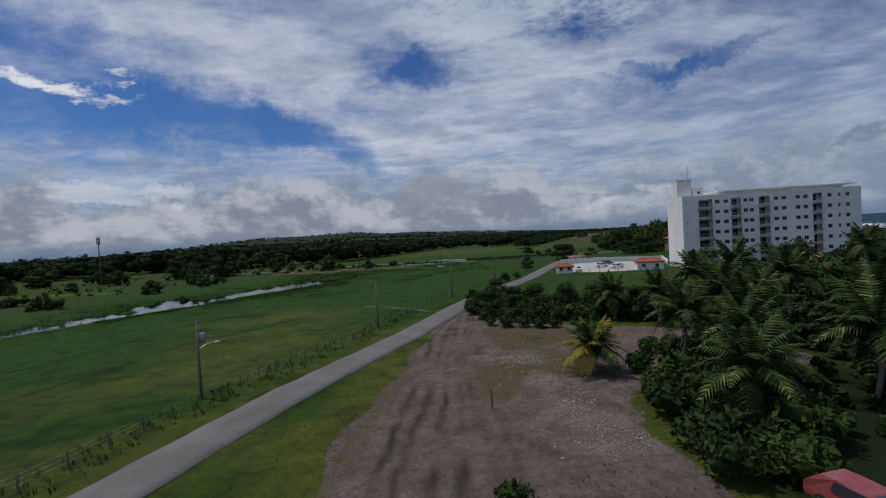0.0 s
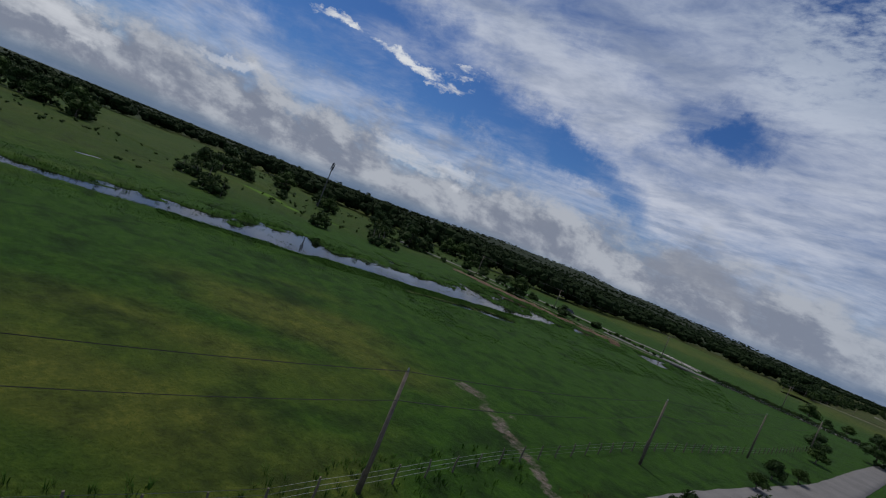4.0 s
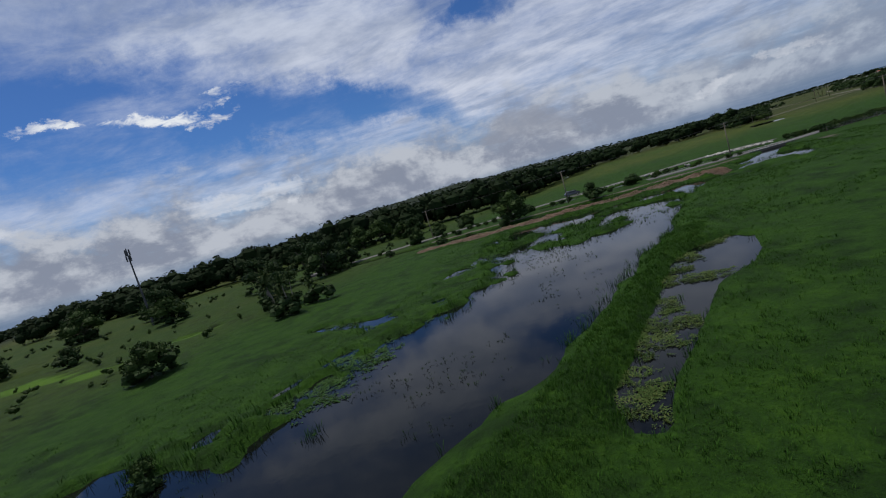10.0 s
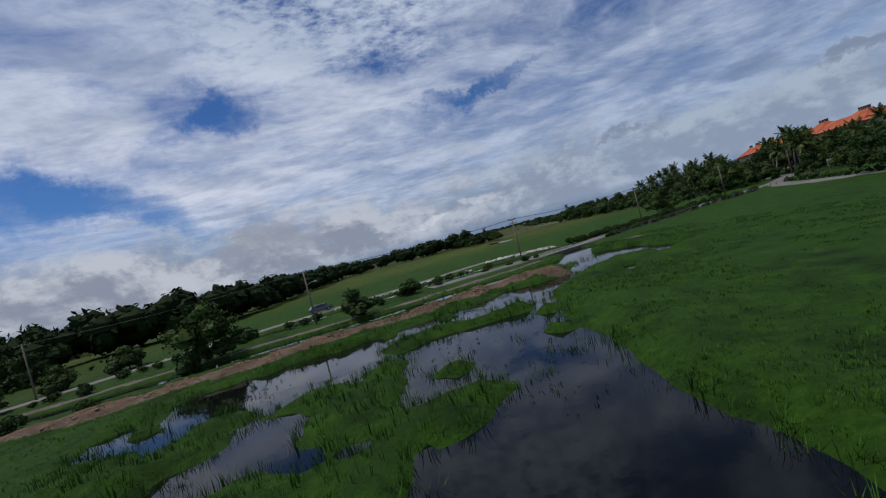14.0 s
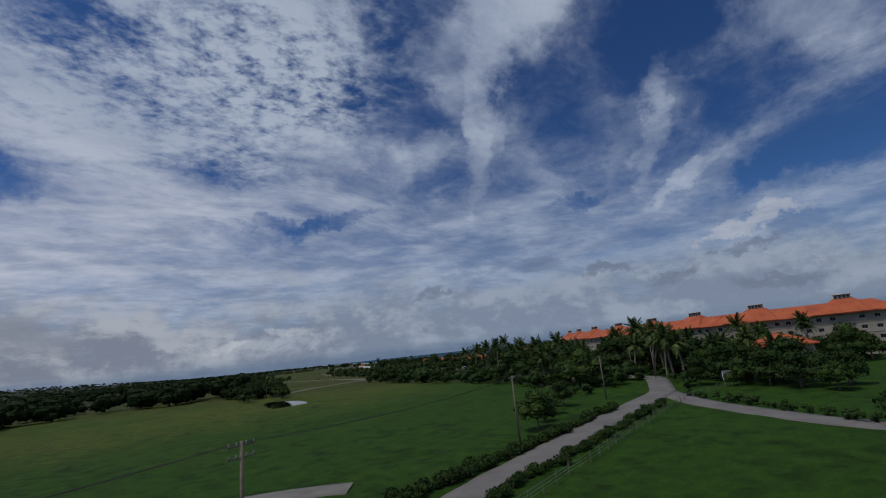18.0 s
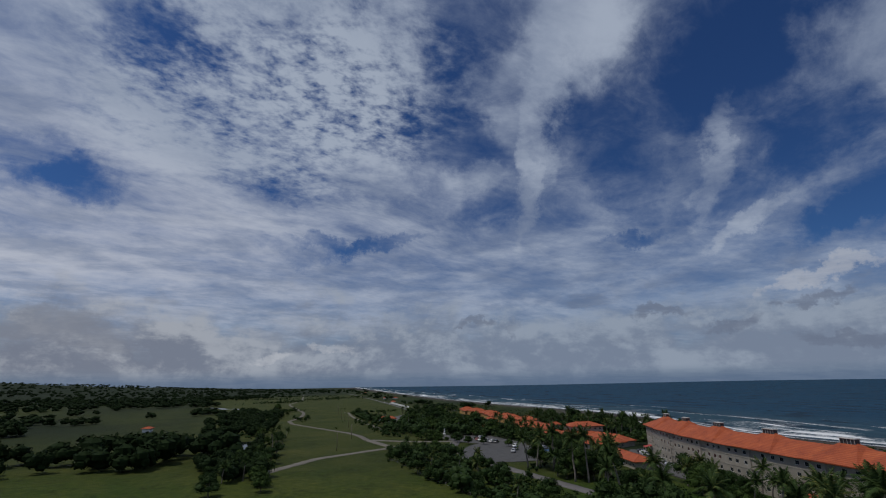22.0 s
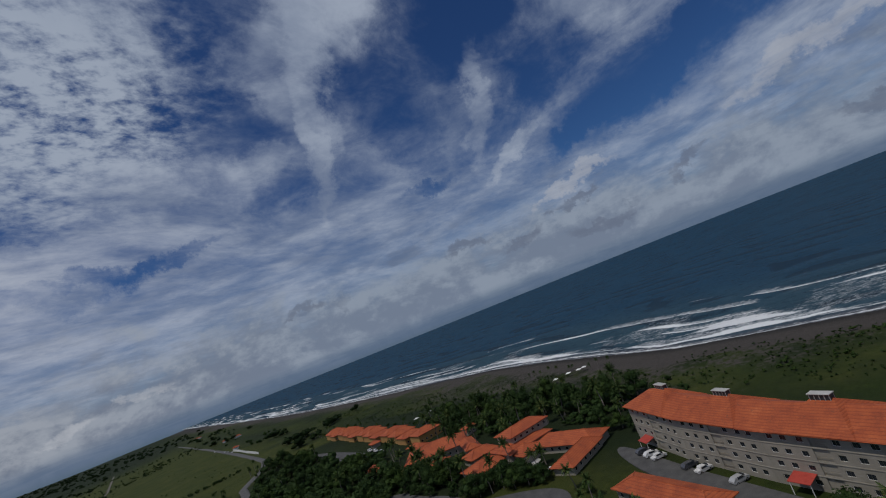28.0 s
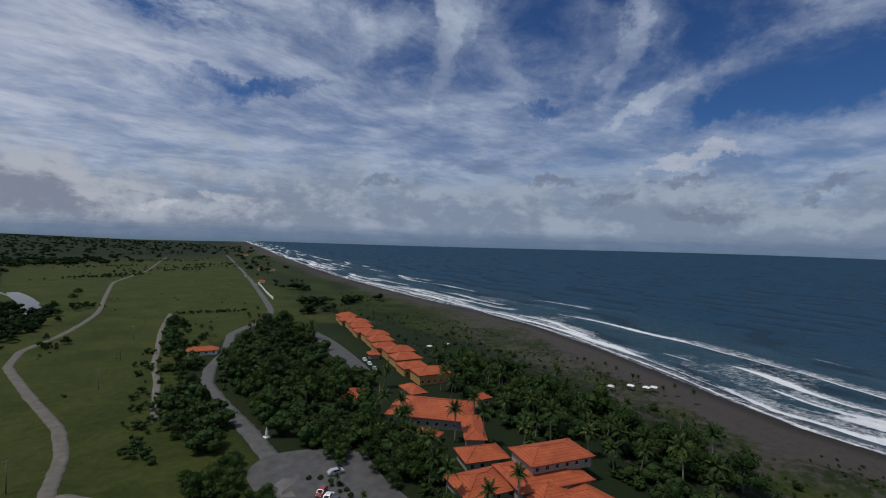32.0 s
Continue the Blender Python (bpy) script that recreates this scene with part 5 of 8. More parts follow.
for x, y, s in ((-142, 153, 0.55), (-138, 155, 0.6), (-134, 157, 0.6), (-131, 158, 0.5), (-136, 158, 0.55), (-140, 156, 0.5), (-112, 143, 0.55), (-114, 141, 0.5), (-110, 141, 0.5), (-115, 144, 0.45), (-108, 143, 0.45), (-90, 196, 0.6), (-93, 199, 0.65), (-96, 202, 0.7), (-99, 206, 0.65), (-102, 210, 0.7), (-105, 214, 0.65), (-95, 207, 0.55), (-88, 203, 0.5), (-108, 219, 0.6), (-146, 159, 0.5), (-149, 161, 0.5)):
    plant("palm", x, y, s, "short bushy palm among marsh grass")
    UNDER += [(x + rng.uniform(-1.5, 1.5), y + rng.uniform(-1.5, 1.5)) for _ in range(4)]
for x, y, s in ((-73.5, 146, 0.9), (-75, 147.5, 0.7), (-134, 155, 1.2), (-128, 160, 1.0), (-160, 170, 1.3), (-62, 240, 0.8), (-70, 243, 1.0), (-100, 248, 1.2), (-86, 247, 1.1), (-112, 146, 1.2)):
    plant("bush", x, y, s)
for x, y, s in ((122, 296, 1.3), (130, 304, 1.4), (138, 312, 1.35), (146, 318, 1.45), (152, 330, 1.4), (160, 340, 1.4), (134, 316, 1.3), (143, 336, 1.3), (165, 352, 1.4), (158, 300, 1.4), (166, 308, 1.4)):
    plant("tree", x, y, s)
    plant("palm", x + 5, y + 3, s * 0.95)
for x, y, s in ((10.7, 75, 0.85), (13, 74, 0.95), (15.5, 72.5, 1.0), (18, 71.5, 0.95), (20, 70.5, 0.9), (17.5, 26, 1.5), (18.5, 30, 1.5), (19.5, 35, 1.6), (20.5, 39, 1.5), (23, 37, 1.7), (22, 32, 1.7), (25, 42, 1.7), (27, 50, 1.3), (22, 46.5, 1.2), (26, 36, 1.8), (29, 42, 1.8), (25, 29, 1.7), (21, 25, 1.5), (30, 50, 1.6), (10, 89, 1.6), (13, 84, 1.7), (17, 80, 1.7), (21, 79, 1.8), (26, 78, 1.8), (31, 77, 1.8)):
    plant("bush", x, y, s)
for x, y, s in ((156, 286, 1.65), (152, 282, 1.5), (148, 286, 1.55), (160, 290, 1.6), (131, 272, 1.35), (134, 276, 1.4), (141, 280, 1.5), (164, 296, 1.55), (170, 300, 1.6), (145, 291, 1.45), (176, 306, 1.5), (168, 287, 1.4)):
    plant("palm", x, y, s)
# hedges beside the roads
for k in range(40):
    u = k / 40
    x = 27 + 60 * u
    plant("bush", x, 267.6 + 3.8 * u + rng.uniform(-0.7, 0.7), rng.uniform(0.55, 0.9))
    plant("bush", x + 4, 259.8 + 4.5 * u + rng.uniform(-0.7, 0.7), rng.uniform(0.4, 0.75))
for k in range(34):
    x = -75 + 2.6 * k
    plant("bush", x, 262 + rng.uniform(-4, 9), rng.uniform(0.4, 0.9))
for x, y, s in ((64, 275, 0.75), (78, 281, 0.5), (88, 284, 0.6), (71, 278, 0.45), (72.4, 228, 1.1), (66, 222, 0.9)):
    plant("tree", x, y, s)
# the belt of trees between the field and the resort road
BELT = [(106, 288), (133, 327), (147, 369), (163, 428), (176, 470), (208, 492), (216, 470), (199, 425), (182, 370), (176, 318), (150, 286)]
BUILT = []


def fill(poly, count, kinds, sizes, keep_lines=(), gap=5.0, spacing=3.4, keep_clear=()):
    """Plants set at random inside an outline, clear of roads, buildings and each other."""
    n = count * 14
    x = np.array([rng.uniform(min(p[0] for p in poly), max(p[0] for p in poly)) for _ in range(n)])
    y = np.array([rng.uniform(min(p[1] for p in poly), max(p[1] for p in poly)) for _ in range(n)])
    ok = in_poly(x, y, poly) > 0.5
    for ln in keep_lines:
        ok &= to_line(x, y, ln)[0] > gap
    for q in keep_clear:
        ok &= in_poly(x, y, q) < -2.2
    done = 0
    for px, py in zip(x[ok].tolist(), y[ok].tolist()):
        if done == count:
            break
        if any((px - a) ** 2 + (py - b) ** 2 < spacing**2 for a, b in PLANTED[-400:]):
            continue
        kind = rng.choice(kinds)
        plant(kind, px, py, rng.uniform(*sizes[kind]))
        done += 1
# ---- buildings ----
def frame_at(x, y, dx, dy, z=0.0):
    """Local axes: x along (dx, dy), y to its left, z up."""
    a = math.atan2(dy, dx)
    return Matrix.Translation((x, y, z)) @ Matrix.Rotation(a, 4, "Z")


def pierced(shape, width, z0, z1, y0, y1, holes, x_from=0.0):
    """A wall of thickness y0..y1 with real openings (x0, z0, x1, z1) through it."""
    cx = sorted({x_from, x_from + width, *(h[0] for h in holes), *(h[2] for h in holes)})
    cz = sorted({z0, z1, *(h[1] for h in holes), *(h[3] for h in holes)})
    for a, b in zip(cz, cz[1:]):
        start = None
        for c, d in list(zip(cx, cx[1:])) + [(cx[-1], cx[-1])]:
            mid, mz = (c + d) / 2, (a + b) / 2
            solid = c < d and not any(h[0] < mid < h[2] and h[1] < mz < h[3] for h in holes)
            if solid and start is None:
                start = c
            if not solid and start is not None:
                shape.box(start, y0, a, c, y1, b)
                start = None
    return shape


WINDOWS = {}


def window(parent, x, z, w, h, y, frame_mat="white", sill=True):
    """A sliding window in its opening: frame with a middle bar, two panes behind it."""
    key = (round(w, 2), round(h, 2), frame_mat)
    if key not in WINDOWS:
        f = Shape()
        t = 0.06
        ring = [(0, 0), (w, 0), (w, h), (0, h), (t, t), (w - t, t), (w - t, h - t), (t, h - t)]
        f.add([(px, 0, pz) for px, pz in ring] + [(px, 0.08, pz) for px, pz in ring], [q for i in range(4) for q in ((i, (i + 1) % 4, 4 + (i + 1) % 4, 4 + i), (8 + i, 12 + i, 12 + (i + 1) % 4, 8 + (i + 1) % 4), (i, 8 + i, 8 + (i + 1) % 4, (i + 1) % 4), (4 + i, 4 + (i + 1) % 4, 12 + (i + 1) % 4, 12 + i))])
        g = Shape().box(t, 0.03, t, w / 2 - t / 2, 0.05, h - t)
        WINDOWS[key] = (f.mesh("window", MAT[frame_mat]), g.mesh("pane", MAT["glass"]))
    fm, gm = WINDOWS[key]
    ob = part("window", fm, None, parent, at=Matrix.Translation((x, y, z)))
    part("pane", gm, None, ob)
    part("pane", gm, None, ob, at=Matrix.Translation((w / 2 - 0.03, 0, 0)))
    return ob


def railing(w, d, h=1.0):
    s = Shape()
    s.box(0, 0, h - 0.06, w, 0.05, h).box(0, 0, 0.0, w, 0.05, 0.06).box(0, 0.05, h - 0.06, 0.05, d, h).box(w - 0.05, 0.05, h - 0.06, w, d, h)
    n = int(w / 0.25)
    for i in range(n + 1):
        s.box(i * (w - 0.03) / n, 0.01, 0.06, i * (w - 0.03) / n + 0.03, 0.04, h - 0.06)
    return s


# the white apartment block: seven storeys, balconies in four bays, a stair tower at its end
APT = thing("apartment_building", "white seven-storey apartment block with balconies and a stair tower", "apartment block", frame_at(86, 147.5, 50, -9, 0.0))
LONG, DEEP, FLOORS, STOREY = 51.0, 14.0, 7, 3.25
TOP = FLOORS * STOREY + 0.7
holes, wins, balconies = [], [], []
for fl in range(FLOORS):
    z = fl * STOREY
    lo = max(0.0, z)
    for x, w in ((10.0, 1.5), (12.6, 1.5), (18.6, 1.3), (20.4, 1.3), (27.6, 1.4), (29.9, 1.4), (34.0, 1.4), (36.2, 1.4), (43.2, 1.3), (46.2, 0.7), (48.4, 1.2)):
        holes.append((x, z + 1.05, x + w, z + 2.25))
        wins.append((x, z + 1.05, w, 1.2))
    for x, w in ((5.0, 4.2), (14.9, 3.0), (23.2, 3.2), (39.0, 2.6)):
        holes.append((x, z + 0.15, x + w, z + 2.55))
        balconies.append((x, z, w, fl))
    holes.append((1.0, z + 1.55, 1.6, z + 1.95))
    wins.append((1.0, z + 1.55, 0.6, 0.4))
body = Shape()
pierced(body, LONG, 0.0, TOP, 0.0, 0.3, holes)
body.box(0, DEEP - 0.3, 0, LONG, DEEP, TOP).box(0, 0.3, 0, 0.3, DEEP - 0.3, TOP).box(LONG - 0.3, 0.3, 0, LONG, DEEP - 0.3, TOP)
for fl in range(1, FLOORS + 1):
    body.box(0.3, 0.3, fl * STOREY - 0.2, LONG - 0.3, DEEP - 0.3, fl * STOREY)
body.box(0.3, 2.4, 0, LONG - 0.3, 2.6, FLOORS * STOREY - 0.2)
part("wall", body.mesh("wall", MAT["white"]), None, APT, "white painted facade")
# rounded end and the set-back top storey with its deep eave
end = Shape()
arc = [(LONG + 4.5 * math.sin(math.pi * i / 12), DEEP / 2 - DEEP / 2 * math.cos(math.pi * i / 12)) for i in range(13)]
end.prism([(x, y) for x, y in arc] + [(LONG - 0.01, DEEP - 0.02), (LONG - 0.01, 0.02)], 0.0, TOP - 0.02)
part("rounded_end", end.mesh("rounded_end", MAT["white"]), None, APT)
tower = Shape()
pierced(tower, 4.6, TOP, TOP + 5.6, 4.0, 4.3, [])
tower.box(0, 4.3, TOP, 0.3, 9.0, TOP + 5.6).box(4.3, 4.3, TOP, 4.6, 9.0, TOP + 5.6).box(0.3, 8.7, TOP, 4.3, 9.0, TOP + 5.6).box(-0.1, 3.9, TOP + 5.6, 4.7, 9.1, TOP + 5.85)
part("stair_tower", tower.mesh("stair_tower", MAT["white"]), None, APT)
lift = part("lift_house", Shape().box(4.8, 3.0, TOP, 7.8, 8.0, TOP + 2.6, 0.03).mesh("lift_house", MAT["white"]), None, APT)
part("roof_cap", Shape().box(4.7, 2.9, TOP + 2.603, 7.9, 8.1, TOP + 2.8, 0.02).mesh("roof_cap", MAT["white"]), None, lift)
part("pane", Shape().box(6.0, 2.96, TOP + 0.8, 6.8, 2.997, TOP + 1.6).mesh("pane", MAT["glass"]), None, lift)
roof = Shape().box(11.5, 1.2, TOP + 0.9, LONG + 1.5, DEEP - 0.5, TOP + 1.25).box(12.5, 3.5, TOP, LONG - 1, DEEP - 1, TOP + 0.9)
part("roof", roof.mesh("roof", MAT["white"]), None, APT, "white flat roof slab with a deep eave")
for k in range(6):
    Sx = Shape().box(0, 0, 0, 0.25, 0.25, 0.9)
    part("roof_post", Sx.mesh("roof_post", MAT["white"]), None, APT, at=Matrix.Translation((13 + 7 * k, 1.6, TOP)))
aer = Shape()
aer.tube([(0, 0, 0), (0, 0, 5)], [0.05, 0.03], 5)
for i in range(5):
    aer.tube([(-0.6 + 0.08 * i, 0, 2.4 + 0.45 * i), (0.6 - 0.08 * i, 0, 2.4 + 0.45 * i)], [0.03, 0.03], 4)
part("aerial", aer.mesh("aerial", MAT["dark_metal"]), None, APT, at=Matrix.Translation((4.2, 6, TOP + 5.8)))
for x, z, w, h in wins:
    window(APT, x, z, w, h, 0.14)
for x, z, w, fl in balconies:
    back = part("balcony_door", Shape().box(x + 0.3, 2.30, z + 0.02, x + w - 0.3, 2.38, z + 2.2).mesh("balcony_door", MAT["glass"]), None, APT)
    slab = part("balcony", Shape().box(x - 0.25, -1.25, z - 0.02, x + w + 0.25, 0.0, z + 0.14).mesh("balcony", MAT["white"]), None, APT)
    part("railing", railing(w + 0.4, 1.2).mesh("railing", MAT["metal"]), None, slab, at=Matrix.Translation((x - 0.2, -1.2, z + 0.14)))
# its forecourt with guard huts and cars
def flat(name, pts, lift_, material, label, category, thick=0.25):
    z = max(ground_z(x, y) for x, y in pts)
    for _ in range(3):
        pts = [q for (ax, ay), (bx, by) in zip(pts, pts[1:] + pts[:1]) for q in ((ax * 0.75 + bx * 0.25, ay * 0.75 + by * 0.25), (ax * 0.25 + bx * 0.75, ay * 0.25 + by * 0.75))]
    ob = part(name, Shape().prism(pts, z + lift_ - thick, z + lift_).mesh(name, material))
    return tagged(ob, label, category, kind="structure")


flat("car_park", [(45, 156), (80, 148), (98, 185), (78, 196), (60, 196)], 0.06, MAT["concrete"], "pale concrete car park before an apartment block", "car park", 0.4)


def low_house(x, y, dx, dy, length, width, wall_h, rise, walls="cream", label="low resort building with an orange tiled hip roof", name="resort_building", category="building", group="", over=0.9, base_z=None, storeys=1, gable=0.0):
    """A hipped house centred on x, y with its ridge along dx, dy."""
    z = ground_z(x, y) if base_z is None else base_z
    ob = thing(name, label, category, frame_at(x, y, dx, dy, z), group)
    a, b = length / 2 - over, width / 2 - over
    s = Shape()
    hs, ws = [], []
    n = max(2, int(2 * a / 3.2))
    for st in range(storeys):
        zz = wall_h * st / storeys
        for i in range(n):
            cx = -a + (i + 0.5) * 2 * a / n
            hs.append((cx - 0.6, zz + 0.9, cx + 0.6, zz + 2.1))
            ws.append((cx - 0.6, zz + 0.9))
    pierced(s, 2 * a, -0.3, wall_h, -b, -b + 0.25, hs, -a)
    rear = Shape()
    pierced(rear, 2 * a, -0.3, wall_h, b - 0.25, b, hs, -a)
    s.add(rear.v, rear.f)
    s.box(-a, -b + 0.25, -0.3, -a + 0.25, b - 0.25, wall_h).box(a - 0.25, -b + 0.25, -0.3, a, b - 0.25, wall_h)
    part("wall", s.mesh("wall", MAT[walls]), None, ob)
    for wx, wz in ws:
        window(ob, wx, wz, 1.2, 1.2, -b + 0.1)
        window(ob, wx, wz, 1.2, 1.2, b - 0.18, sill=False)
    L, W = length / 2, width / 2
    rl = max(0.3, L - W * (1 - gable))
    t = 0.22
    r = Shape()
    e = wall_h - 0.15
    top_v = [(-L, -W, e), (L, -W, e), (L, W, e), (-L, W, e), (-rl, 0, e + rise), (rl, 0, e + rise)]
    r.add(top_v + [(vx, vy, vz - t) for vx, vy, vz in top_v], [(0, 1, 5, 4), (1, 2, 5), (2, 3, 4, 5), (3, 0, 4), (7, 6, 10, 11), (8, 7, 11), (9, 8, 11, 10), (6, 9, 10), (0, 6, 7, 1), (1, 7, 8, 2), (2, 8, 9, 3), (3, 9, 6, 0)])
    roof_ob = part("roof", r.mesh("roof", MAT["tile"]), None, ob, "orange clay tile roof")
    cap = Shape().tube([(-rl, 0, e + rise + 0.02), (rl, 0, e + rise + 0.02)], [0.16, 0.16], 6)
    for sx, sy in ((-1, -1), (1, -1), (1, 1), (-1, 1)):
        cap.tube([(sx * rl, 0, e + rise + 0.02), (sx * L, sy * W, e + 0.02)], [0.13, 0.13], 5)
    part("ridge_cap", cap.mesh("ridge_cap", MAT["tile"]), None, roof_ob)
    fas = Shape().box(-L + 0.05, -W + 0.04, e - t - 0.12, L - 0.05, -W + 0.14, e - t + 0.02).box(-L + 0.05, W - 0.14, e - t - 0.12, L - 0.05, W - 0.04, e - t + 0.02)
    part("fascia", fas.mesh("fascia", MAT["wood"]), None, ob)
    c, sn = math.cos(math.atan2(dy, dx)), math.sin(math.atan2(dy, dx))
    BUILT.append([(x + px * c - py * sn, y + px * sn + py * c) for px, py in ((-L, -W), (L, -W), (L, W), (-L, W))])
    return ob


low_house(49, 157, 10, -2, 6, 4.2, 2.6, 0.8, "white", "small guard hut with a low red roof", "guard_hut", "hut", over=0.4)
low_house(76, 151.5, 10, -2.4, 9, 5, 3.0, 0.9, "white", "small white gatehouse with a red tiled roof", "gatehouse", "hut", over=0.4)
low_house(122, 131, 10, -1.4, 9, 6, 2.8, 1.0, "white", "small white pavilion with a red tiled roof", "pavilion", "hut", over=0.4)
low_house(70, 205, 10, 1, 7, 5, 2.8, 0.6, "white", "small white store with a flat roof edge", "store_house", "hut", over=0.3)

# the long hotel with the orange roof: eight wings along a bend
FRONT = [(289, 401), (268, 385), (249, 366), (232, 346), (216, 323), (201, 301), (190, 278), (187, 252), (188, 227)]
HOTEL = thing("hotel_building", "long cream four-storey hotel with an orange tiled roof and roof lanterns", "hotel", Matrix.Identity(4))
EAVE, ROOF_RISE, DEPTH = 13.0, 3.6, 15.0
for i, ((ax, ay), (bx, by)) in enumerate(zip(FRONT, FRONT[1:])):
    # local x runs back along the front so that local y points into the building
    m = frame_at(bx, by, ax - bx, ay - by, 0.0)
    ln = math.hypot(ax - bx, ay - by)
    m = m @ Matrix.Diagonal((1, -1, 1, 1))
    inv = Matrix.Diagonal((1, -1, 1, 1))
    turn = m @ inv
    wing = part("wing", Shape().box(0.02, -DEPTH + 0.3, -0.2, ln - 0.02, -0.3, EAVE).mesh("wing", MAT["cream"]), None, HOTEL, "cream rendered wing", turn)
    hs, ws = [], []
    for fl in range(4):
        z = 0.4 + fl * 3.15
        for cx in (0.10, 0.22, 0.36, 0.64, 0.78, 0.90):
            hs.append((ln * cx - 0.75, z + 0.9, ln * cx + 0.75, z + 2.1))
            ws.append((ln * cx - 0.75, z + 0.9))
        hs.append((ln * 0.5 - 1.7, z + 0.2, ln * 0.5 + 1.7, z + 2.85))
    f = Shape()
    pierced(f, ln - 0.04, -0.2, EAVE, 0.0, 0.3, hs, 0.02)
    flip = Matrix.Translation((ln, 0, 0)) @ Matrix.Rotation(math.pi, 4, "Z")
    face = part("facade", f.mesh("facade", MAT["cream"]), None, wing, "", flip)
    for wx, wz in ws:
        window(wing, 0, 0, 1.5, 1.2, 0, "white").matrix_basis = flip @ Matrix.Translation((wx, 0.10, wz))
    pil = Shape()
    for k in range(1, 4):
        pil.box(0.0, 0.0, 0.25 + k * 3.15, ln, 0.10, 0.45 + k * 3.15)
    part("string_course", pil.mesh("string_course", MAT["cream"]), None, wing)
    for fl in range(4):
        z = 0.4 + fl * 3.15
        part("loggia", Shape().box(ln * 0.5 - 1.7, -0.36, z + 0.2, ln * 0.5 + 1.7, -0.31, z + 2.6).mesh("loggia", MAT["glass"]), None, wing)
        part("railing", railing(3.4, 0.2).mesh("railing", MAT["cream"]), None, wing, at=Matrix.Translation((ln * 0.5 - 1.7, -0.05, z + 0.2)))
    # roof: long hip with a raised middle gable and a lantern on the ridge
    r = Shape()
    o, t = 1.1, 0.25
    e = EAVE - 0.1
    lo, hi = (-0.2, ln + (o if i == 0 else 0.2)) if i < 7 else (-o, ln + 0.2)
    y0, y1, ym = o, -DEPTH - o, -DEPTH / 2
    ra = 6.5 if i == 7 else 0.0
    rb = 6.5 if i == 0 else 0.0
    tv = [(lo, y1, e), (hi, y1, e), (hi, y0, e), (lo, y0, e), (lo + ra, ym, e + ROOF_RISE), (hi - rb, ym, e + ROOF_RISE)]
    r.add(tv + [(vx, vy, vz - t) for vx, vy, vz in tv], [(0, 1, 5, 4), (1, 2, 5), (2, 3, 4, 5), (3, 0, 4), (7, 6, 10, 11), (8, 7, 11), (9, 8, 11, 10), (6, 9, 10), (0, 6, 7, 1), (1, 7, 8, 2), (2, 8, 9, 3), (3, 9, 6, 0)])
    c0, c1 = ln * 0.5 - 8.5, ln * 0.5 + 8.5
    r.add([(c0, y0 + 0.15, e + 0.1), (c1, y0 + 0.15, e + 0.1), (ln / 2 + 2.2, ym, e + ROOF_RISE + 1.25), (ln / 2 - 2.2, ym, e + ROOF_RISE + 1.25), (c0, y1 - 0.15, e + 0.1), (c1, y1 - 0.15, e + 0.1)], [(0, 1, 2, 3), (5, 4, 3, 2), (1, 5, 2), (4, 0, 3)])
    rf = part("roof", r.mesh("roof", MAT["tile"]), None, wing, "orange clay tile roof")
    zt = e + ROOF_RISE + 1.0
    cap = part("lantern", Shape().box(ln / 2 - 2.4, ym - 1.0, zt + 1.15, ln / 2 + 2.4, ym + 1.0, zt + 1.35, 0.04).mesh("lantern", MAT["concrete"]), None, HOTEL, "pale timber roof lantern with a dark block for shaded openings", turn)
    for k in range(5):
        for sy in (-0.85, 0.75):
            part("lantern_post", Shape().box(ln / 2 - 2.2 + 1.05 * k, ym + sy, zt - 0.8, ln / 2 - 2.08 + 1.05 * k, ym + sy + 0.1, zt + 1.15).mesh("lantern_post", MAT["concrete"]), None, cap)
    # dark block inside the lantern, stands in for the shade of its openings
    gap_block = Shape().box(ln / 2 - 2.15, ym - 0.70, zt - 0.6, ln / 2 + 2.15, ym + 0.70, zt + 1.12)
    part("louvre", gap_block.mesh("louvre", MAT["dark_metal"]), None, rf)
    part("gutter", Shape().tube([(lo, o + 0.02, e - 0.15), (hi, o + 0.02, e - 0.15)], [0.1, 0.1], 5).mesh("gutter", MAT["tile"]), None, rf)
    if i in (0, 2, 4, 6):
        can = Shape().add([(ln * 0.62, 0.1, 3.9), (ln * 0.62 + 5, 0.1, 3.9), (ln * 0.62 + 5, 3.4, 3.1), (ln * 0.62, 3.4, 3.1), (ln * 0.62, 0.1, 3.75), (ln * 0.62 + 5, 0.1, 3.75), (ln * 0.62 + 5, 3.4, 2.95), (ln * 0.62, 3.4, 2.95)], [(0, 1, 2, 3), (7, 6, 5, 4), (0, 3, 7, 4), (3, 2, 6, 7), (2, 1, 5, 6), (1, 0, 4, 5)])
        can_ob = part("canopy", can.mesh("canopy", MAT["red"]), None, wing, "red entrance canopy")
        for px in (0.2, 4.7):
            part("canopy_post", Shape().tube([(ln * 0.62 + px, 3.2, -0.1), (ln * 0.62 + px, 3.2, 3.0)], [0.09, 0.09], 6).mesh("canopy_post", MAT["white"]), None, can_ob)
    cor = [m @ Vector(p) for p in ((0, -1, 0), (ln, -1, 0), (ln, DEPTH, 0), (0, DEPTH, 0))]
    BUILT.append([(c.x, c.y) for c in cor])

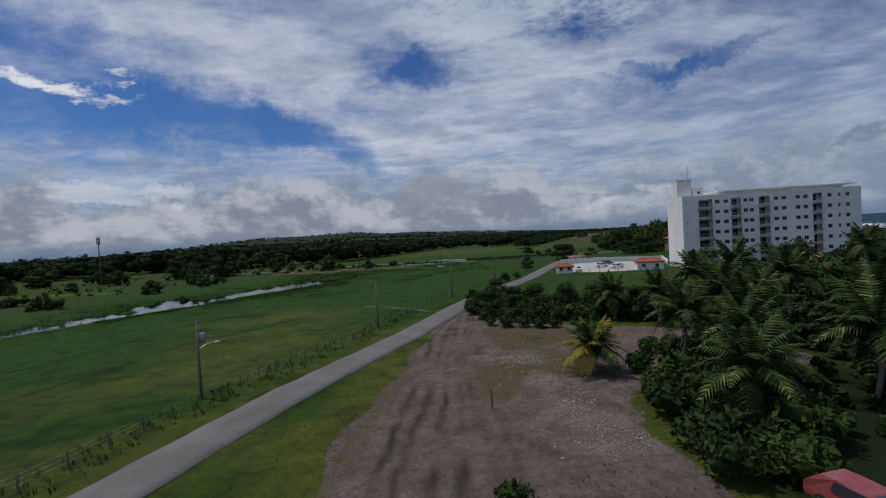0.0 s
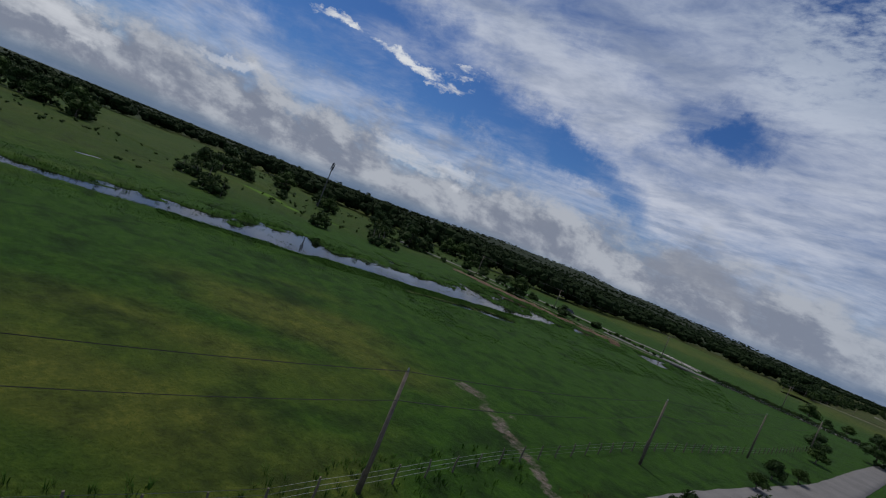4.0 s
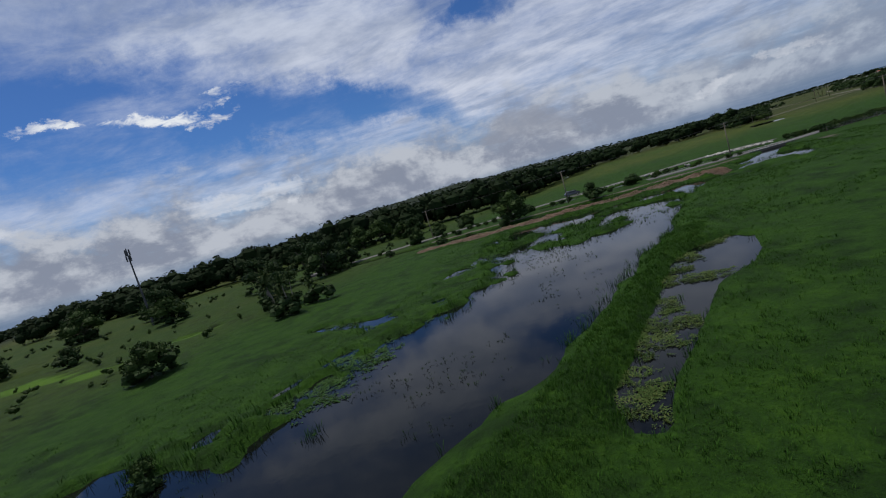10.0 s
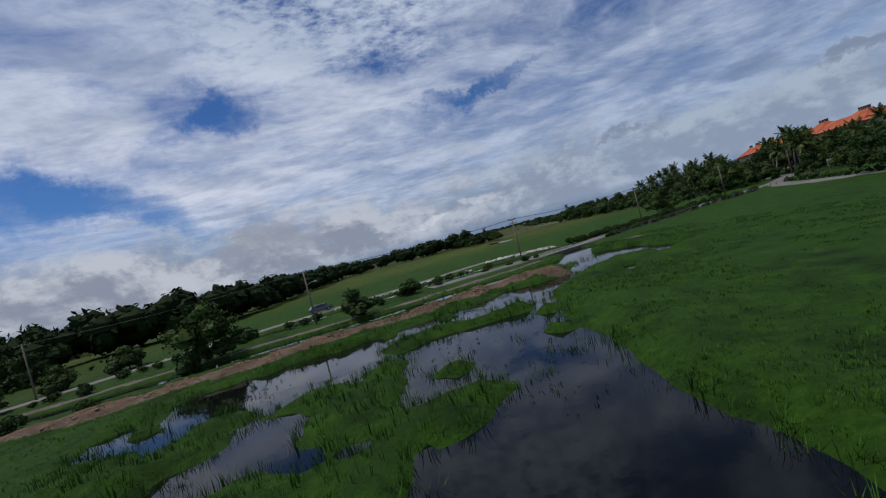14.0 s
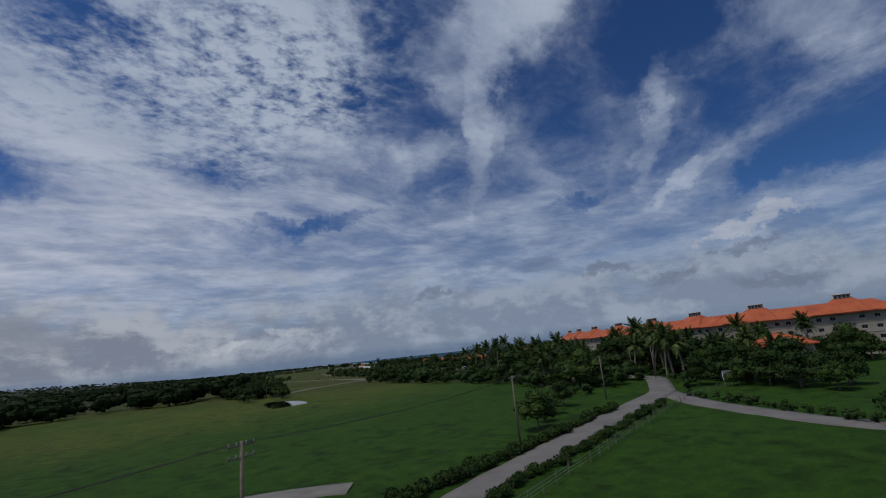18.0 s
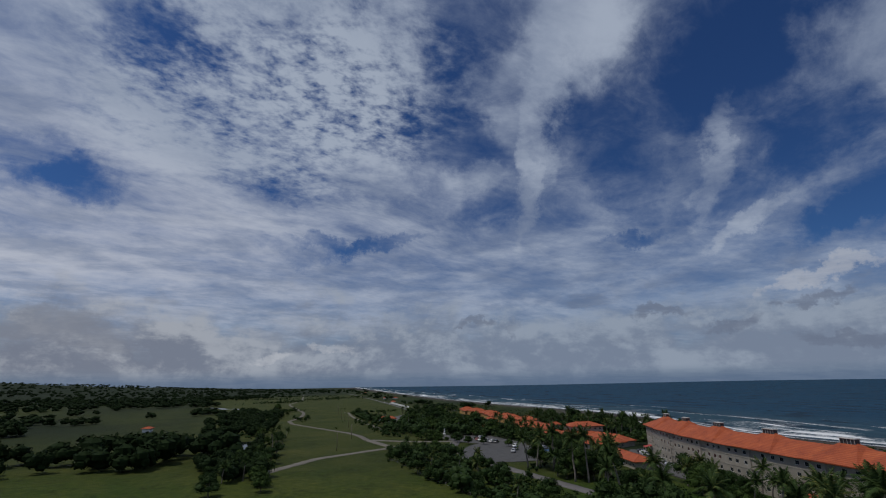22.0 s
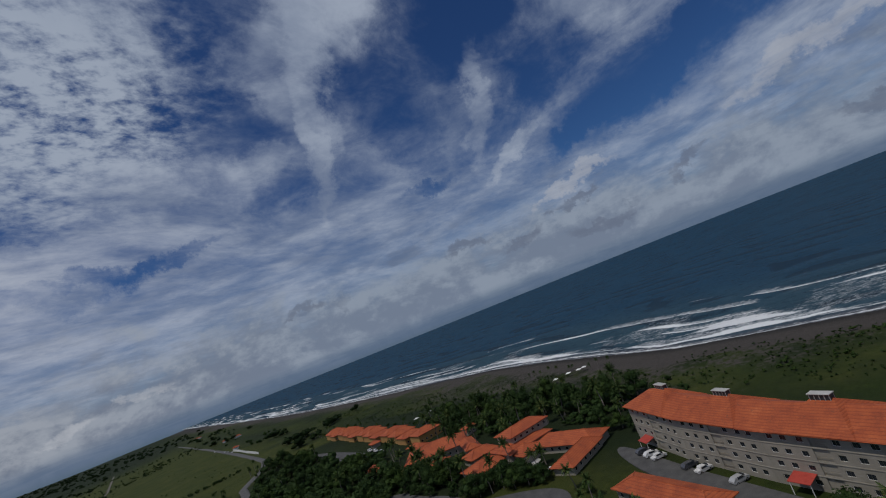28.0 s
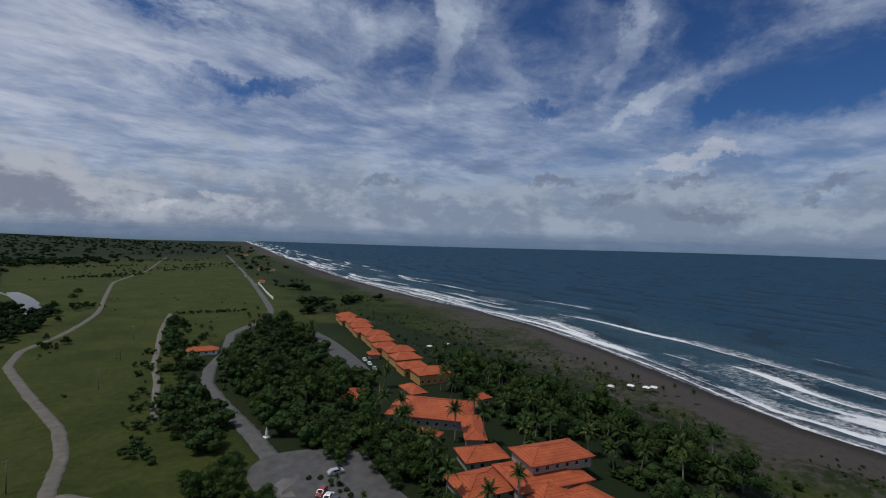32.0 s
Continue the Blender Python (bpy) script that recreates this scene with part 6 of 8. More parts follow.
# the low resort buildings
HOTEL_TREES = [(176, 232), (182, 262), (184, 284), (198, 307), (214, 331), (230, 354), (221, 362), (205, 342), (189, 316), (175, 290), (165, 262)]
low_house(146, 252, 9, 4, 19, 11, 7.0, 2.6, "cream", "cream two-storey guest house with an orange tiled roof", "guest_house", "house", storeys=2)
low_house(182.5, 265, 1, 9, 16, 8, 4.4, 1.9, "cream", "low annex with an orange tiled roof before the hotel")
for args in (
    (291.5, 464, 15, -8, 17, 14, 3.0, 2.6), (306, 473, 10, -7, 15, 11, 3.4, 2.4), (297, 447, 6, 10, 13, 13, 3.6, 2.2),
    (299, 429, 3, 10, 30, 13, 3.2, 2.8), (284, 422.5, 10, -3, 23, 10, 3.0, 2.6), (305, 452, 8, -5, 24, 17, 4.4, 1.6),
    (326, 508, 5, -10, 33, 23, 4.0, 3.6), (321, 486, 10, 8, 22, 8, 3.6, 1.8), (338.5, 529, 4, 9, 14, 8, 3.8, 1.8), (349, 500, 8, -3, 8, 6, 3.8, 1.6),
    (308, 497, 2, -9, 11, 6, 2.8, 1.4), (318.5, 546, 10, 8, 14, 9, 2.8, 1.8), (375, 590, 8, 14, 8, 7, 2.8, 1.6), (247, 390, -19, -25, 32, 10, 3.4, 1.9),
):
    low_house(*args, walls="cream")
low_house(311, 452, 9, -5.5, 22, 13, 3.2, 2.2, "cream", "raised upper pavilion with an orange tiled roof", base_z=5.2)
for k in range(12):
    u = k / 11
    step = (1.8, -1.6, 0.4)[k % 3]
    x, y = 361 + 84 * u + step * 0.88, 539 + 154 * u - step * 0.47
    low_house(x, y, 88, -47, (17.5, 14.5, 16)[k % 3], 13.6, (5.0, 4.2, 4.6)[k % 3], (2.5, 2.0, 2.9)[k % 3], "ochre", "two-storey ochre bungalow in a stepped row with an orange tiled roof", "bungalow", "bungalow", "row of bungalows", over=0.6, storeys=1, gable=(0.0, 0.5, 0.2)[k % 3])
low_house(313, 666, 10, -5, 17, 8, 2.9, 1.9, "white", "open-sided roadside pavilion with an orange roof", "pavilion", "pavilion")
for x, y, s in ((161, 344, 5), (700, 1190, 12), (690, 1215, 10), (1000, 1800, 20), (566, 1010, 9), (222, 772, 9), (230, 780, 8), (126, 726, 7)):
    low_house(x, y, 5, 9, s * 1.3, s, 3.0, 1.5, "white", "small distant white house with a red roof", "cottage", "house")

# paved ground of the resort
flat("forecourt", [(252, 519), (262, 528), (274, 525), (289, 508), (279, 490), (276, 476), (268, 460), (258, 462), (250, 490)], 0.10, MAT["asphalt"], "grey paved turning court among gardens", "pavement", 0.5)
flat("car_park_resort", [(198, 446), (212, 462), (249, 488), (262, 478), (270, 430), (256, 416), (219, 423)], 0.16, MAT["asphalt"], "grey asphalt car park beside gardens", "car park", 0.6)
flat("car_park_hotel", [(290, 408), (284, 410), (262, 396), (243, 378), (226, 357), (230, 352), (247, 369), (266, 388)], 0.10, MAT["asphalt"], "strip of parking along the hotel front", "car park", 0.5)
flat("car_park_row", [(404, 692), (392, 648), (366, 592), (352, 566), (340, 572), (350, 590), (385, 656), (398, 694)], 0.10, MAT["asphalt"], "parking strip beside the bungalow row", "car park", 0.5)
flat("patio", [(296, 444), (290, 448), (285, 443), (289, 437)], 0.10, MAT["concrete"], "small pale paved patio", "patio", 0.4)


# cars
def car_meshes(pickup=False):
    prof = [(-2.2, 0.35), (-2.25, 0.75), (-2.1, 0.95), (-1.25, 1.05), (-0.55, 1.55), (0.75, 1.60), (1.1, 1.5) if pickup else (1.5, 1.55), (1.2, 1.0) if pickup else (2.1, 1.05), (2.2, 0.95), (2.25, 0.55), (2.15, 0.35)]
    s = Shape()
    for sx in (1,):
        n = len(prof)
        L_ = [(x, -0.85 if z < 1.2 else -0.70, z) for x, z in prof]
        R_ = [(x, 0.85 if z < 1.2 else 0.70, z) for x, z in prof]
        s.add(L_ + R_, [tuple(range(n)), tuple(range(2 * n - 1, n - 1, -1))] + [(i, n + i, n + (i + 1) % n, (i + 1) % n) for i in range(n)])
    g = [Shape().add([(-0.95, sy * y0, 1.06), (0.95, sy * y0, 1.06), (0.85, sy * y1, 1.49), (-0.5, sy * y1, 1.49)] + [(-0.95, sy * (y0 - 0.05), 1.06), (0.95, sy * (y0 - 0.05), 1.06), (0.85, sy * (y1 - 0.05), 1.49), (-0.5, sy * (y1 - 0.05), 1.49)], [(0, 1, 2, 3), (7, 6, 5, 4), (0, 4, 5, 1), (1, 5, 6, 2), (2, 6, 7, 3), (3, 7, 4, 0)]) for sy in (-1, 1) for y0, y1 in ((0.86, 0.745),)]
    g.append(Shape().box(-1.25, -0.62, 1.08, -0.62, 0.62, 1.50))
    tyre = Shape().tube([(0, -0.11, 0), (0, 0.11, 0)], [0.33, 0.33], 12)
    rim = Shape().tube([(0, -0.125, 0), (0, 0.125, 0)], [0.19, 0.19], 8)
    lamp = Shape().box(-0.05, -0.16, -0.07, 0.05, 0.16, 0.07, 0.02)
    return s, g, tyre, rim, lamp


CARS = {}


def car(x, y, heading, paint_i, pickup=False, size=1.08):
    key = (paint_i, pickup)
    label = {0: "white", 1: "silver", 2: "dark", 3: "red"}[paint_i] + (" pickup truck" if pickup else " car") + " parked on the pavement"
    z = ground_z(x, y) + 0.20
    m = Matrix.Translation((x, y, z)) @ Matrix.Rotation(radians(heading), 4, "Z")
    if key not in CARS:
        ob = thing("car", label, "car", m, "parked cars")
        s, g, tyre, rim, lamp = car_meshes(pickup)
        b = part("body", s.mesh("body", PAINTS[paint_i]), None, ob)
        for one, nm in zip(g, ("side_window", "side_window", "windscreen")):
            part(nm, one.mesh(nm, MAT["glass"]), None, ob)
        tm, rm, lm = tyre.mesh("wheel", MAT["tyre"]), rim.mesh("rim", MAT["metal"]), lamp.mesh("headlight", MAT["lamp_glass"])
        for wx in (-1.35, 1.35):
            for wy in (-0.80, 0.80):
                w = part("wheel", tm, None, ob, at=Matrix.Translation((wx, wy, 0.33)))
                part("rim", rm, None, w)
        for wy in (-0.6, 0.6):
            part("headlight", lm, None, ob, at=Matrix.Translation((-2.22, wy, 0.78)))
        CARS[key] = ob
    else:
        ob = copy_thing(CARS[key], m)
    ob.scale = (size, size, size)
    return ob


for c in ((66.6, 169, 10, 0, True), (69.5, 162, 12, 0, False), (55, 160, 70, 0, False), (73, 180, 0, 2, True), (279, 399.5, 125, 2, False), (276, 396.8, 125, 0, False), (273.2, 394.4, 125, 0, True), (264, 385.5, 130, 2, False), (260.5, 382, 128, 0, True), (252, 374, 130, 1, False),
          (272, 502.2, 160, 1, False), (261.6, 493.2, 28, 0, True), (261, 490, 28, 2, False), (260.4, 486.6, 28, 1, False), (260.3, 483, 28, 0, False), (262.3, 496.6, 28, 3, False), (260.5, 479.6, 28, 2, False), (254.8, 460, 20, 0, False), (259.6, 444, 160, 1, True), (279, 434, 120, 0, True), (246, 452, 30, 2, False), (238, 447, 30, 1, False),
          (362, 580, 60, 0, False), (357, 571, 60, 1, False), (366, 588, 60, 0, False), (20.6, 20.8, 100, 3, False)):
    car(*c)
# ---- resort gardens, belt of trees, beach scrub ----
BIG = {"tree": (1.0, 1.5), "palm": (0.95, 1.35), "bush": (1.2, 2.0)}
PAVED = [[(252, 519), (262, 528), (274, 525), (289, 508), (279, 490), (276, 476), (268, 460), (258, 462), (250, 490)], [(198, 446), (212, 462), (249, 488), (262, 478), (270, 430), (256, 416), (219, 423)], [(290, 408), (284, 410), (262, 396), (243, 378), (226, 357), (230, 352), (247, 369), (266, 388)], [(404, 692), (392, 648), (366, 592), (352, 566), (340, 572), (350, 590), (385, 656), (398, 694)], [(296, 444), (290, 448), (285, 443), (289, 437)]]
solid = BUILT + PAVED
roads = (ROAD, ROAD_EAST, GRAVEL_ROAD, RESORT_ROAD, CROSS_ROAD, TRACK)
fill(BELT, 46, ["tree", "tree", "tree", "bush", "palm"], {"tree": (0.6, 1.0), "palm": (0.75, 1.05), "bush": (1.1, 1.7)}, roads, 4.0, 4.0, solid)
fill([(150, 286), (176, 318), (185, 345), (215, 372), (234, 400), (226, 416), (202, 420), (190, 370), (180, 330)], 34, ["tree", "palm", "palm"], {"tree": (0.9, 1.3), "palm": (1.1, 1.6), "bush": (1, 1)}, roads, 4.5, 4.0, solid)
fill([(108, 262), (120, 250), (170, 232), (184, 236), (183, 262), (186, 284), (198, 304), (176, 300), (150, 278), (130, 270)], 44, ["tree", "palm", "tree"], {"tree": (0.8, 1.25), "palm": (1.0, 1.5), "bush": (1, 1)}, roads, 6, 4.0, solid)
fill(HOTEL_TREES, 52, ["tree", "palm", "tree"], {"tree": (0.75, 1.1), "palm": (0.95, 1.35), "bush": (1, 1)}, roads, 4.0, 3.4, solid)
for x, y, s in ((117, 251, 0.95), (123, 255, 1.0), (128, 261, 0.95), (134, 266.5, 0.9), (112, 245, 0.9), (107, 239, 0.8), (121, 246, 1.05), (127, 252, 1.05), (133, 258, 1.0), (114, 238, 0.9), (118, 257, 0.7)):
    plant("tree", x, y, s)
fill([(276, 526), (292, 508), (312, 522), (318, 536), (340, 560), (380, 650), (398, 700), (404, 724), (384, 722), (356, 700), (328, 655), (306, 632), (290, 604), (283, 570)], 44, ["tree", "tree", "tree", "tree", "palm"], BIG, roads, 5.5, 4.2, solid)
fill([(284, 470), (296, 480), (306, 492), (308, 515), (294, 508), (282, 488)], 24, ["tree", "tree", "palm"], {"tree": (0.7, 1.05), "palm": (0.9, 1.2), "bush": (1, 1)}, (), 1, 3.2, solid)
fill([(268, 458), (286, 476), (282, 455), (290, 438), (268, 430)], 20, ["tree", "palm", "tree"], {"tree": (0.65, 0.95), "palm": (0.8, 1.1), "bush": (1, 1.4)}, (), 1, 3.2, solid)
fill([(316, 420), (330, 470), (345, 490), (356, 520), (380, 552), (396, 558), (396, 520), (380, 470), (360, 430), (340, 400), (318, 402)], 74, ["tree", "palm", "palm", "bush"], BIG, (), 1, 4.2, solid)
fill([(290, 395), (300, 384), (318, 398), (318, 428), (306, 420), (299, 408)], 10, ["tree", "palm"], {"tree": (0.6, 0.8), "palm": (0.8, 1.1), "bush": (1, 1)}, (), 1, 4, solid)
fill([(345, 785), (350, 765), (308, 668), (283, 612), (277, 622), (300, 684)], 14, ["tree", "bush", "tree"], {"tree": (0.6, 1.0), "palm": (0.7, 0.9), "bush": (1.2, 1.8)}, roads, 3.5, 3.0, solid)
fill([(238, 528), (250, 536), (259, 530), (259, 519), (251, 512), (244, 514), (237, 521)], 12, ["tree", "tree", "bush"], {"tree": (0.6, 0.8), "palm": (0.7, 0.9), "bush": (1.2, 1.8)}, roads, 3.2, 2.6, solid)
fill([(284, 632), (288, 612), (277, 572), (268, 546), (260, 538), (248, 552), (256, 582), (268, 606)], 20, ["tree", "bush", "tree"], {"tree": (0.5, 0.85), "palm": (0.7, 0.9), "bush": (1, 1.6)}, roads, 4.0, 3.4, solid)
fill([(222, 424), (238, 410), (262, 412), (268, 428), (258, 414), (240, 416)], 6, ["tree", "palm"], {"tree": (0.45, 0.6), "palm": (0.6, 0.9), "bush": (1, 1)}, (), 1, 3.5, solid)
fill([(236, 512), (250, 497), (256, 516), (246, 526)], 6, ["tree", "bush"], {"tree": (0.5, 0.7), "palm": (1, 1), "bush": (1, 1.5)}, roads, 3.2, 3.0, solid)
fill([(340, 380), (392, 440), (420, 500), (450, 560), (470, 600), (440, 600), (405, 540), (372, 470), (325, 390)], 46, ["bush", "palm", "bush"], {"tree": (0.4, 0.5), "palm": (0.5, 0.75), "bush": (0.7, 1.6)}, (), 1, 5, solid)
fill([(398, 560), (430, 600), (470, 690), (500, 780), (470, 780), (452, 720), (415, 640), (388, 590)], 36, ["bush", "palm"], {"tree": (0.4, 0.5), "palm": (0.5, 0.7), "bush": (0.7, 1.5)}, (), 1, 5, solid)
fill([(305, 672), (330, 690), (352, 722), (345, 728), (318, 700)], 8, ["palm", "tree"], {"tree": (0.5, 0.7), "palm": (0.6, 0.8), "bush": (1, 1)}, roads, 4, 4, solid)
for x, y, s in ((277.5, 484, 0.5), (281, 494, 0.55), (285.5, 502, 0.6), (269.5, 463, 0.55), (273.5, 471, 0.5), (254, 464, 0.5), (250.5, 480, 0.55), (250.5, 505, 0.6), (247, 498, 0.7), (246, 488, 0.6)):
    plant("tree", x, y, s)
for x, y, s in ((316, 478.5, 1.25), (313, 488, 1.2), (334, 493.5, 1.3), (344, 512, 1.25), (352.5, 524, 1.2), (304, 505, 1.1), (312, 513, 1.15), (300, 499, 1.1), (290, 452, 1.0), (318, 462, 1.2), (326, 468, 1.2), (286, 436, 1.0), (357, 512, 1.25), (330, 541, 1.15), (340, 548, 1.2)):
    plant("palm", x, y, s)
for x, y, s in ((438, 487, 0.5), (431, 473.5, 0.55), (428, 467, 0.5), (427, 458.5, 0.55), (426, 455, 0.5), (405, 468.5, 0.5), (399.5, 459, 0.45), (416, 437, 0.5), (410, 428.6, 0.55), (413, 441, 0.5), (434, 481, 0.5), (442, 492, 0.45)):
    plant("palm", x, y, s, "small beach palm on dark sand")
for x, y, s in ((374, 716, 0.7), (366, 704, 0.7), (382, 735, 0.75), (402, 755, 0.8), (396, 742, 0.75), (388, 742, 0.8)):
    plant("palm", x, y, s)
for x, y, s in ((270, 745, 0.7), (266, 768, 0.45), (312, 880, 0.8), (322, 893, 0.7), (295, 862, 0.7), (302, 905, 0.8), (288, 835, 0.6), (258, 800, 0.9), (270, 815, 0.8), (330, 960, 0.8), (345, 1000, 0.9), (250, 770, 0.6), (240, 800, 0.9)):
    plant("tree", x, y, s)
fill([(100, 470), (124, 470), (140, 500), (166, 560), (185, 600), (178, 640), (148, 560), (122, 515)], 26, ["tree", "palm"], {"tree": (0.5, 0.9), "palm": (0.7, 0.95), "bush": (1, 1)}, roads, 4, 5, [POND])
for x, y, s in ((110, 449, 0.8), (113, 457, 0.85), (116, 467, 0.9), (119, 476, 0.9), (123, 486, 0.9), (95, 454, 0.7), (98, 466, 0.8), (102, 480, 0.8)):
    plant("tree", x, y, s)
fill([(176, 470), (196, 500), (212, 498), (206, 486)], 6, ["bush"], BIG, roads, 3.5, 3, solid)

# ---- far woods: thousands of small crowns, nobody could count them ----
wood_rng = np.random.default_rng(5)


def wood_spots(n):
    x, y = wood_rng.uniform(-2600, 1500, n), wood_rng.uniform(-300, 4200, n)
    # denser nearby: pull a share of the spots towards the middle of the plan
    k = n // 2
    x[:k], y[:k] = wood_rng.uniform(-1000, 560, k), wood_rng.uniform(120, 1700, k)
    gap = -shore_gap(x, y)
    patch = fbm(x, y, 0.008, 3, 15) + 0.5 * fbm(x, y, 0.03, 2, 19)
    north = (y > 400 + 0.10 * np.abs(x)) & (x < 110 + 0.27 * (y - 430))
    west = (x < -150) & (y > 60)
    east_strip = (gap > 60) & (gap < 260) & (y > 740)
    beyond = (y > 1500) & (gap > 120)
    dense = np.where(north, 0.14, np.where(beyond, 0.16, np.where(west, -0.14, np.where(east_strip, -0.02, -9.0))))
    dense = np.where(west & (x < -420), -0.03, dense)
    dense = np.where(north & (x > -60) & (y < 1150), -0.07, dense)
    ok = (patch + dense > 0.0) & (gap > 45)
    ok &= ~((x > -420) & (x < 30) & (y < 345) & (patch < 0.22))
    for ln in (TRACK, RESORT_ROAD):
        ok &= to_line(x, y, ln)[0] > 14
    field = in_poly(x, y, [(231, 560), (233, 720), (345, 930), (520, 1290), (760, 1770), (1000, 1900), (640, 1230), (440, 800), (350, 715), (270, 600)])
    ok &= field < -8
    ok &= in_poly(x, y, POND) < -6
    meadow = in_poly(x, y, [(-120, 285), (20, 290), (110, 290), (160, 420), (130, 490), (100, 515), (56, 540), (12, 520), (-40, 400), (-110, 345)])
    ok &= meadow < -2
    return x[ok], y[ok]


def crown_template(seed, leaves, lumps, leaf, seg=6):
    """A small crown of quads: rough lumps under a skin of leaf clusters; about 1 high and 1 wide."""
    g = np.random.default_rng(seed)
    quads = []
    for i in range(lumps):
        a = g.uniform(0, math.tau)
        d = g.uniform(0.15, 0.38) if i else 0.0
        c = np.array([math.cos(a) * d, math.sin(a) * d, g.uniform(0.30, 0.62) if i else 0.68])
        r = g.uniform(0.17, 0.27)
        ring = [[c + r * np.array([math.sin(th) * math.cos(p) , math.sin(th) * math.sin(p), 0.9 * math.cos(th)]) * g.uniform(0.8, 1.15) for p in np.arange(seg) * math.tau / seg] for th in (0.25, 1.1, 1.9, 2.8)]
        quads += [[ring[j][k], ring[j + 1][k], ring[j + 1][(k + 1) % seg], ring[j][(k + 1) % seg]] for j in range(3) for k in range(seg)]
        for _ in range(leaves // lumps):
            n = g.normal(size=3) + np.array([0, 0, 0.25])
            n /= np.linalg.norm(n)
            p = c + n * r * g.uniform(0.85, 1.2)
            t = np.cross(n + 0.6 * g.normal(size=3), g.normal(size=3))
            t /= np.linalg.norm(t)
            b = np.cross(n, t)
            s = leaf * g.uniform(0.6, 1.3)
            quads.append([p - t * s, p + b * s * 0.6 + n * s * 0.2, p + t * s, p - b * s * 0.6 + n * s * 0.2])
    return np.array(quads)


def far_woods(name, x, y, label, templates, h_lo, h_hi, wide=(0.9, 1.4), material="leaf", category="woods", base=-0.05):
    """Many plants in one mesh, each a turned and stretched template."""
    n = len(x)
    h, w, a = wood_rng.uniform(h_lo, h_hi, n), wood_rng.uniform(*wide, n), wood_rng.uniform(0, math.tau, n)
    which = wood_rng.integers(0, len(templates), n)
    z = land(x, y)
    out = []
    for i, tpl in enumerate(templates):
        m = which == i
        c, s = np.cos(a[m])[:, None, None], np.sin(a[m])[:, None, None]
        hh, ww = h[m][:, None, None], (h[m] * w[m])[:, None, None]
        px, py, pz = tpl[None, ..., 0], tpl[None, ..., 1], tpl[None, ..., 2]
        out.append(np.stack([x[m][:, None, None] + ww * (px * c - py * s), y[m][:, None, None] + ww * (px * s + py * c), z[m][:, None, None] + hh * (pz + base)], -1).reshape(-1, 3))
    verts = np.concatenate(out)
    faces = np.arange(len(verts)).reshape(-1, 4)
    me = bpy.data.meshes.new(name)
    me.vertices.add(len(verts))
    me.vertices.foreach_set("co", verts.astype(np.float32).ravel())
    me.loops.add(faces.size)
    me.loops.foreach_set("vertex_index", faces.astype(np.int32).ravel())
    me.polygons.add(len(faces))
    me.polygons.foreach_set("loop_start", np.arange(0, faces.size, 4, dtype=np.int32))
    me.update(calc_edges=True)
    me.materials.append(MAT[material])
    return tagged(part(name, me), label, category, kind="stuff")


NEAR_T = [crown_template(k, 190, 7, 0.075) for k in range(5)]
FAR_T = [crown_template(40 + k, 36, 4, 0.14, 5) for k in range(4)]
LOW_T = [crown_template(80 + k, 60, 3, 0.12, 5) for k in range(4)]
wx, wy = wood_spots(30000)
dist = np.hypot(wx - 60, wy - 250)
close = dist < 560
edge_x, edge_y = [], []
for (ax, ay), (bx, by) in zip([(-330, 330), (-240, 345), (-160, 345), (-70, 352), (-45, 372), (12, 529), (56, 545)], [(-240, 345), (-160, 345), (-70, 352), (-45, 372), (12, 529), (56, 545), (140, 512)]):
    k = int(math.hypot(bx - ax, by - ay) / (3.2 if ax < -60 else 5.5))
    edge_x += [ax + (bx - ax) * i / k + wood_rng.normal(0, 4) for i in range(k)]
    edge_y += [ay + (by - ay) * i / k + abs(wood_rng.normal(0, 9 if ax < -60 else 26)) for i in range(k)]
line_x, line_y = np.array(edge_x), np.array(edge_y)
tall = line_x < -55
far_woods("tree_line", line_x[tall], line_y[tall], "tall dark trees at the edge of the marsh", NEAR_T, 12.0, 19.5, (0.8, 1.2), "wood_leaf")
nx, ny = np.concatenate([line_x[~tall], wx[close][:1150]]), np.concatenate([line_y[~tall], wy[close][:1150]])
far_woods("woods", nx, ny, "dense dark green woodland beyond the fields", NEAR_T, 8.5, 16.5, (0.9, 1.4), "wood_leaf")
half = wx.size // 2
fx_, fy_ = wx[~close], wy[~close]
pick = np.concatenate([np.arange(0, 1700), np.arange(fx_.size - 3000, fx_.size)])
far_woods("far_woods", fx_[pick], fy_[pick], "dark wooded ridge on the horizon", FAR_T, 6.0, 11.0, (1.3, 2.2), "wood_leaf")


def scatter(n, poly, gap_from=(), seed=1, patch=None):
    g = np.random.default_rng(seed)
    x = g.uniform(min(p[0] for p in poly), max(p[0] for p in poly), n)
    y = g.uniform(min(p[1] for p in poly), max(p[1] for p in poly), n)
    ok = in_poly(x, y, poly) > 0
    for ln in roads:
        ok &= to_line(x, y, ln)[0] > 3.4
    for q in gap_from:
        ok &= in_poly(x, y, q) < -1.0
    if patch is not None:
        ok &= fbm(x, y, 0.05, 3, seed + 5) > patch
    return x[ok], y[ok]


def joined(*spots):
    return np.concatenate([s[0] for s in spots]), np.concatenate([s[1] for s in spots])


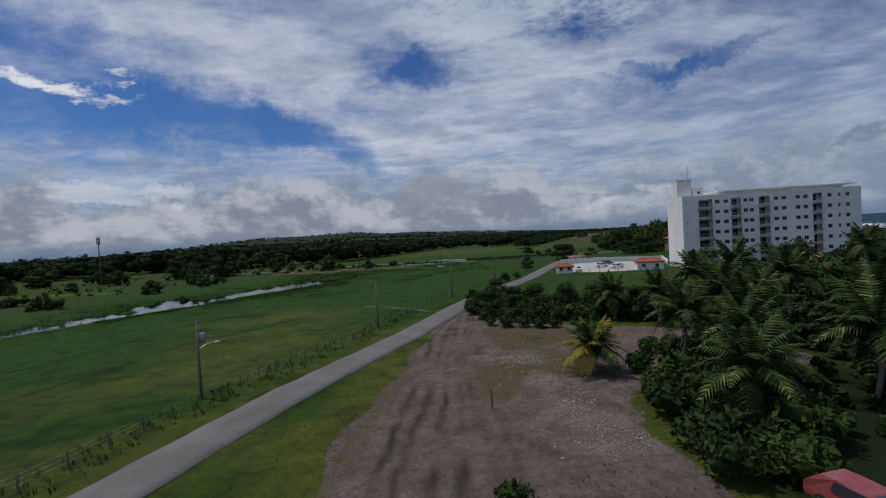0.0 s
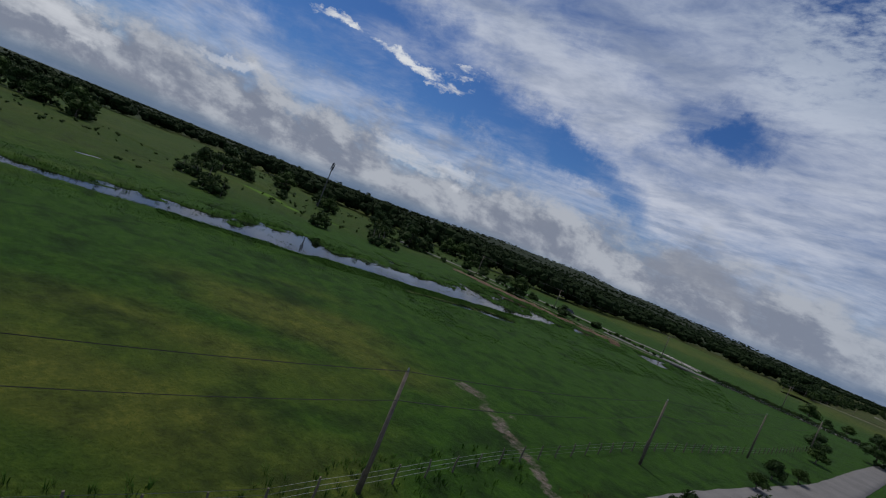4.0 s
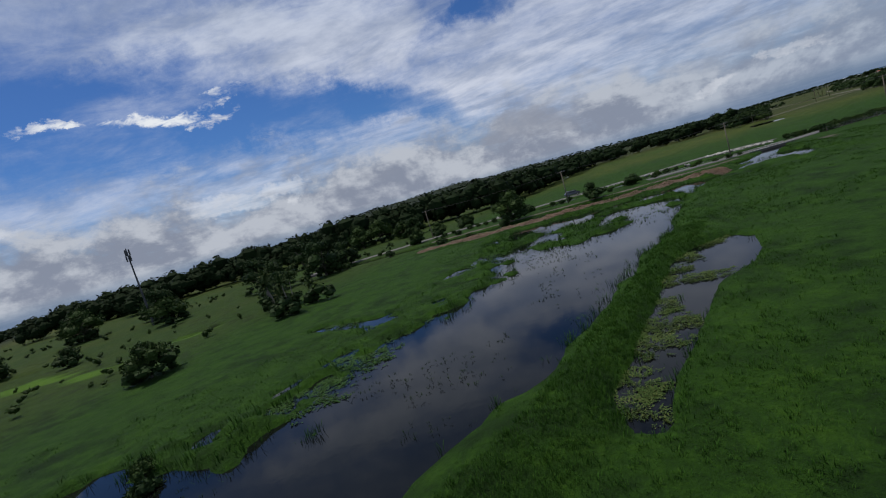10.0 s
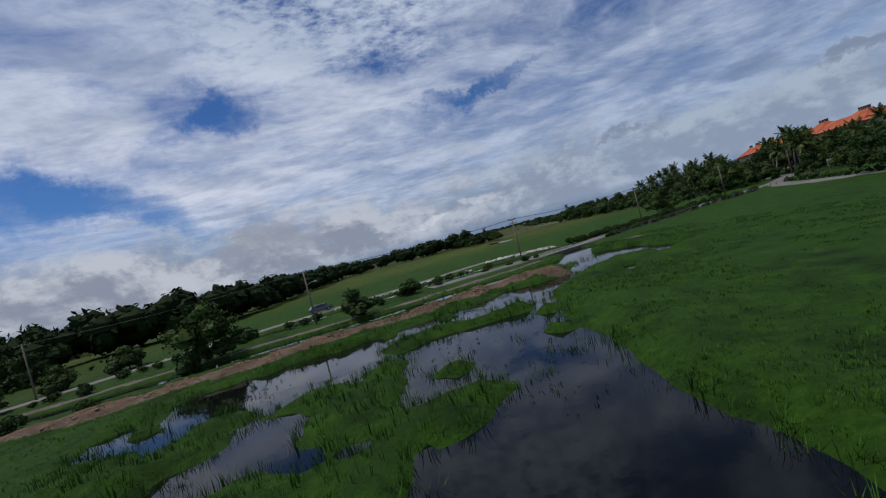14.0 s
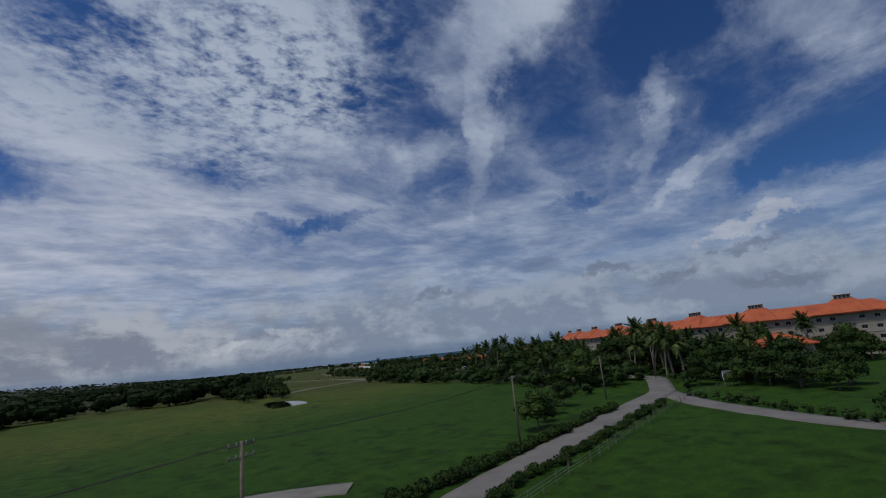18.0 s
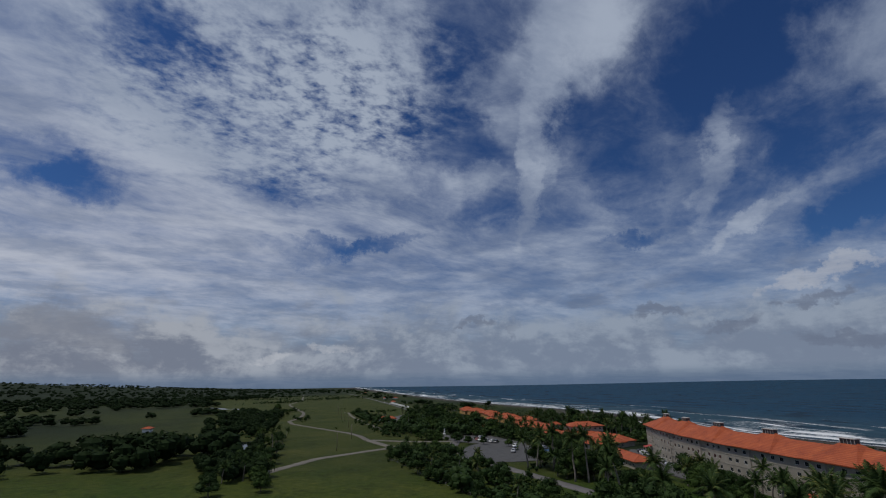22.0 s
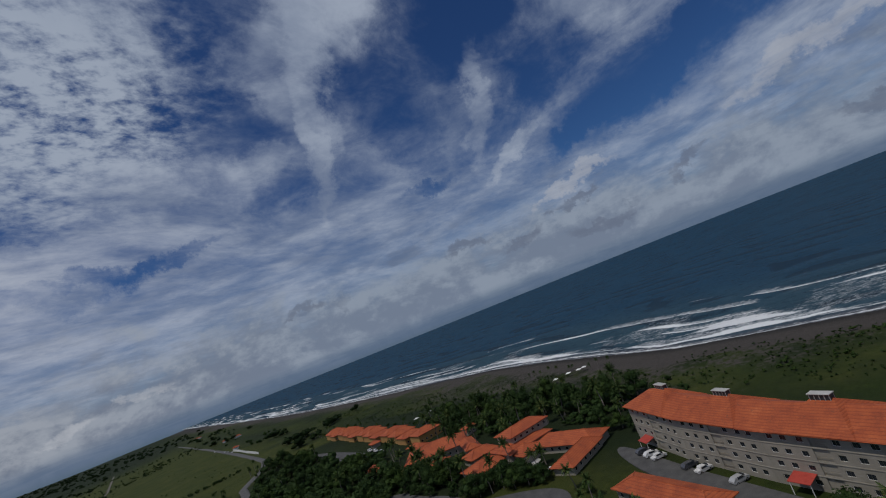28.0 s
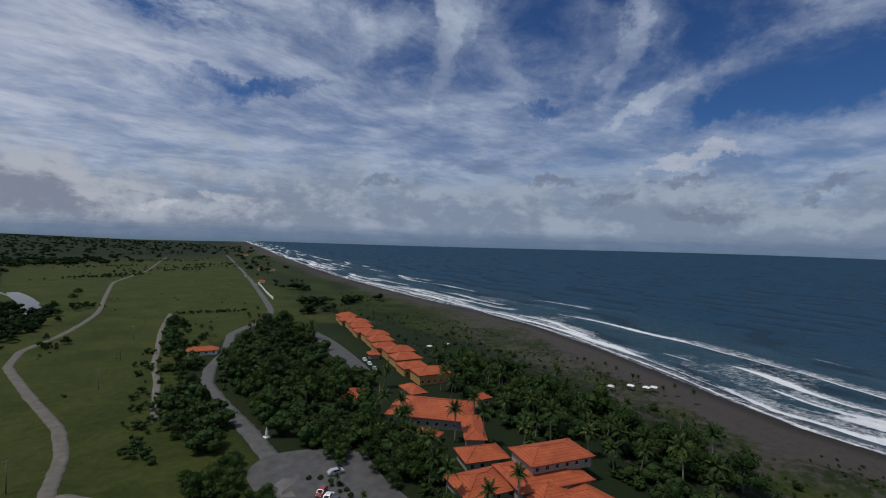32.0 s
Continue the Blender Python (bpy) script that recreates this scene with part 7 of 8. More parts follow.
ux, uy = joined(
    scatter(900, [(18, 26), (25, 44), (22, 50), (31, 57), (44, 58), (48, 66), (34, 70), (22, 74), (12, 82), (11, 95), (24, 88), (36, 81), (50, 73), (116, 118), (118, 70), (70, 22)], (LOT,), 3),
    scatter(700, BELT, solid, 4),
    scatter(1250, [(276, 526), (292, 508), (312, 522), (318, 536), (340, 560), (380, 650), (398, 700), (404, 724), (384, 722), (356, 700), (328, 655), (306, 632), (290, 604), (283, 570)], solid, 5, -0.12),
    scatter(1000, [(300, 384), (318, 420), (330, 470), (356, 520), (384, 556), (400, 560), (402, 520), (388, 470), (366, 425), (335, 385)], solid, 6, -0.05),
    scatter(420, [(150, 286), (176, 318), (185, 345), (234, 400), (226, 416), (202, 420), (190, 370), (108, 262), (170, 232), (184, 236), (186, 284), (198, 304)], solid, 7),
    scatter(300, [(268, 458), (296, 480), (308, 515), (294, 508), (282, 488), (268, 430), (290, 438)], solid, 8),
    scatter(420, [(236, 540), (268, 600), (300, 690), (292, 700), (252, 600), (234, 562)], solid, 9, -0.1),
    scatter(500, [(100, 470), (140, 500), (166, 560), (200, 680), (270, 800), (240, 830), (160, 690), (122, 515)], [POND], 10, -0.05),
)
far_woods("undergrowth", ux, uy, "tangled dark green shrubs under garden trees", LOW_T, 1.3, 3.6, (1.0, 1.7), "leaf", "shrubs")
bx_, by_ = joined(scatter(2400, [(330, 360), (400, 440), (455, 540), (520, 680), (600, 840), (570, 850), (470, 700), (400, 580), (385, 500), (350, 430), (300, 350)], solid, 12, 0.0), scatter(1600, [(200, 120), (300, 240), (360, 330), (330, 360), (250, 260), (190, 170)], solid, 13, 0.05), scatter(900, [(240, 560), (400, 720), (700, 1300), (560, 1300), (330, 900), (235, 700)], solid, 14, 0.1), scatter(800, [(-330, 40), (-120, 60), (-100, 240), (-60, 330), (-330, 330)], [LAGOON], 15, 0.06))
dx_, dy_ = scatter(14000, [(300, 230), (350, 300), (400, 420), (470, 540), (540, 700), (600, 830), (560, 830), (470, 690), (420, 560), (380, 450), (320, 370), (270, 270)], solid, 41, -0.08)
far_woods("dune_scrub", dx_[:5000], dy_[:5000], "low dark scrub covering the dunes behind the beach", [crown_template(120 + k, 14, 2, 0.26, 4) for k in range(4)], 0.4, 1.1, (1.2, 2.2), "leaf", "scrub")
far_woods("scrub", bx_, by_, "scattered low scrub on rough grass", LOW_T, 0.6, 2.0, (1.0, 1.8), "leaf_b", "scrub")
hx, hy = joined(
    scatter(420, [(316, 420), (330, 470), (356, 520), (384, 556), (398, 566), (402, 534), (384, 487), (366, 448), (356, 420), (322, 405)], solid, 31, -0.16),
    scatter(420, [(337, 689), (366, 676), (399, 678), (366, 600), (354, 571), (298, 510), (281, 511), (270, 527), (289, 574), (295, 609), (309, 645)], solid, 32, -0.14),
    scatter(120, BELT, solid, 33, -0.05),
    scatter(260, [(345, 785), (350, 765), (308, 668), (270, 546), (260, 538), (248, 552), (256, 582), (277, 622), (300, 684)], solid, 34, -0.12),
    scatter(700, [(505, 860), (533, 852), (618, 972), (700, 1184), (1079, 1790), (1050, 1826), (660, 1200)], solid, 35, 0.0),
)
far_woods("thicket", hx, hy, "dense dark thicket between garden trees and roofs", NEAR_T, 3.0, 6.5, (1.0, 1.5))
far_woods("marsh_shrubs", np.array([u[0] for u in UNDER]), np.array([u[1] for u in UNDER]), "dark shrubs crowding the feet of marsh trees", LOW_T, 1.8, 3.8, (1.0, 1.6))
hr = np.linspace(0, 1, 60)
far_woods("road_hedge", 66 + 36 * hr + wood_rng.normal(0, 0.6, 60), 222 + 41 * hr + wood_rng.normal(0, 0.6, 60), "low clipped hedge between a field and the road", LOW_T, 0.9, 1.7)
vx, vy = joined(
    scatter(150, [(337, 689), (366, 676), (399, 678), (366, 600), (354, 571), (298, 510), (281, 511), (270, 527), (289, 574), (295, 609), (309, 645)], solid, 51),
    scatter(190, [(345, 785), (350, 765), (308, 668), (270, 546), (260, 538), (248, 552), (256, 582), (277, 622), (300, 684)], solid, 52),
    scatter(70, BELT, solid, 53),
)
far_woods("garden_trees", vx, vy, "crowded broadleaf trees in resort gardens", NEAR_T, 5.5, 9.0, (0.9, 1.2))
hl = np.linspace(0, 1, 40)
far_woods("hedge_row", 362 + 50 * hl + wood_rng.normal(0, 1.5, 40), 814 - 24 * hl + wood_rng.normal(0, 1.5, 40), "low dark hedge across a field", LOW_T, 1.5, 3.5)
sx_, sy_ = [], []
for a, b, rx_, ry_, k in ((322, 905, 10, 6, 18), (407, 1203, 26, 10, 40), (458, 1223, 26, 10, 40), (685, 1595, 60, 25, 60), (692, 1413, 60, 14, 60), (612, 1338, 50, 12, 50), (506, 1430, 40, 14, 50), (264, 740, 5, 4, 8), (762, 1939, 80, 30, 60), (560, 1290, 50, 10, 40)):
    sx_ += list(a + wood_rng.normal(0, rx_, k))
    sy_ += list(b + wood_rng.normal(0, ry_, k))
far_woods("field_thicket", np.array(sx_), np.array(sy_), "dark patches of scrub in open pasture", LOW_T, 2.0, 5.0)
rx, ry = scatter(900, [(95, 470), (118, 470), (170, 600), (260, 790), (300, 860), (280, 960), (235, 870), (180, 760), (120, 560)], [POND], 16)
far_woods("river_trees", rx[:260], ry[:260], "dark trees crowding a river bank", NEAR_T, 5.0, 9.0, (0.9, 1.3), "wood_leaf")


def tufts(name, x, y, label, material, h_lo, h_hi, blades=6, lift=0.0, wide=0.10, spread=0.35):
    """Grass tufts: bent blades of two quads, all in one mesh."""
    n = len(x)
    h = wood_rng.uniform(h_lo, h_hi, n)[:, None]
    a = wood_rng.uniform(0, math.tau, (n, blades))
    off = wood_rng.uniform(0.0, spread, (n, blades)) * h
    d = np.stack([np.cos(a), np.sin(a), 0 * a], -1)
    side = np.stack([-np.sin(a), np.cos(a), 0 * a], -1) * (wide * h)[..., None]
    root = np.stack([x[:, None] + d[..., 0] * off, y[:, None] + d[..., 1] * off, (land(x, y) + lift - 0.05)[:, None] + 0 * a], -1)
    lean = wood_rng.uniform(0.15, 0.6, (n, blades))[..., None] * h[..., None]
    mid = root + d * lean * 0.4 + np.array([0, 0, 0.6]) * h[..., None]
    tip = root + d * lean * 1.1 + np.array([0, 0, 0.95]) * h[..., None]
    q1 = np.stack([root - side, root + side, mid + side * 0.8, mid - side * 0.8], 2)
    q2 = np.stack([mid - side * 0.8, mid + side * 0.8, tip + side * 0.15, tip - side * 0.15], 2)
    verts = np.concatenate([q1, q2], 1).reshape(-1, 3)
    faces = np.arange(len(verts)).reshape(-1, 4)
    me = bpy.data.meshes.new(name)
    me.vertices.add(len(verts))
    me.vertices.foreach_set("co", verts.astype(np.float32).ravel())
    me.loops.add(faces.size)
    me.loops.foreach_set("vertex_index", faces.astype(np.int32).ravel())
    me.polygons.add(len(faces))
    me.polygons.foreach_set("loop_start", np.arange(0, faces.size, 4, dtype=np.int32))
    me.update(calc_edges=True)
    me.materials.append(MAT[material])
    return tagged(part(name, me), label, "grass", kind="stuff")


g = np.random.default_rng(77)
tx, ty = g.uniform(-112, 40, 60000), g.uniform(60, 262, 60000)
tz = land(tx, ty)
edge_d = in_poly(tx, ty, LAGOON)
reedy = (tz > -0.75) & (tz < -0.15) & (fbm(tx, ty, 0.12, 3, 5) > -0.05)
reedy = reedy | ((tz > -0.5) & (edge_d > 0.8))
tufts("reeds", tx[reedy][:12000], ty[reedy][:12000], "bright green reeds in shallow water", "reed", 0.30, 0.80, 7, 0.0, 0.03, 0.6)
mx_, my_ = g.uniform(-48, 30, 52000), g.uniform(128, 250, 52000)
mz = land(mx_, my_)
clump = fbm(mx_, my_, 0.25, 3, 47) + 0.6 * fbm(mx_, my_, 0.05, 2, 48)
m_ok = (mz > -0.3) & (in_poly(mx_, my_, LAGOON) < 0) & (in_poly(mx_, my_, LAGOON) > -34) & (clump > 0.03)
tufts("meadow_tussocks", mx_[m_ok][:11000], my_[m_ok][:11000], "lush green tussocks of wet meadow grass", "reed", 0.10, 0.30, 6, 0.0, 0.07, 1.2)
loose = (tz < -0.85) & (edge_d > 1.0) & (fbm(tx, ty, 0.2, 3, 45) > 0.06)
tufts("water_weed", tx[loose][:650], ty[loose][:650], "dark sprigs of weed standing in open water", "palm", 0.10, 0.22, 7, 0.86, 0.08, 1.2)
bank_ok = (tz > -0.15) & (edge_d > -13) & (edge_d < 0.5) & (fbm(tx, ty, 0.1, 3, 6) > -0.08)
tufts("bank_grass", tx[bank_ok][:11000], ty[bank_ok][:11000], "long green grass on the lagoon bank", "reed", 0.12, 0.34, 6, 0.0, 0.04, 0.7)
kx, ky = g.uniform(-76, -24, 110000), g.uniform(98, 182, 110000)
lev = to_line(kx, ky, [(-71, 106.3), (-67, 112.7), (-60.8, 120), (-55, 130), (-48.7, 141), (-41, 155.6), (-35, 168), (-29, 182)])[0] + 1.5 * fbm(kx, ky, 0.2, 2, 3)
lev_ok = (lev < 2.4) & (land(kx, ky) > -0.4)
tufts("levee_grass", kx[lev_ok][:12000], ky[lev_ok][:12000], "rank tall grass on a narrow levee", "reed", 0.12, 0.32, 7, 0.0, 0.045, 1.0)
fx, fy = g.uniform(-75, 60, 16000), g.uniform(60, 262, 16000)
fz = land(fx, fy)
f_ok = (fz > -0.1) & (fbm(fx, fy, 0.06, 3, 9) > 0.02) & (in_poly(fx, fy, LOT) < -1) & (to_line(fx, fy, ROAD)[0] > 3) & (to_line(fx, fy, ROAD_EAST)[0] > 3)
tufts("field_grass", fx[f_ok][:6000], fy[f_ok][:6000], "tufts of meadow grass", "reed", 0.08, 0.22, 5, 0.0, 0.05, 0.8)
lx, ly = g.uniform(-32, 30, 9000), g.uniform(8, 100, 9000)
l_ok = (in_poly(lx, ly, LOT) > -6) & (fbm(lx, ly, 0.12, 3, 31) > 0.07) & (to_line(lx, ly, ROAD)[0] > 2.8)
tufts("weeds", lx[l_ok][:1500], ly[l_ok][:1500], "dry yellow-green weeds on bare soil", "weed", 0.08, 0.26, 6, 0.0, 0.08)
v_ok = (to_line(lx, ly, [(-27, 31), (-24.5, 40), (-20, 50), (-15, 64), (-10, 73.4), (-3.6, 92.7)])[0] < 2.5)
tufts("verge_grass", lx[v_ok][:900], ly[v_ok][:900], "rank grass along a wire fence", "reed", 0.25, 0.6, 6, 0.0, 0.05)
# ---- poles, wires, fences ----
def pole(x, y, height=8.2, arm=0, lamp=False, drum=False, turn=0.0, label="grey wooden power pole beside the road"):
    z = ground_z(x, y)
    ob = thing("power_pole", label, "pole", Matrix.Translation((x, y, z)) @ Matrix.Rotation(turn, 4, "Z"), "power poles")
    part("post", Shape().tube([(0, 0, -0.5), (0, 0, height)], [0.17, 0.11], 8).mesh("post", MAT["wood"], True), None, ob)
    for k in range(arm):
        zz = height - 0.35 - 0.8 * k
        a = part("crossarm", Shape().box(-1.1, -0.06, zz, 1.1, 0.06, zz + 0.12, 0.015).mesh("crossarm", MAT["wood"]), None, ob)
        for px in (-1.0, -0.4, 0.4, 1.0):
            part("insulator", Shape().tube([(px, 0, zz + 0.12), (px, 0, zz + 0.2), (px, 0, zz + 0.32)], [0.05, 0.07, 0.03], 6).mesh("insulator", MAT["metal"]), None, a)
    if not arm:
        part("insulator", Shape().tube([(0, 0, height), (0, 0, height + 0.15), (0, 0, height + 0.28)], [0.05, 0.07, 0.03], 6).mesh("insulator", MAT["metal"]), None, ob)
    if drum:
        part("transformer", Shape().tube([(0.45, 0, height - 2.0), (0.45, 0, height - 1.95), (0.45, 0, height - 1.05), (0.45, 0, height - 1.0)], [0.25, 0.30, 0.30, 0.22], 10).mesh("transformer", MAT["metal"], True), None, ob, "grey transformer drum")
    if lamp:
        l = part("lamp_arm", Shape().tube([(0, 0, height - 2.6), (0.9, 0.3, height - 2.2), (1.6, 0.5, height - 2.15)], [0.04, 0.035, 0.03], 5).mesh("lamp_arm", MAT["metal"]), None, ob)
        part("lamp_head", Shape().box(1.5, 0.4, height - 2.25, 2.0, 0.65, height - 2.1, 0.03).mesh("lamp_head", MAT["lamp_glass"]), None, l)
    return ob


LINE = [(-38, 14), (-23, 47.6), (-8, 79), (7, 112.5), (23, 146), (41, 184)]
for k, (x, y) in enumerate(LINE):
    pole(x, y, 7.6, 0, k == 1, k == 1, 0.4, "weathered power pole with a transformer and street lamp" if k == 1 else "thin weathered power pole beside a fenced field")
EAST_LINE = [(-78, 272), (-34.5, 259.5), (11, 264.6), (55, 272.5), (98, 279), (140, 283), (146, 292)]
for k, (x, y) in enumerate(EAST_LINE):
    pole(x, y, 9.4, 2 if k in (2, 4, 5, 6) else 1, k == 1, False, 0.2, "tall power pole with crossarms beside a canal road")
for x, y in ((254, 637), (278.7, 686), (301, 731), (210.4, 559.5), (178, 520), (330, 790)):
    pole(x, y, 9.0, 1, turn=0.5, label="power pole with a crossarm in open grassland")


def wire(points, sag, label="thin slack power line between poles"):
    s = Shape()
    for (ax, ay, az), (bx, by, bz) in zip(points, points[1:]):
        pts = [Vector((ax, ay, az)).lerp(Vector((bx, by, bz)), u / 10) - Vector((0, 0, sag * 4 * u / 10 * (1 - u / 10))) for u in range(11)]
        s.tube(pts, [0.022] * 11, 4)
    return tagged(part("power_line", s.mesh("power_line", MAT["tyre"])), label, "cable", "power lines")


wire([(x, y, ground_z(x, y) + 7.65) for x, y in LINE], 0.5)
wire([(x + 0.1, y, ground_z(x, y) + 5.9) for x, y in LINE], 0.6)
for off in (-1.0, 1.0):
    wire([(x + off * 0.98, y + off * 0.2, ground_z(x, y) + 9.3) for x, y in EAST_LINE[:6]], 0.7)


def fence(pts, step, height, label, strands=3):
    line_, out = [Vector((*p, 0)) for p in pts], []
    for a, b in zip(line_, line_[1:]):
        n = max(1, int((b - a).length / step))
        out += [a.lerp(b, i / n) for i in range(n)]
    out.append(line_[-1])
    ob = thing("wire_fence", label, "fence", Matrix.Identity(4))
    posts = [Shape().tube([(0, 0, -0.2), (0.03, 0.02, height * 0.6), (0.05 * k, -0.03, height)], [0.075, 0.07, 0.055], 6).mesh("post", MAT["wood"]) for k in (0, 1, -1)]
    tops = []
    for p in out:
        z = ground_z(p.x, p.y)
        part("post", rng.choice(posts), None, ob, at=Matrix.Translation((p.x, p.y, z)) @ Matrix.Rotation(rng.uniform(0, 6), 4, "Z") @ Matrix.Diagonal((1, 1, rng.uniform(0.85, 1.2), 1)))
        tops.append((p.x, p.y, z))
    for k in range(strands):
        s = Shape()
        s.tube([(x, y, z + height * (0.35 + 0.28 * k)) for x, y, z in tops], [0.012] * len(tops), 3)
        part("wire", s.mesh("wire", MAT["metal"]), None, ob)
    return ob


fence([(-40, 0), (-27, 31), (-24.3, 40), (-20, 50), (-15, 64), (-10, 73.4), (-3.6, 92.7), (6, 116), (25, 152), (50, 205)], 2.6, 1.25, "old wire fence with rough wooden posts along a field")
fence([(30, 256), (60, 259), (96, 262), (116, 258), (140, 252)], 3.0, 1.2, "wire fence with pale posts beside the resort road")
fence([(112, 292), (118, 305), (134, 326), (149, 369), (165, 428), (180, 474)], 4.0, 1.2, "wire fence along the edge of a hay field")
part("stake", Shape().tube([(0, 0, -0.3), (0.03, 0, 0.9), (0.0, 0.02, 1.7)], [0.09, 0.08, 0.06], 6).mesh("stake", MAT["wood"]), None, None, "lone dark wooden stake on bare ground", Matrix.Translation((5.3, 39.1, ground_z(5.3, 39.1))))["category"] = "stake"

# a slim telecom mast far across the marsh
mast = thing("telecom_mast", "slim dark telecom mast with antennas at its top", "mast", Matrix.Translation((-163, 243, ground_z(-163, 243))))
part("pole", Shape().tube([(0, 0, -0.5), (0, 0, 12), (0, 0, 24.5)], [0.34, 0.27, 0.17], 8).mesh("pole", MAT["dark_metal"]), None, mast)
for k in range(6):
    a = k * math.tau / 6
    zz = 23.2 if k % 2 else 21.4
    part("antenna", Shape().box(0.62 * math.cos(a) - 0.16, 0.62 * math.sin(a) - 0.16, zz - 0.9, 0.62 * math.cos(a) + 0.16, 0.62 * math.sin(a) + 0.16, zz + 0.9, 0.03).mesh("antenna", MAT["dark_metal"]), None, mast)
for zz in (21.4, 23.2):
    part("bracket", Shape().tube([(-0.7, 0, zz), (0.7, 0, zz)], [0.06, 0.06], 5).tube([(0, -0.7, zz), (0, 0.7, zz)], [0.06, 0.06], 5).mesh("bracket", MAT["dark_metal"]), None, mast)

# the road bridge over the canal, rubble on the bank
bridge = thing("bridge", "short concrete road bridge over a dark canal", "bridge", frame_at(17.6, 259.5, 11, 0.3, 0.0))
part("deck", Shape().box(-5.6, -2.9, -0.45, 5.6, 2.9, 0.13, 0.04).mesh("deck", MAT["gravel"]), None, bridge)
for sy in (-2.9, 2.65):
    part("parapet", Shape().box(-5.6, sy, 0.135, 5.6, sy + 0.25, 0.36, 0.03).mesh("parapet", MAT["concrete"]), None, bridge)
for sx in (-5.5, 4.5):
    part("abutment", Shape().box(sx, -3.1, -1.6, sx + 1.0, 3.1, -0.452).mesh("abutment", MAT["concrete"]), None, bridge)
rock_meshes = []
for k in range(4):
    v, f = [], []
    lump(rng, v, f, Vector((0, 0, 0)), 0.5, 0.6, 6, 4)
    rock_meshes.append(mesh_of("rock", v, f, MAT["rubble"]))


def heap(name, label, category, x, y, spots, lo, hi):
    z = ground_z(x, y)
    ob = thing(name, label, category, Matrix.Translation((x, y, z)))
    for px, py in spots:
        s = rng.uniform(lo, hi)
        part("rock", rng.choice(rock_meshes), None, ob, at=Matrix.Translation((px - x, py - y, max(ground_z(px, py), -0.3) - z + 0.15 * s)) @ Matrix.Rotation(rng.uniform(0, 6), 4, "Z") @ Matrix.Diagonal((s * rng.uniform(0.8, 1.6), s, s * rng.uniform(0.6, 1.0), 1)))
    return ob


heap("rubble_heap", "heap of pale broken concrete on a canal bank", "rubble", 18, 277, [(12 + 13 * u + rng.uniform(-1, 1), 281.5 - 9 * u + rng.uniform(-1.3, 1.3)) for u in np.linspace(0, 1, 44)], 0.6, 2.2)
heap("rubble_heap", "pale stones and spoil along the canal", "rubble", -20, 277, [(rng.uniform(-62, 8), 277.5 + rng.uniform(-1.5, 1.5)) for _ in range(46)], 0.4, 1.3)
heap("stone_scatter", "white stones scattered on a bare dirt lot", "stones", 11, 48, [(rng.gauss(11.5, 3.0), rng.gauss(50, 7)) for _ in range(120)] + [(rng.gauss(13, 0.9), rng.gauss(40, 1.4)) for _ in range(60)] + [(rng.gauss(11, 1.2), rng.gauss(54, 0.8)) for _ in range(70)], 0.05, 0.20)
heap("stone_scatter", "white stones and shells in wheel-worn soil", "stones", 12, 33, [(rng.gauss(12, 2.5), rng.gauss(34, 4.0)) for _ in range(70)], 0.06, 0.22)
heap("spoil_bank", "brown clods of dug earth on an embankment", "soil", -22, 238.5, [(rng.uniform(-66, 2), 234.3 + rng.gauss(0, 1.2)) for _ in range(110)], 0.15, 0.45)
for o in scene.objects:
    if o.name.startswith("spoil_bank"):
        soil_m = surface("dug_earth", (0.10, 0.07, 0.05), (0.24, 0.165, 0.115), 1.2, 0.95)
        clods = [me.copy() for me in rock_meshes]
        for me in clods:
            me.materials[0] = soil_m
        for c in o.children:
            c.data = clods[int(c.name[-1]) % 4] if c.name[-1].isdigit() else clods[0]
# brushwood on the lot
brush = thing("brushwood", "heap of grey dead branches on bare ground", "branches", Matrix.Translation((12.5, 41.5, ground_z(12.5, 41.5))))
for k in range(26):
    a, ln = rng.uniform(0, 6.28), rng.uniform(0.7, 1.9)
    part("branch", Shape().tube([(0, 0, 0), (ln * 0.5, 0.1, 0.12), (ln, -0.05, 0.05)], [0.035, 0.03, 0.012], 4).mesh("branch", MAT["wood"]), None, brush, at=Matrix.Translation((rng.gauss(0, 0.9), rng.gauss(0, 0.7), 0.05 + 0.25 * rng.random())) @ Matrix.Rotation(a, 4, "Z") @ Matrix.Rotation(rng.uniform(-0.4, 0.2), 4, "Y"))

# floating weed on the ditch: mats of creeping stems that reach out over the water
MATS = [(-43.8, 145.0, 1.9, 1.7), (-42.9, 147.0, 1.2, 1.4), (-40.8, 151.6, 1.6, 1.9), (-39.2, 154.6, 1.6, 1.9), (-38.4, 158.2, 0.9, 1.6), (-37.0, 163.4, 1.9, 1.5), (-34.4, 163.0, 2.2, 1.0), (-32.2, 161.8, 1.7, 0.7), (-35.6, 166.6, 1.7, 1.7), (-33.0, 169.8, 1.8, 1.8), (-30.0, 173.6, 2.0, 1.8), (-28.0, 176.0, 1.6, 1.2)]


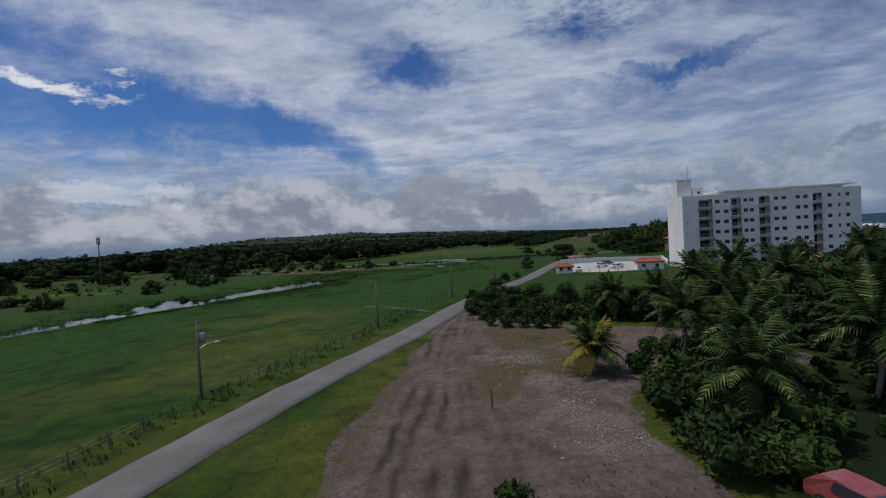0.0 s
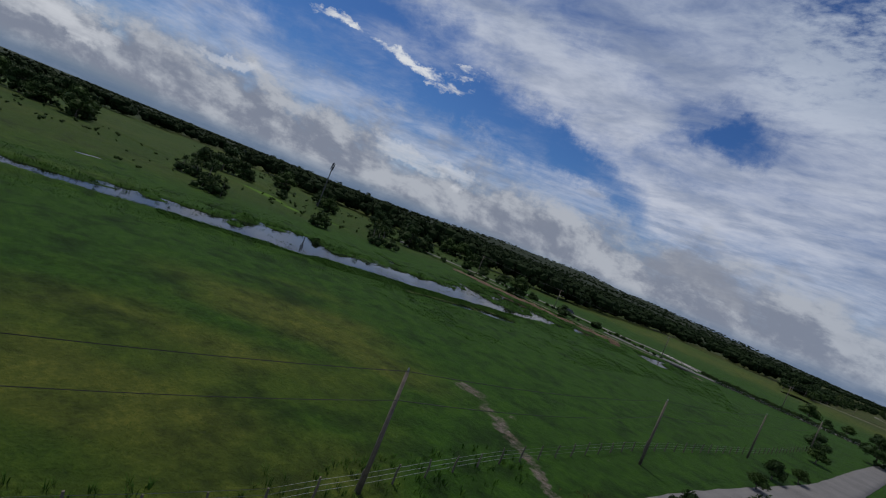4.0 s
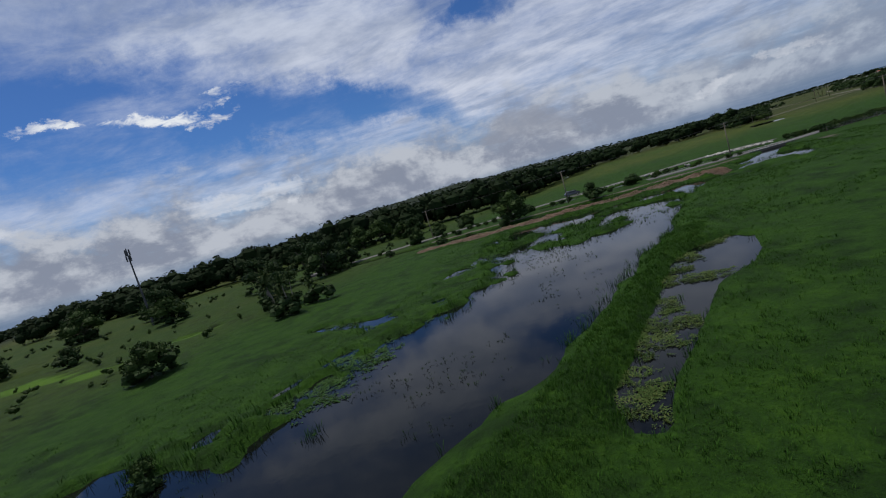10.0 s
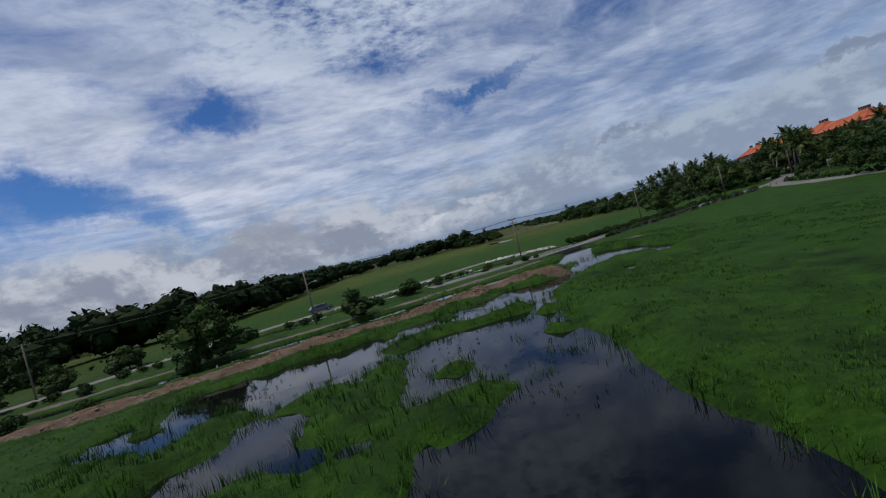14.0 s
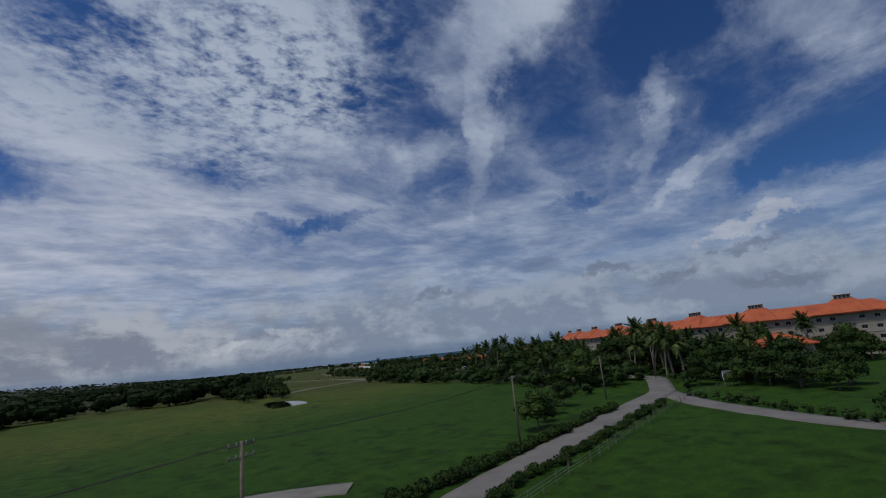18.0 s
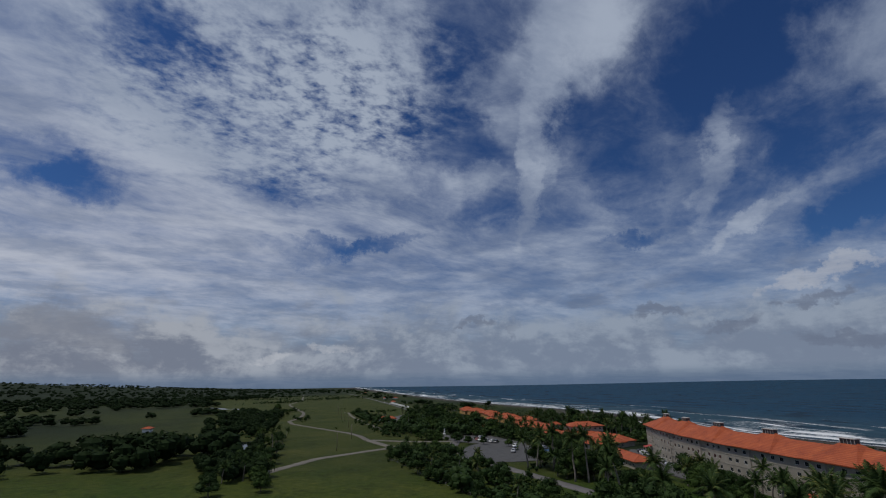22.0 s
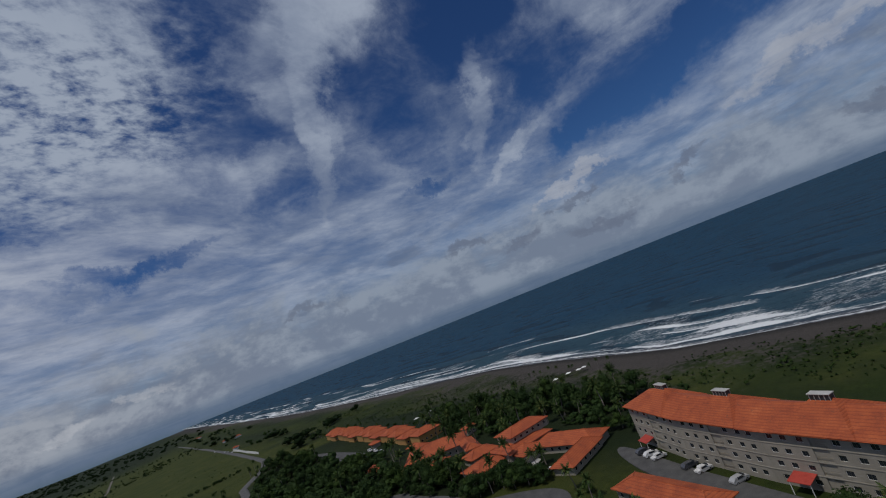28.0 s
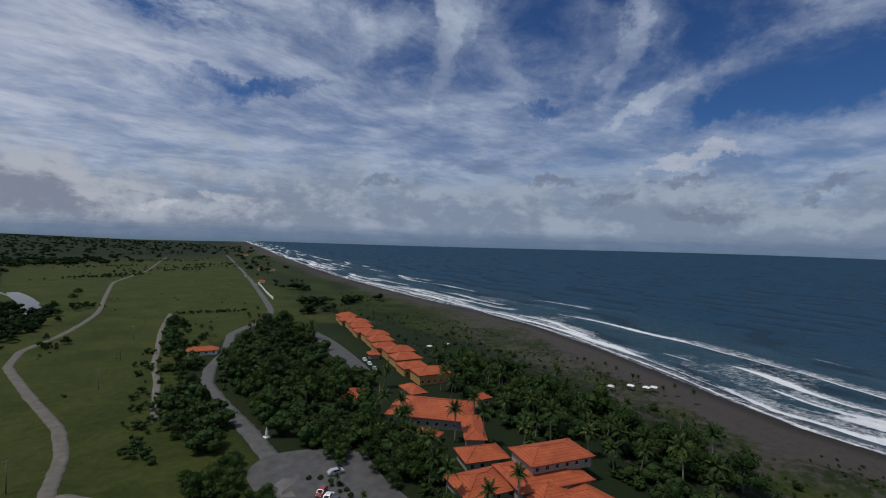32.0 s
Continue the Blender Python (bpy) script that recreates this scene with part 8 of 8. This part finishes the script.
def creeping(name, spots, density, size, label, material, seed, thin):
    """Ragged mats of creeping stems with small leaves, that lie on the water."""
    g2 = np.random.default_rng(seed)
    mat_v, mat_f = [], []
    for mx, my, mrx, mry in spots:
        n = int(density * mrx * mry)
        ang, rad = g2.uniform(0, math.tau, n), np.sqrt(g2.random(n)) * 1.35
        xs, ys = mx + np.cos(ang) * rad * mrx, my + np.sin(ang) * rad * mry
        afloat = land(xs, ys) < -0.30
        for x, y, a_, r_, wet_ in zip(xs.tolist(), ys.tolist(), ang.tolist(), rad.tolist(), afloat.tolist()):
            patch = noise.noise(Vector((x * 0.75, y * 0.75, seed))) + 0.6 * noise.noise(Vector((x * 2.1, y * 2.1, seed)))
            if patch < thin * (r_ - 0.85) or not wet_:
                continue
            out, ln = a_ + rng.gauss(0, 0.7), size * rng.uniform(0.16, 0.46)
            dx, dy, z = math.cos(out), math.sin(out), -0.31 + 0.06 * rng.random()
            for k in range(4):
                px, py, w = x + dx * ln * k / 3, y + dy * ln * k / 3, size * rng.uniform(0.022, 0.046)
                side = 1 if k % 2 else -1
                i = len(mat_v)
                mat_v += [(px - dx * w, py - dy * w, z), (px - side * dy * w * 1.6, py + side * dx * w * 1.6, z + rng.uniform(0.0, 0.06)), (px + dx * w * 2, py + dy * w * 2, z + rng.uniform(-0.01, 0.05)), (px + side * dy * w, py - side * dx * w, z + 0.01)]
                mat_f.append((i, i + 1, i + 2, i + 3))
    tagged(part(name, mesh_of(name, mat_v, mat_f, MAT[material])), label, "water plants", kind="stuff")


creeping("floating_weed", MATS, 560, 0.8, "yellow-green creeping weed floating on a dark ditch", "lily", 8, 0.8)
SHORE_WEED = [(-67, 155, 3.2, 3.0), (-64.5, 161.5, 3.0, 4.0), (-64, 168, 2.4, 4.0), (-61.5, 174.5, 3.2, 4.0), (-60.5, 182, 2.6, 4.5), (-57.5, 188.5, 2.8, 4.5), (-55.8, 196, 2.4, 4.5), (-53.5, 203, 2.2, 4.0), (-69, 171, 3.5, 2.5), (-72, 179, 3.5, 2.5)]
creeping("marsh_weed", SHORE_WEED, 170, 1.6, "green creeping marsh plants spread over shallow water", "marsh", 15, 0.8)

# signs, canopies and small things of the resort
def board(x, y, dx, dy, w, h, z, material, label, mark=None):
    ob = thing("sign", label, "sign", frame_at(x, y, dx, dy, ground_z(x, y)))
    part("panel", Shape().box(-w / 2, -0.06, z, w / 2, 0.06, z + h, 0.02).mesh("panel", MAT[material]), None, ob)
    for px in (-w * 0.38, w * 0.38):
        part("post", Shape().tube([(px, 0.1, -0.3), (px, 0.1, z + h * 0.8)], [0.07, 0.07], 6).mesh("post", MAT["metal"]), None, ob)
    if mark:
        s = Shape()
        for k in range(3):
            pts = [(-w * 0.34 + w * 0.68 * u / 8, -0.085, z + h * (0.30 + 0.2 * k) + 0.10 * h * math.sin(u * 0.8 + k)) for u in range(9)]
            s.tube(pts, [0.10] * 9, 4)
        part("mark", s.mesh("mark", MAT[mark]), None, ob, "white wave-shaped bands")
    return ob


board(119, 259, 10, -4, 4.2, 1.9, 1.3, "white", "plain white board on posts beside a hedge")
board(235, 425, 9, -8, 9.0, 3.4, 0.5, "blue", "large blue entrance board with white bands", "foam")
stat = Shape()
stat.box(-0.9, -0.9, -0.2, 0.9, 0.9, 0.5, 0.05).tube([(0, 0, 0.5), (0, 0, 1.3), (0.1, 0, 2.2), (0, 0, 3.0), (-0.05, 0, 3.5), (0, 0, 3.9)], [0.5, 0.42, 0.55, 0.30, 0.34, 0.08], 9)
tagged(part("sculpture", stat.mesh("sculpture", MAT["white"], True), at=Matrix.Translation((273.3, 539.6, ground_z(273.3, 539.6)))), "white plain sculpture on a pedestal beside the road", "sculpture")
for x, y in ((411.7, 455.3), (413.4, 448.7), (416.5, 446), (404, 462), (412.6, 578), (424, 573)):
    z = ground_z(x, y)
    ob = thing("beach_canopy", "small pale sun canopy on dark beach sand", "canopy", Matrix.Translation((x, y, z)), "beach canopies")
    part("canopy", Shape().add([(-1.6, -1.6, 2.3), (1.6, -1.6, 2.3), (1.6, 1.6, 2.3), (-1.6, 1.6, 2.3), (0, 0, 3.0), (0, 0, 2.9)], [(0, 1, 4), (1, 2, 4), (2, 3, 4), (3, 0, 4), (1, 0, 5), (2, 1, 5), (3, 2, 5), (0, 3, 5)]).mesh("canopy", MAT["foam"]), None, ob)
    for px, py in ((-1.5, -1.5), (1.5, -1.5), (1.5, 1.5), (-1.5, 1.5)):
        part("leg", Shape().tube([(px, py, -0.2), (px, py, 2.32)], [0.05, 0.05], 5).mesh("leg", MAT["wood"]), None, ob)
car(-31, 280.5, 188, 2)
yard_wall = Shape()
for (ax, ay), (bx, by) in zip([(60, 198.5), (79, 198), (99.5, 187)], [(79, 198), (99.5, 187), (90, 165)]):
    d = Vector((by - ay, ax - bx, 0)).normalized() * 0.2
    z = ground_z(ax, ay)
    yard_wall.prism([(ax, ay), (bx, by), (bx + d.x, by + d.y), (ax + d.x, ay + d.y)], z - 0.4, z + 2.0)
tagged(part("yard_wall", yard_wall.mesh("yard_wall", MAT["white"])), "plain white wall round a concrete car park", "wall")
fence([(44, 155), (56, 152.3), (68, 149.6), (79, 147.2)], 3.0, 1.6, "wire fence with pale posts before a car park")
wall_run = Shape()
for (ax, ay), (bx, by) in zip([(474, 842), (505, 905), (535, 962)], [(505, 905), (535, 962), (552, 998)]):
    z = ground_z(ax, ay)
    d = Vector((by - ay, ax - bx, 0)).normalized() * 0.25
    wall_run.prism([(ax, ay), (bx, by), (bx + d.x, by + d.y), (ax + d.x, ay + d.y)], z - 0.5, z + 2.6)
tagged(part("boundary_wall", wall_run.mesh("boundary_wall", MAT["white"])), "long white boundary wall beside the coast road", "wall")
for k, (x, y, h_) in enumerate(((543, 985, 60), (556, 1012, 62), (566, 1034, 62), (580, 1068, 62), (600, 1110, 63))):
    car(x - 2, y, h_, k % 2)
for x, y, s in ((277, 506, 0.5), (280, 509, 0.6), (283, 512, 0.65), (280.5, 514.5, 0.7), (284.5, 517, 0.7), (281.5, 519.5, 0.65), (286, 521.5, 0.6), (278, 511, 0.5)):
    plant("tree", x, y, s)
for x, y, s in ((265.2, 506, 0.6), (267.4, 503.6, 0.65), (268.2, 500, 0.6), (268.6, 496.5, 0.7), (268, 493, 0.65), (266.6, 490, 0.7), (265.2, 487, 0.7), (264.2, 484, 0.75), (263.4, 480.5, 0.7), (267, 498, 0.5), (266.4, 494, 0.55)):
    plant("bush", x, y, s)
for x, y, s in ((264, 482.5, 0.45), (267.8, 497, 0.4)):
    plant("palm", x, y, s, "young palm in a planted island of a car park")
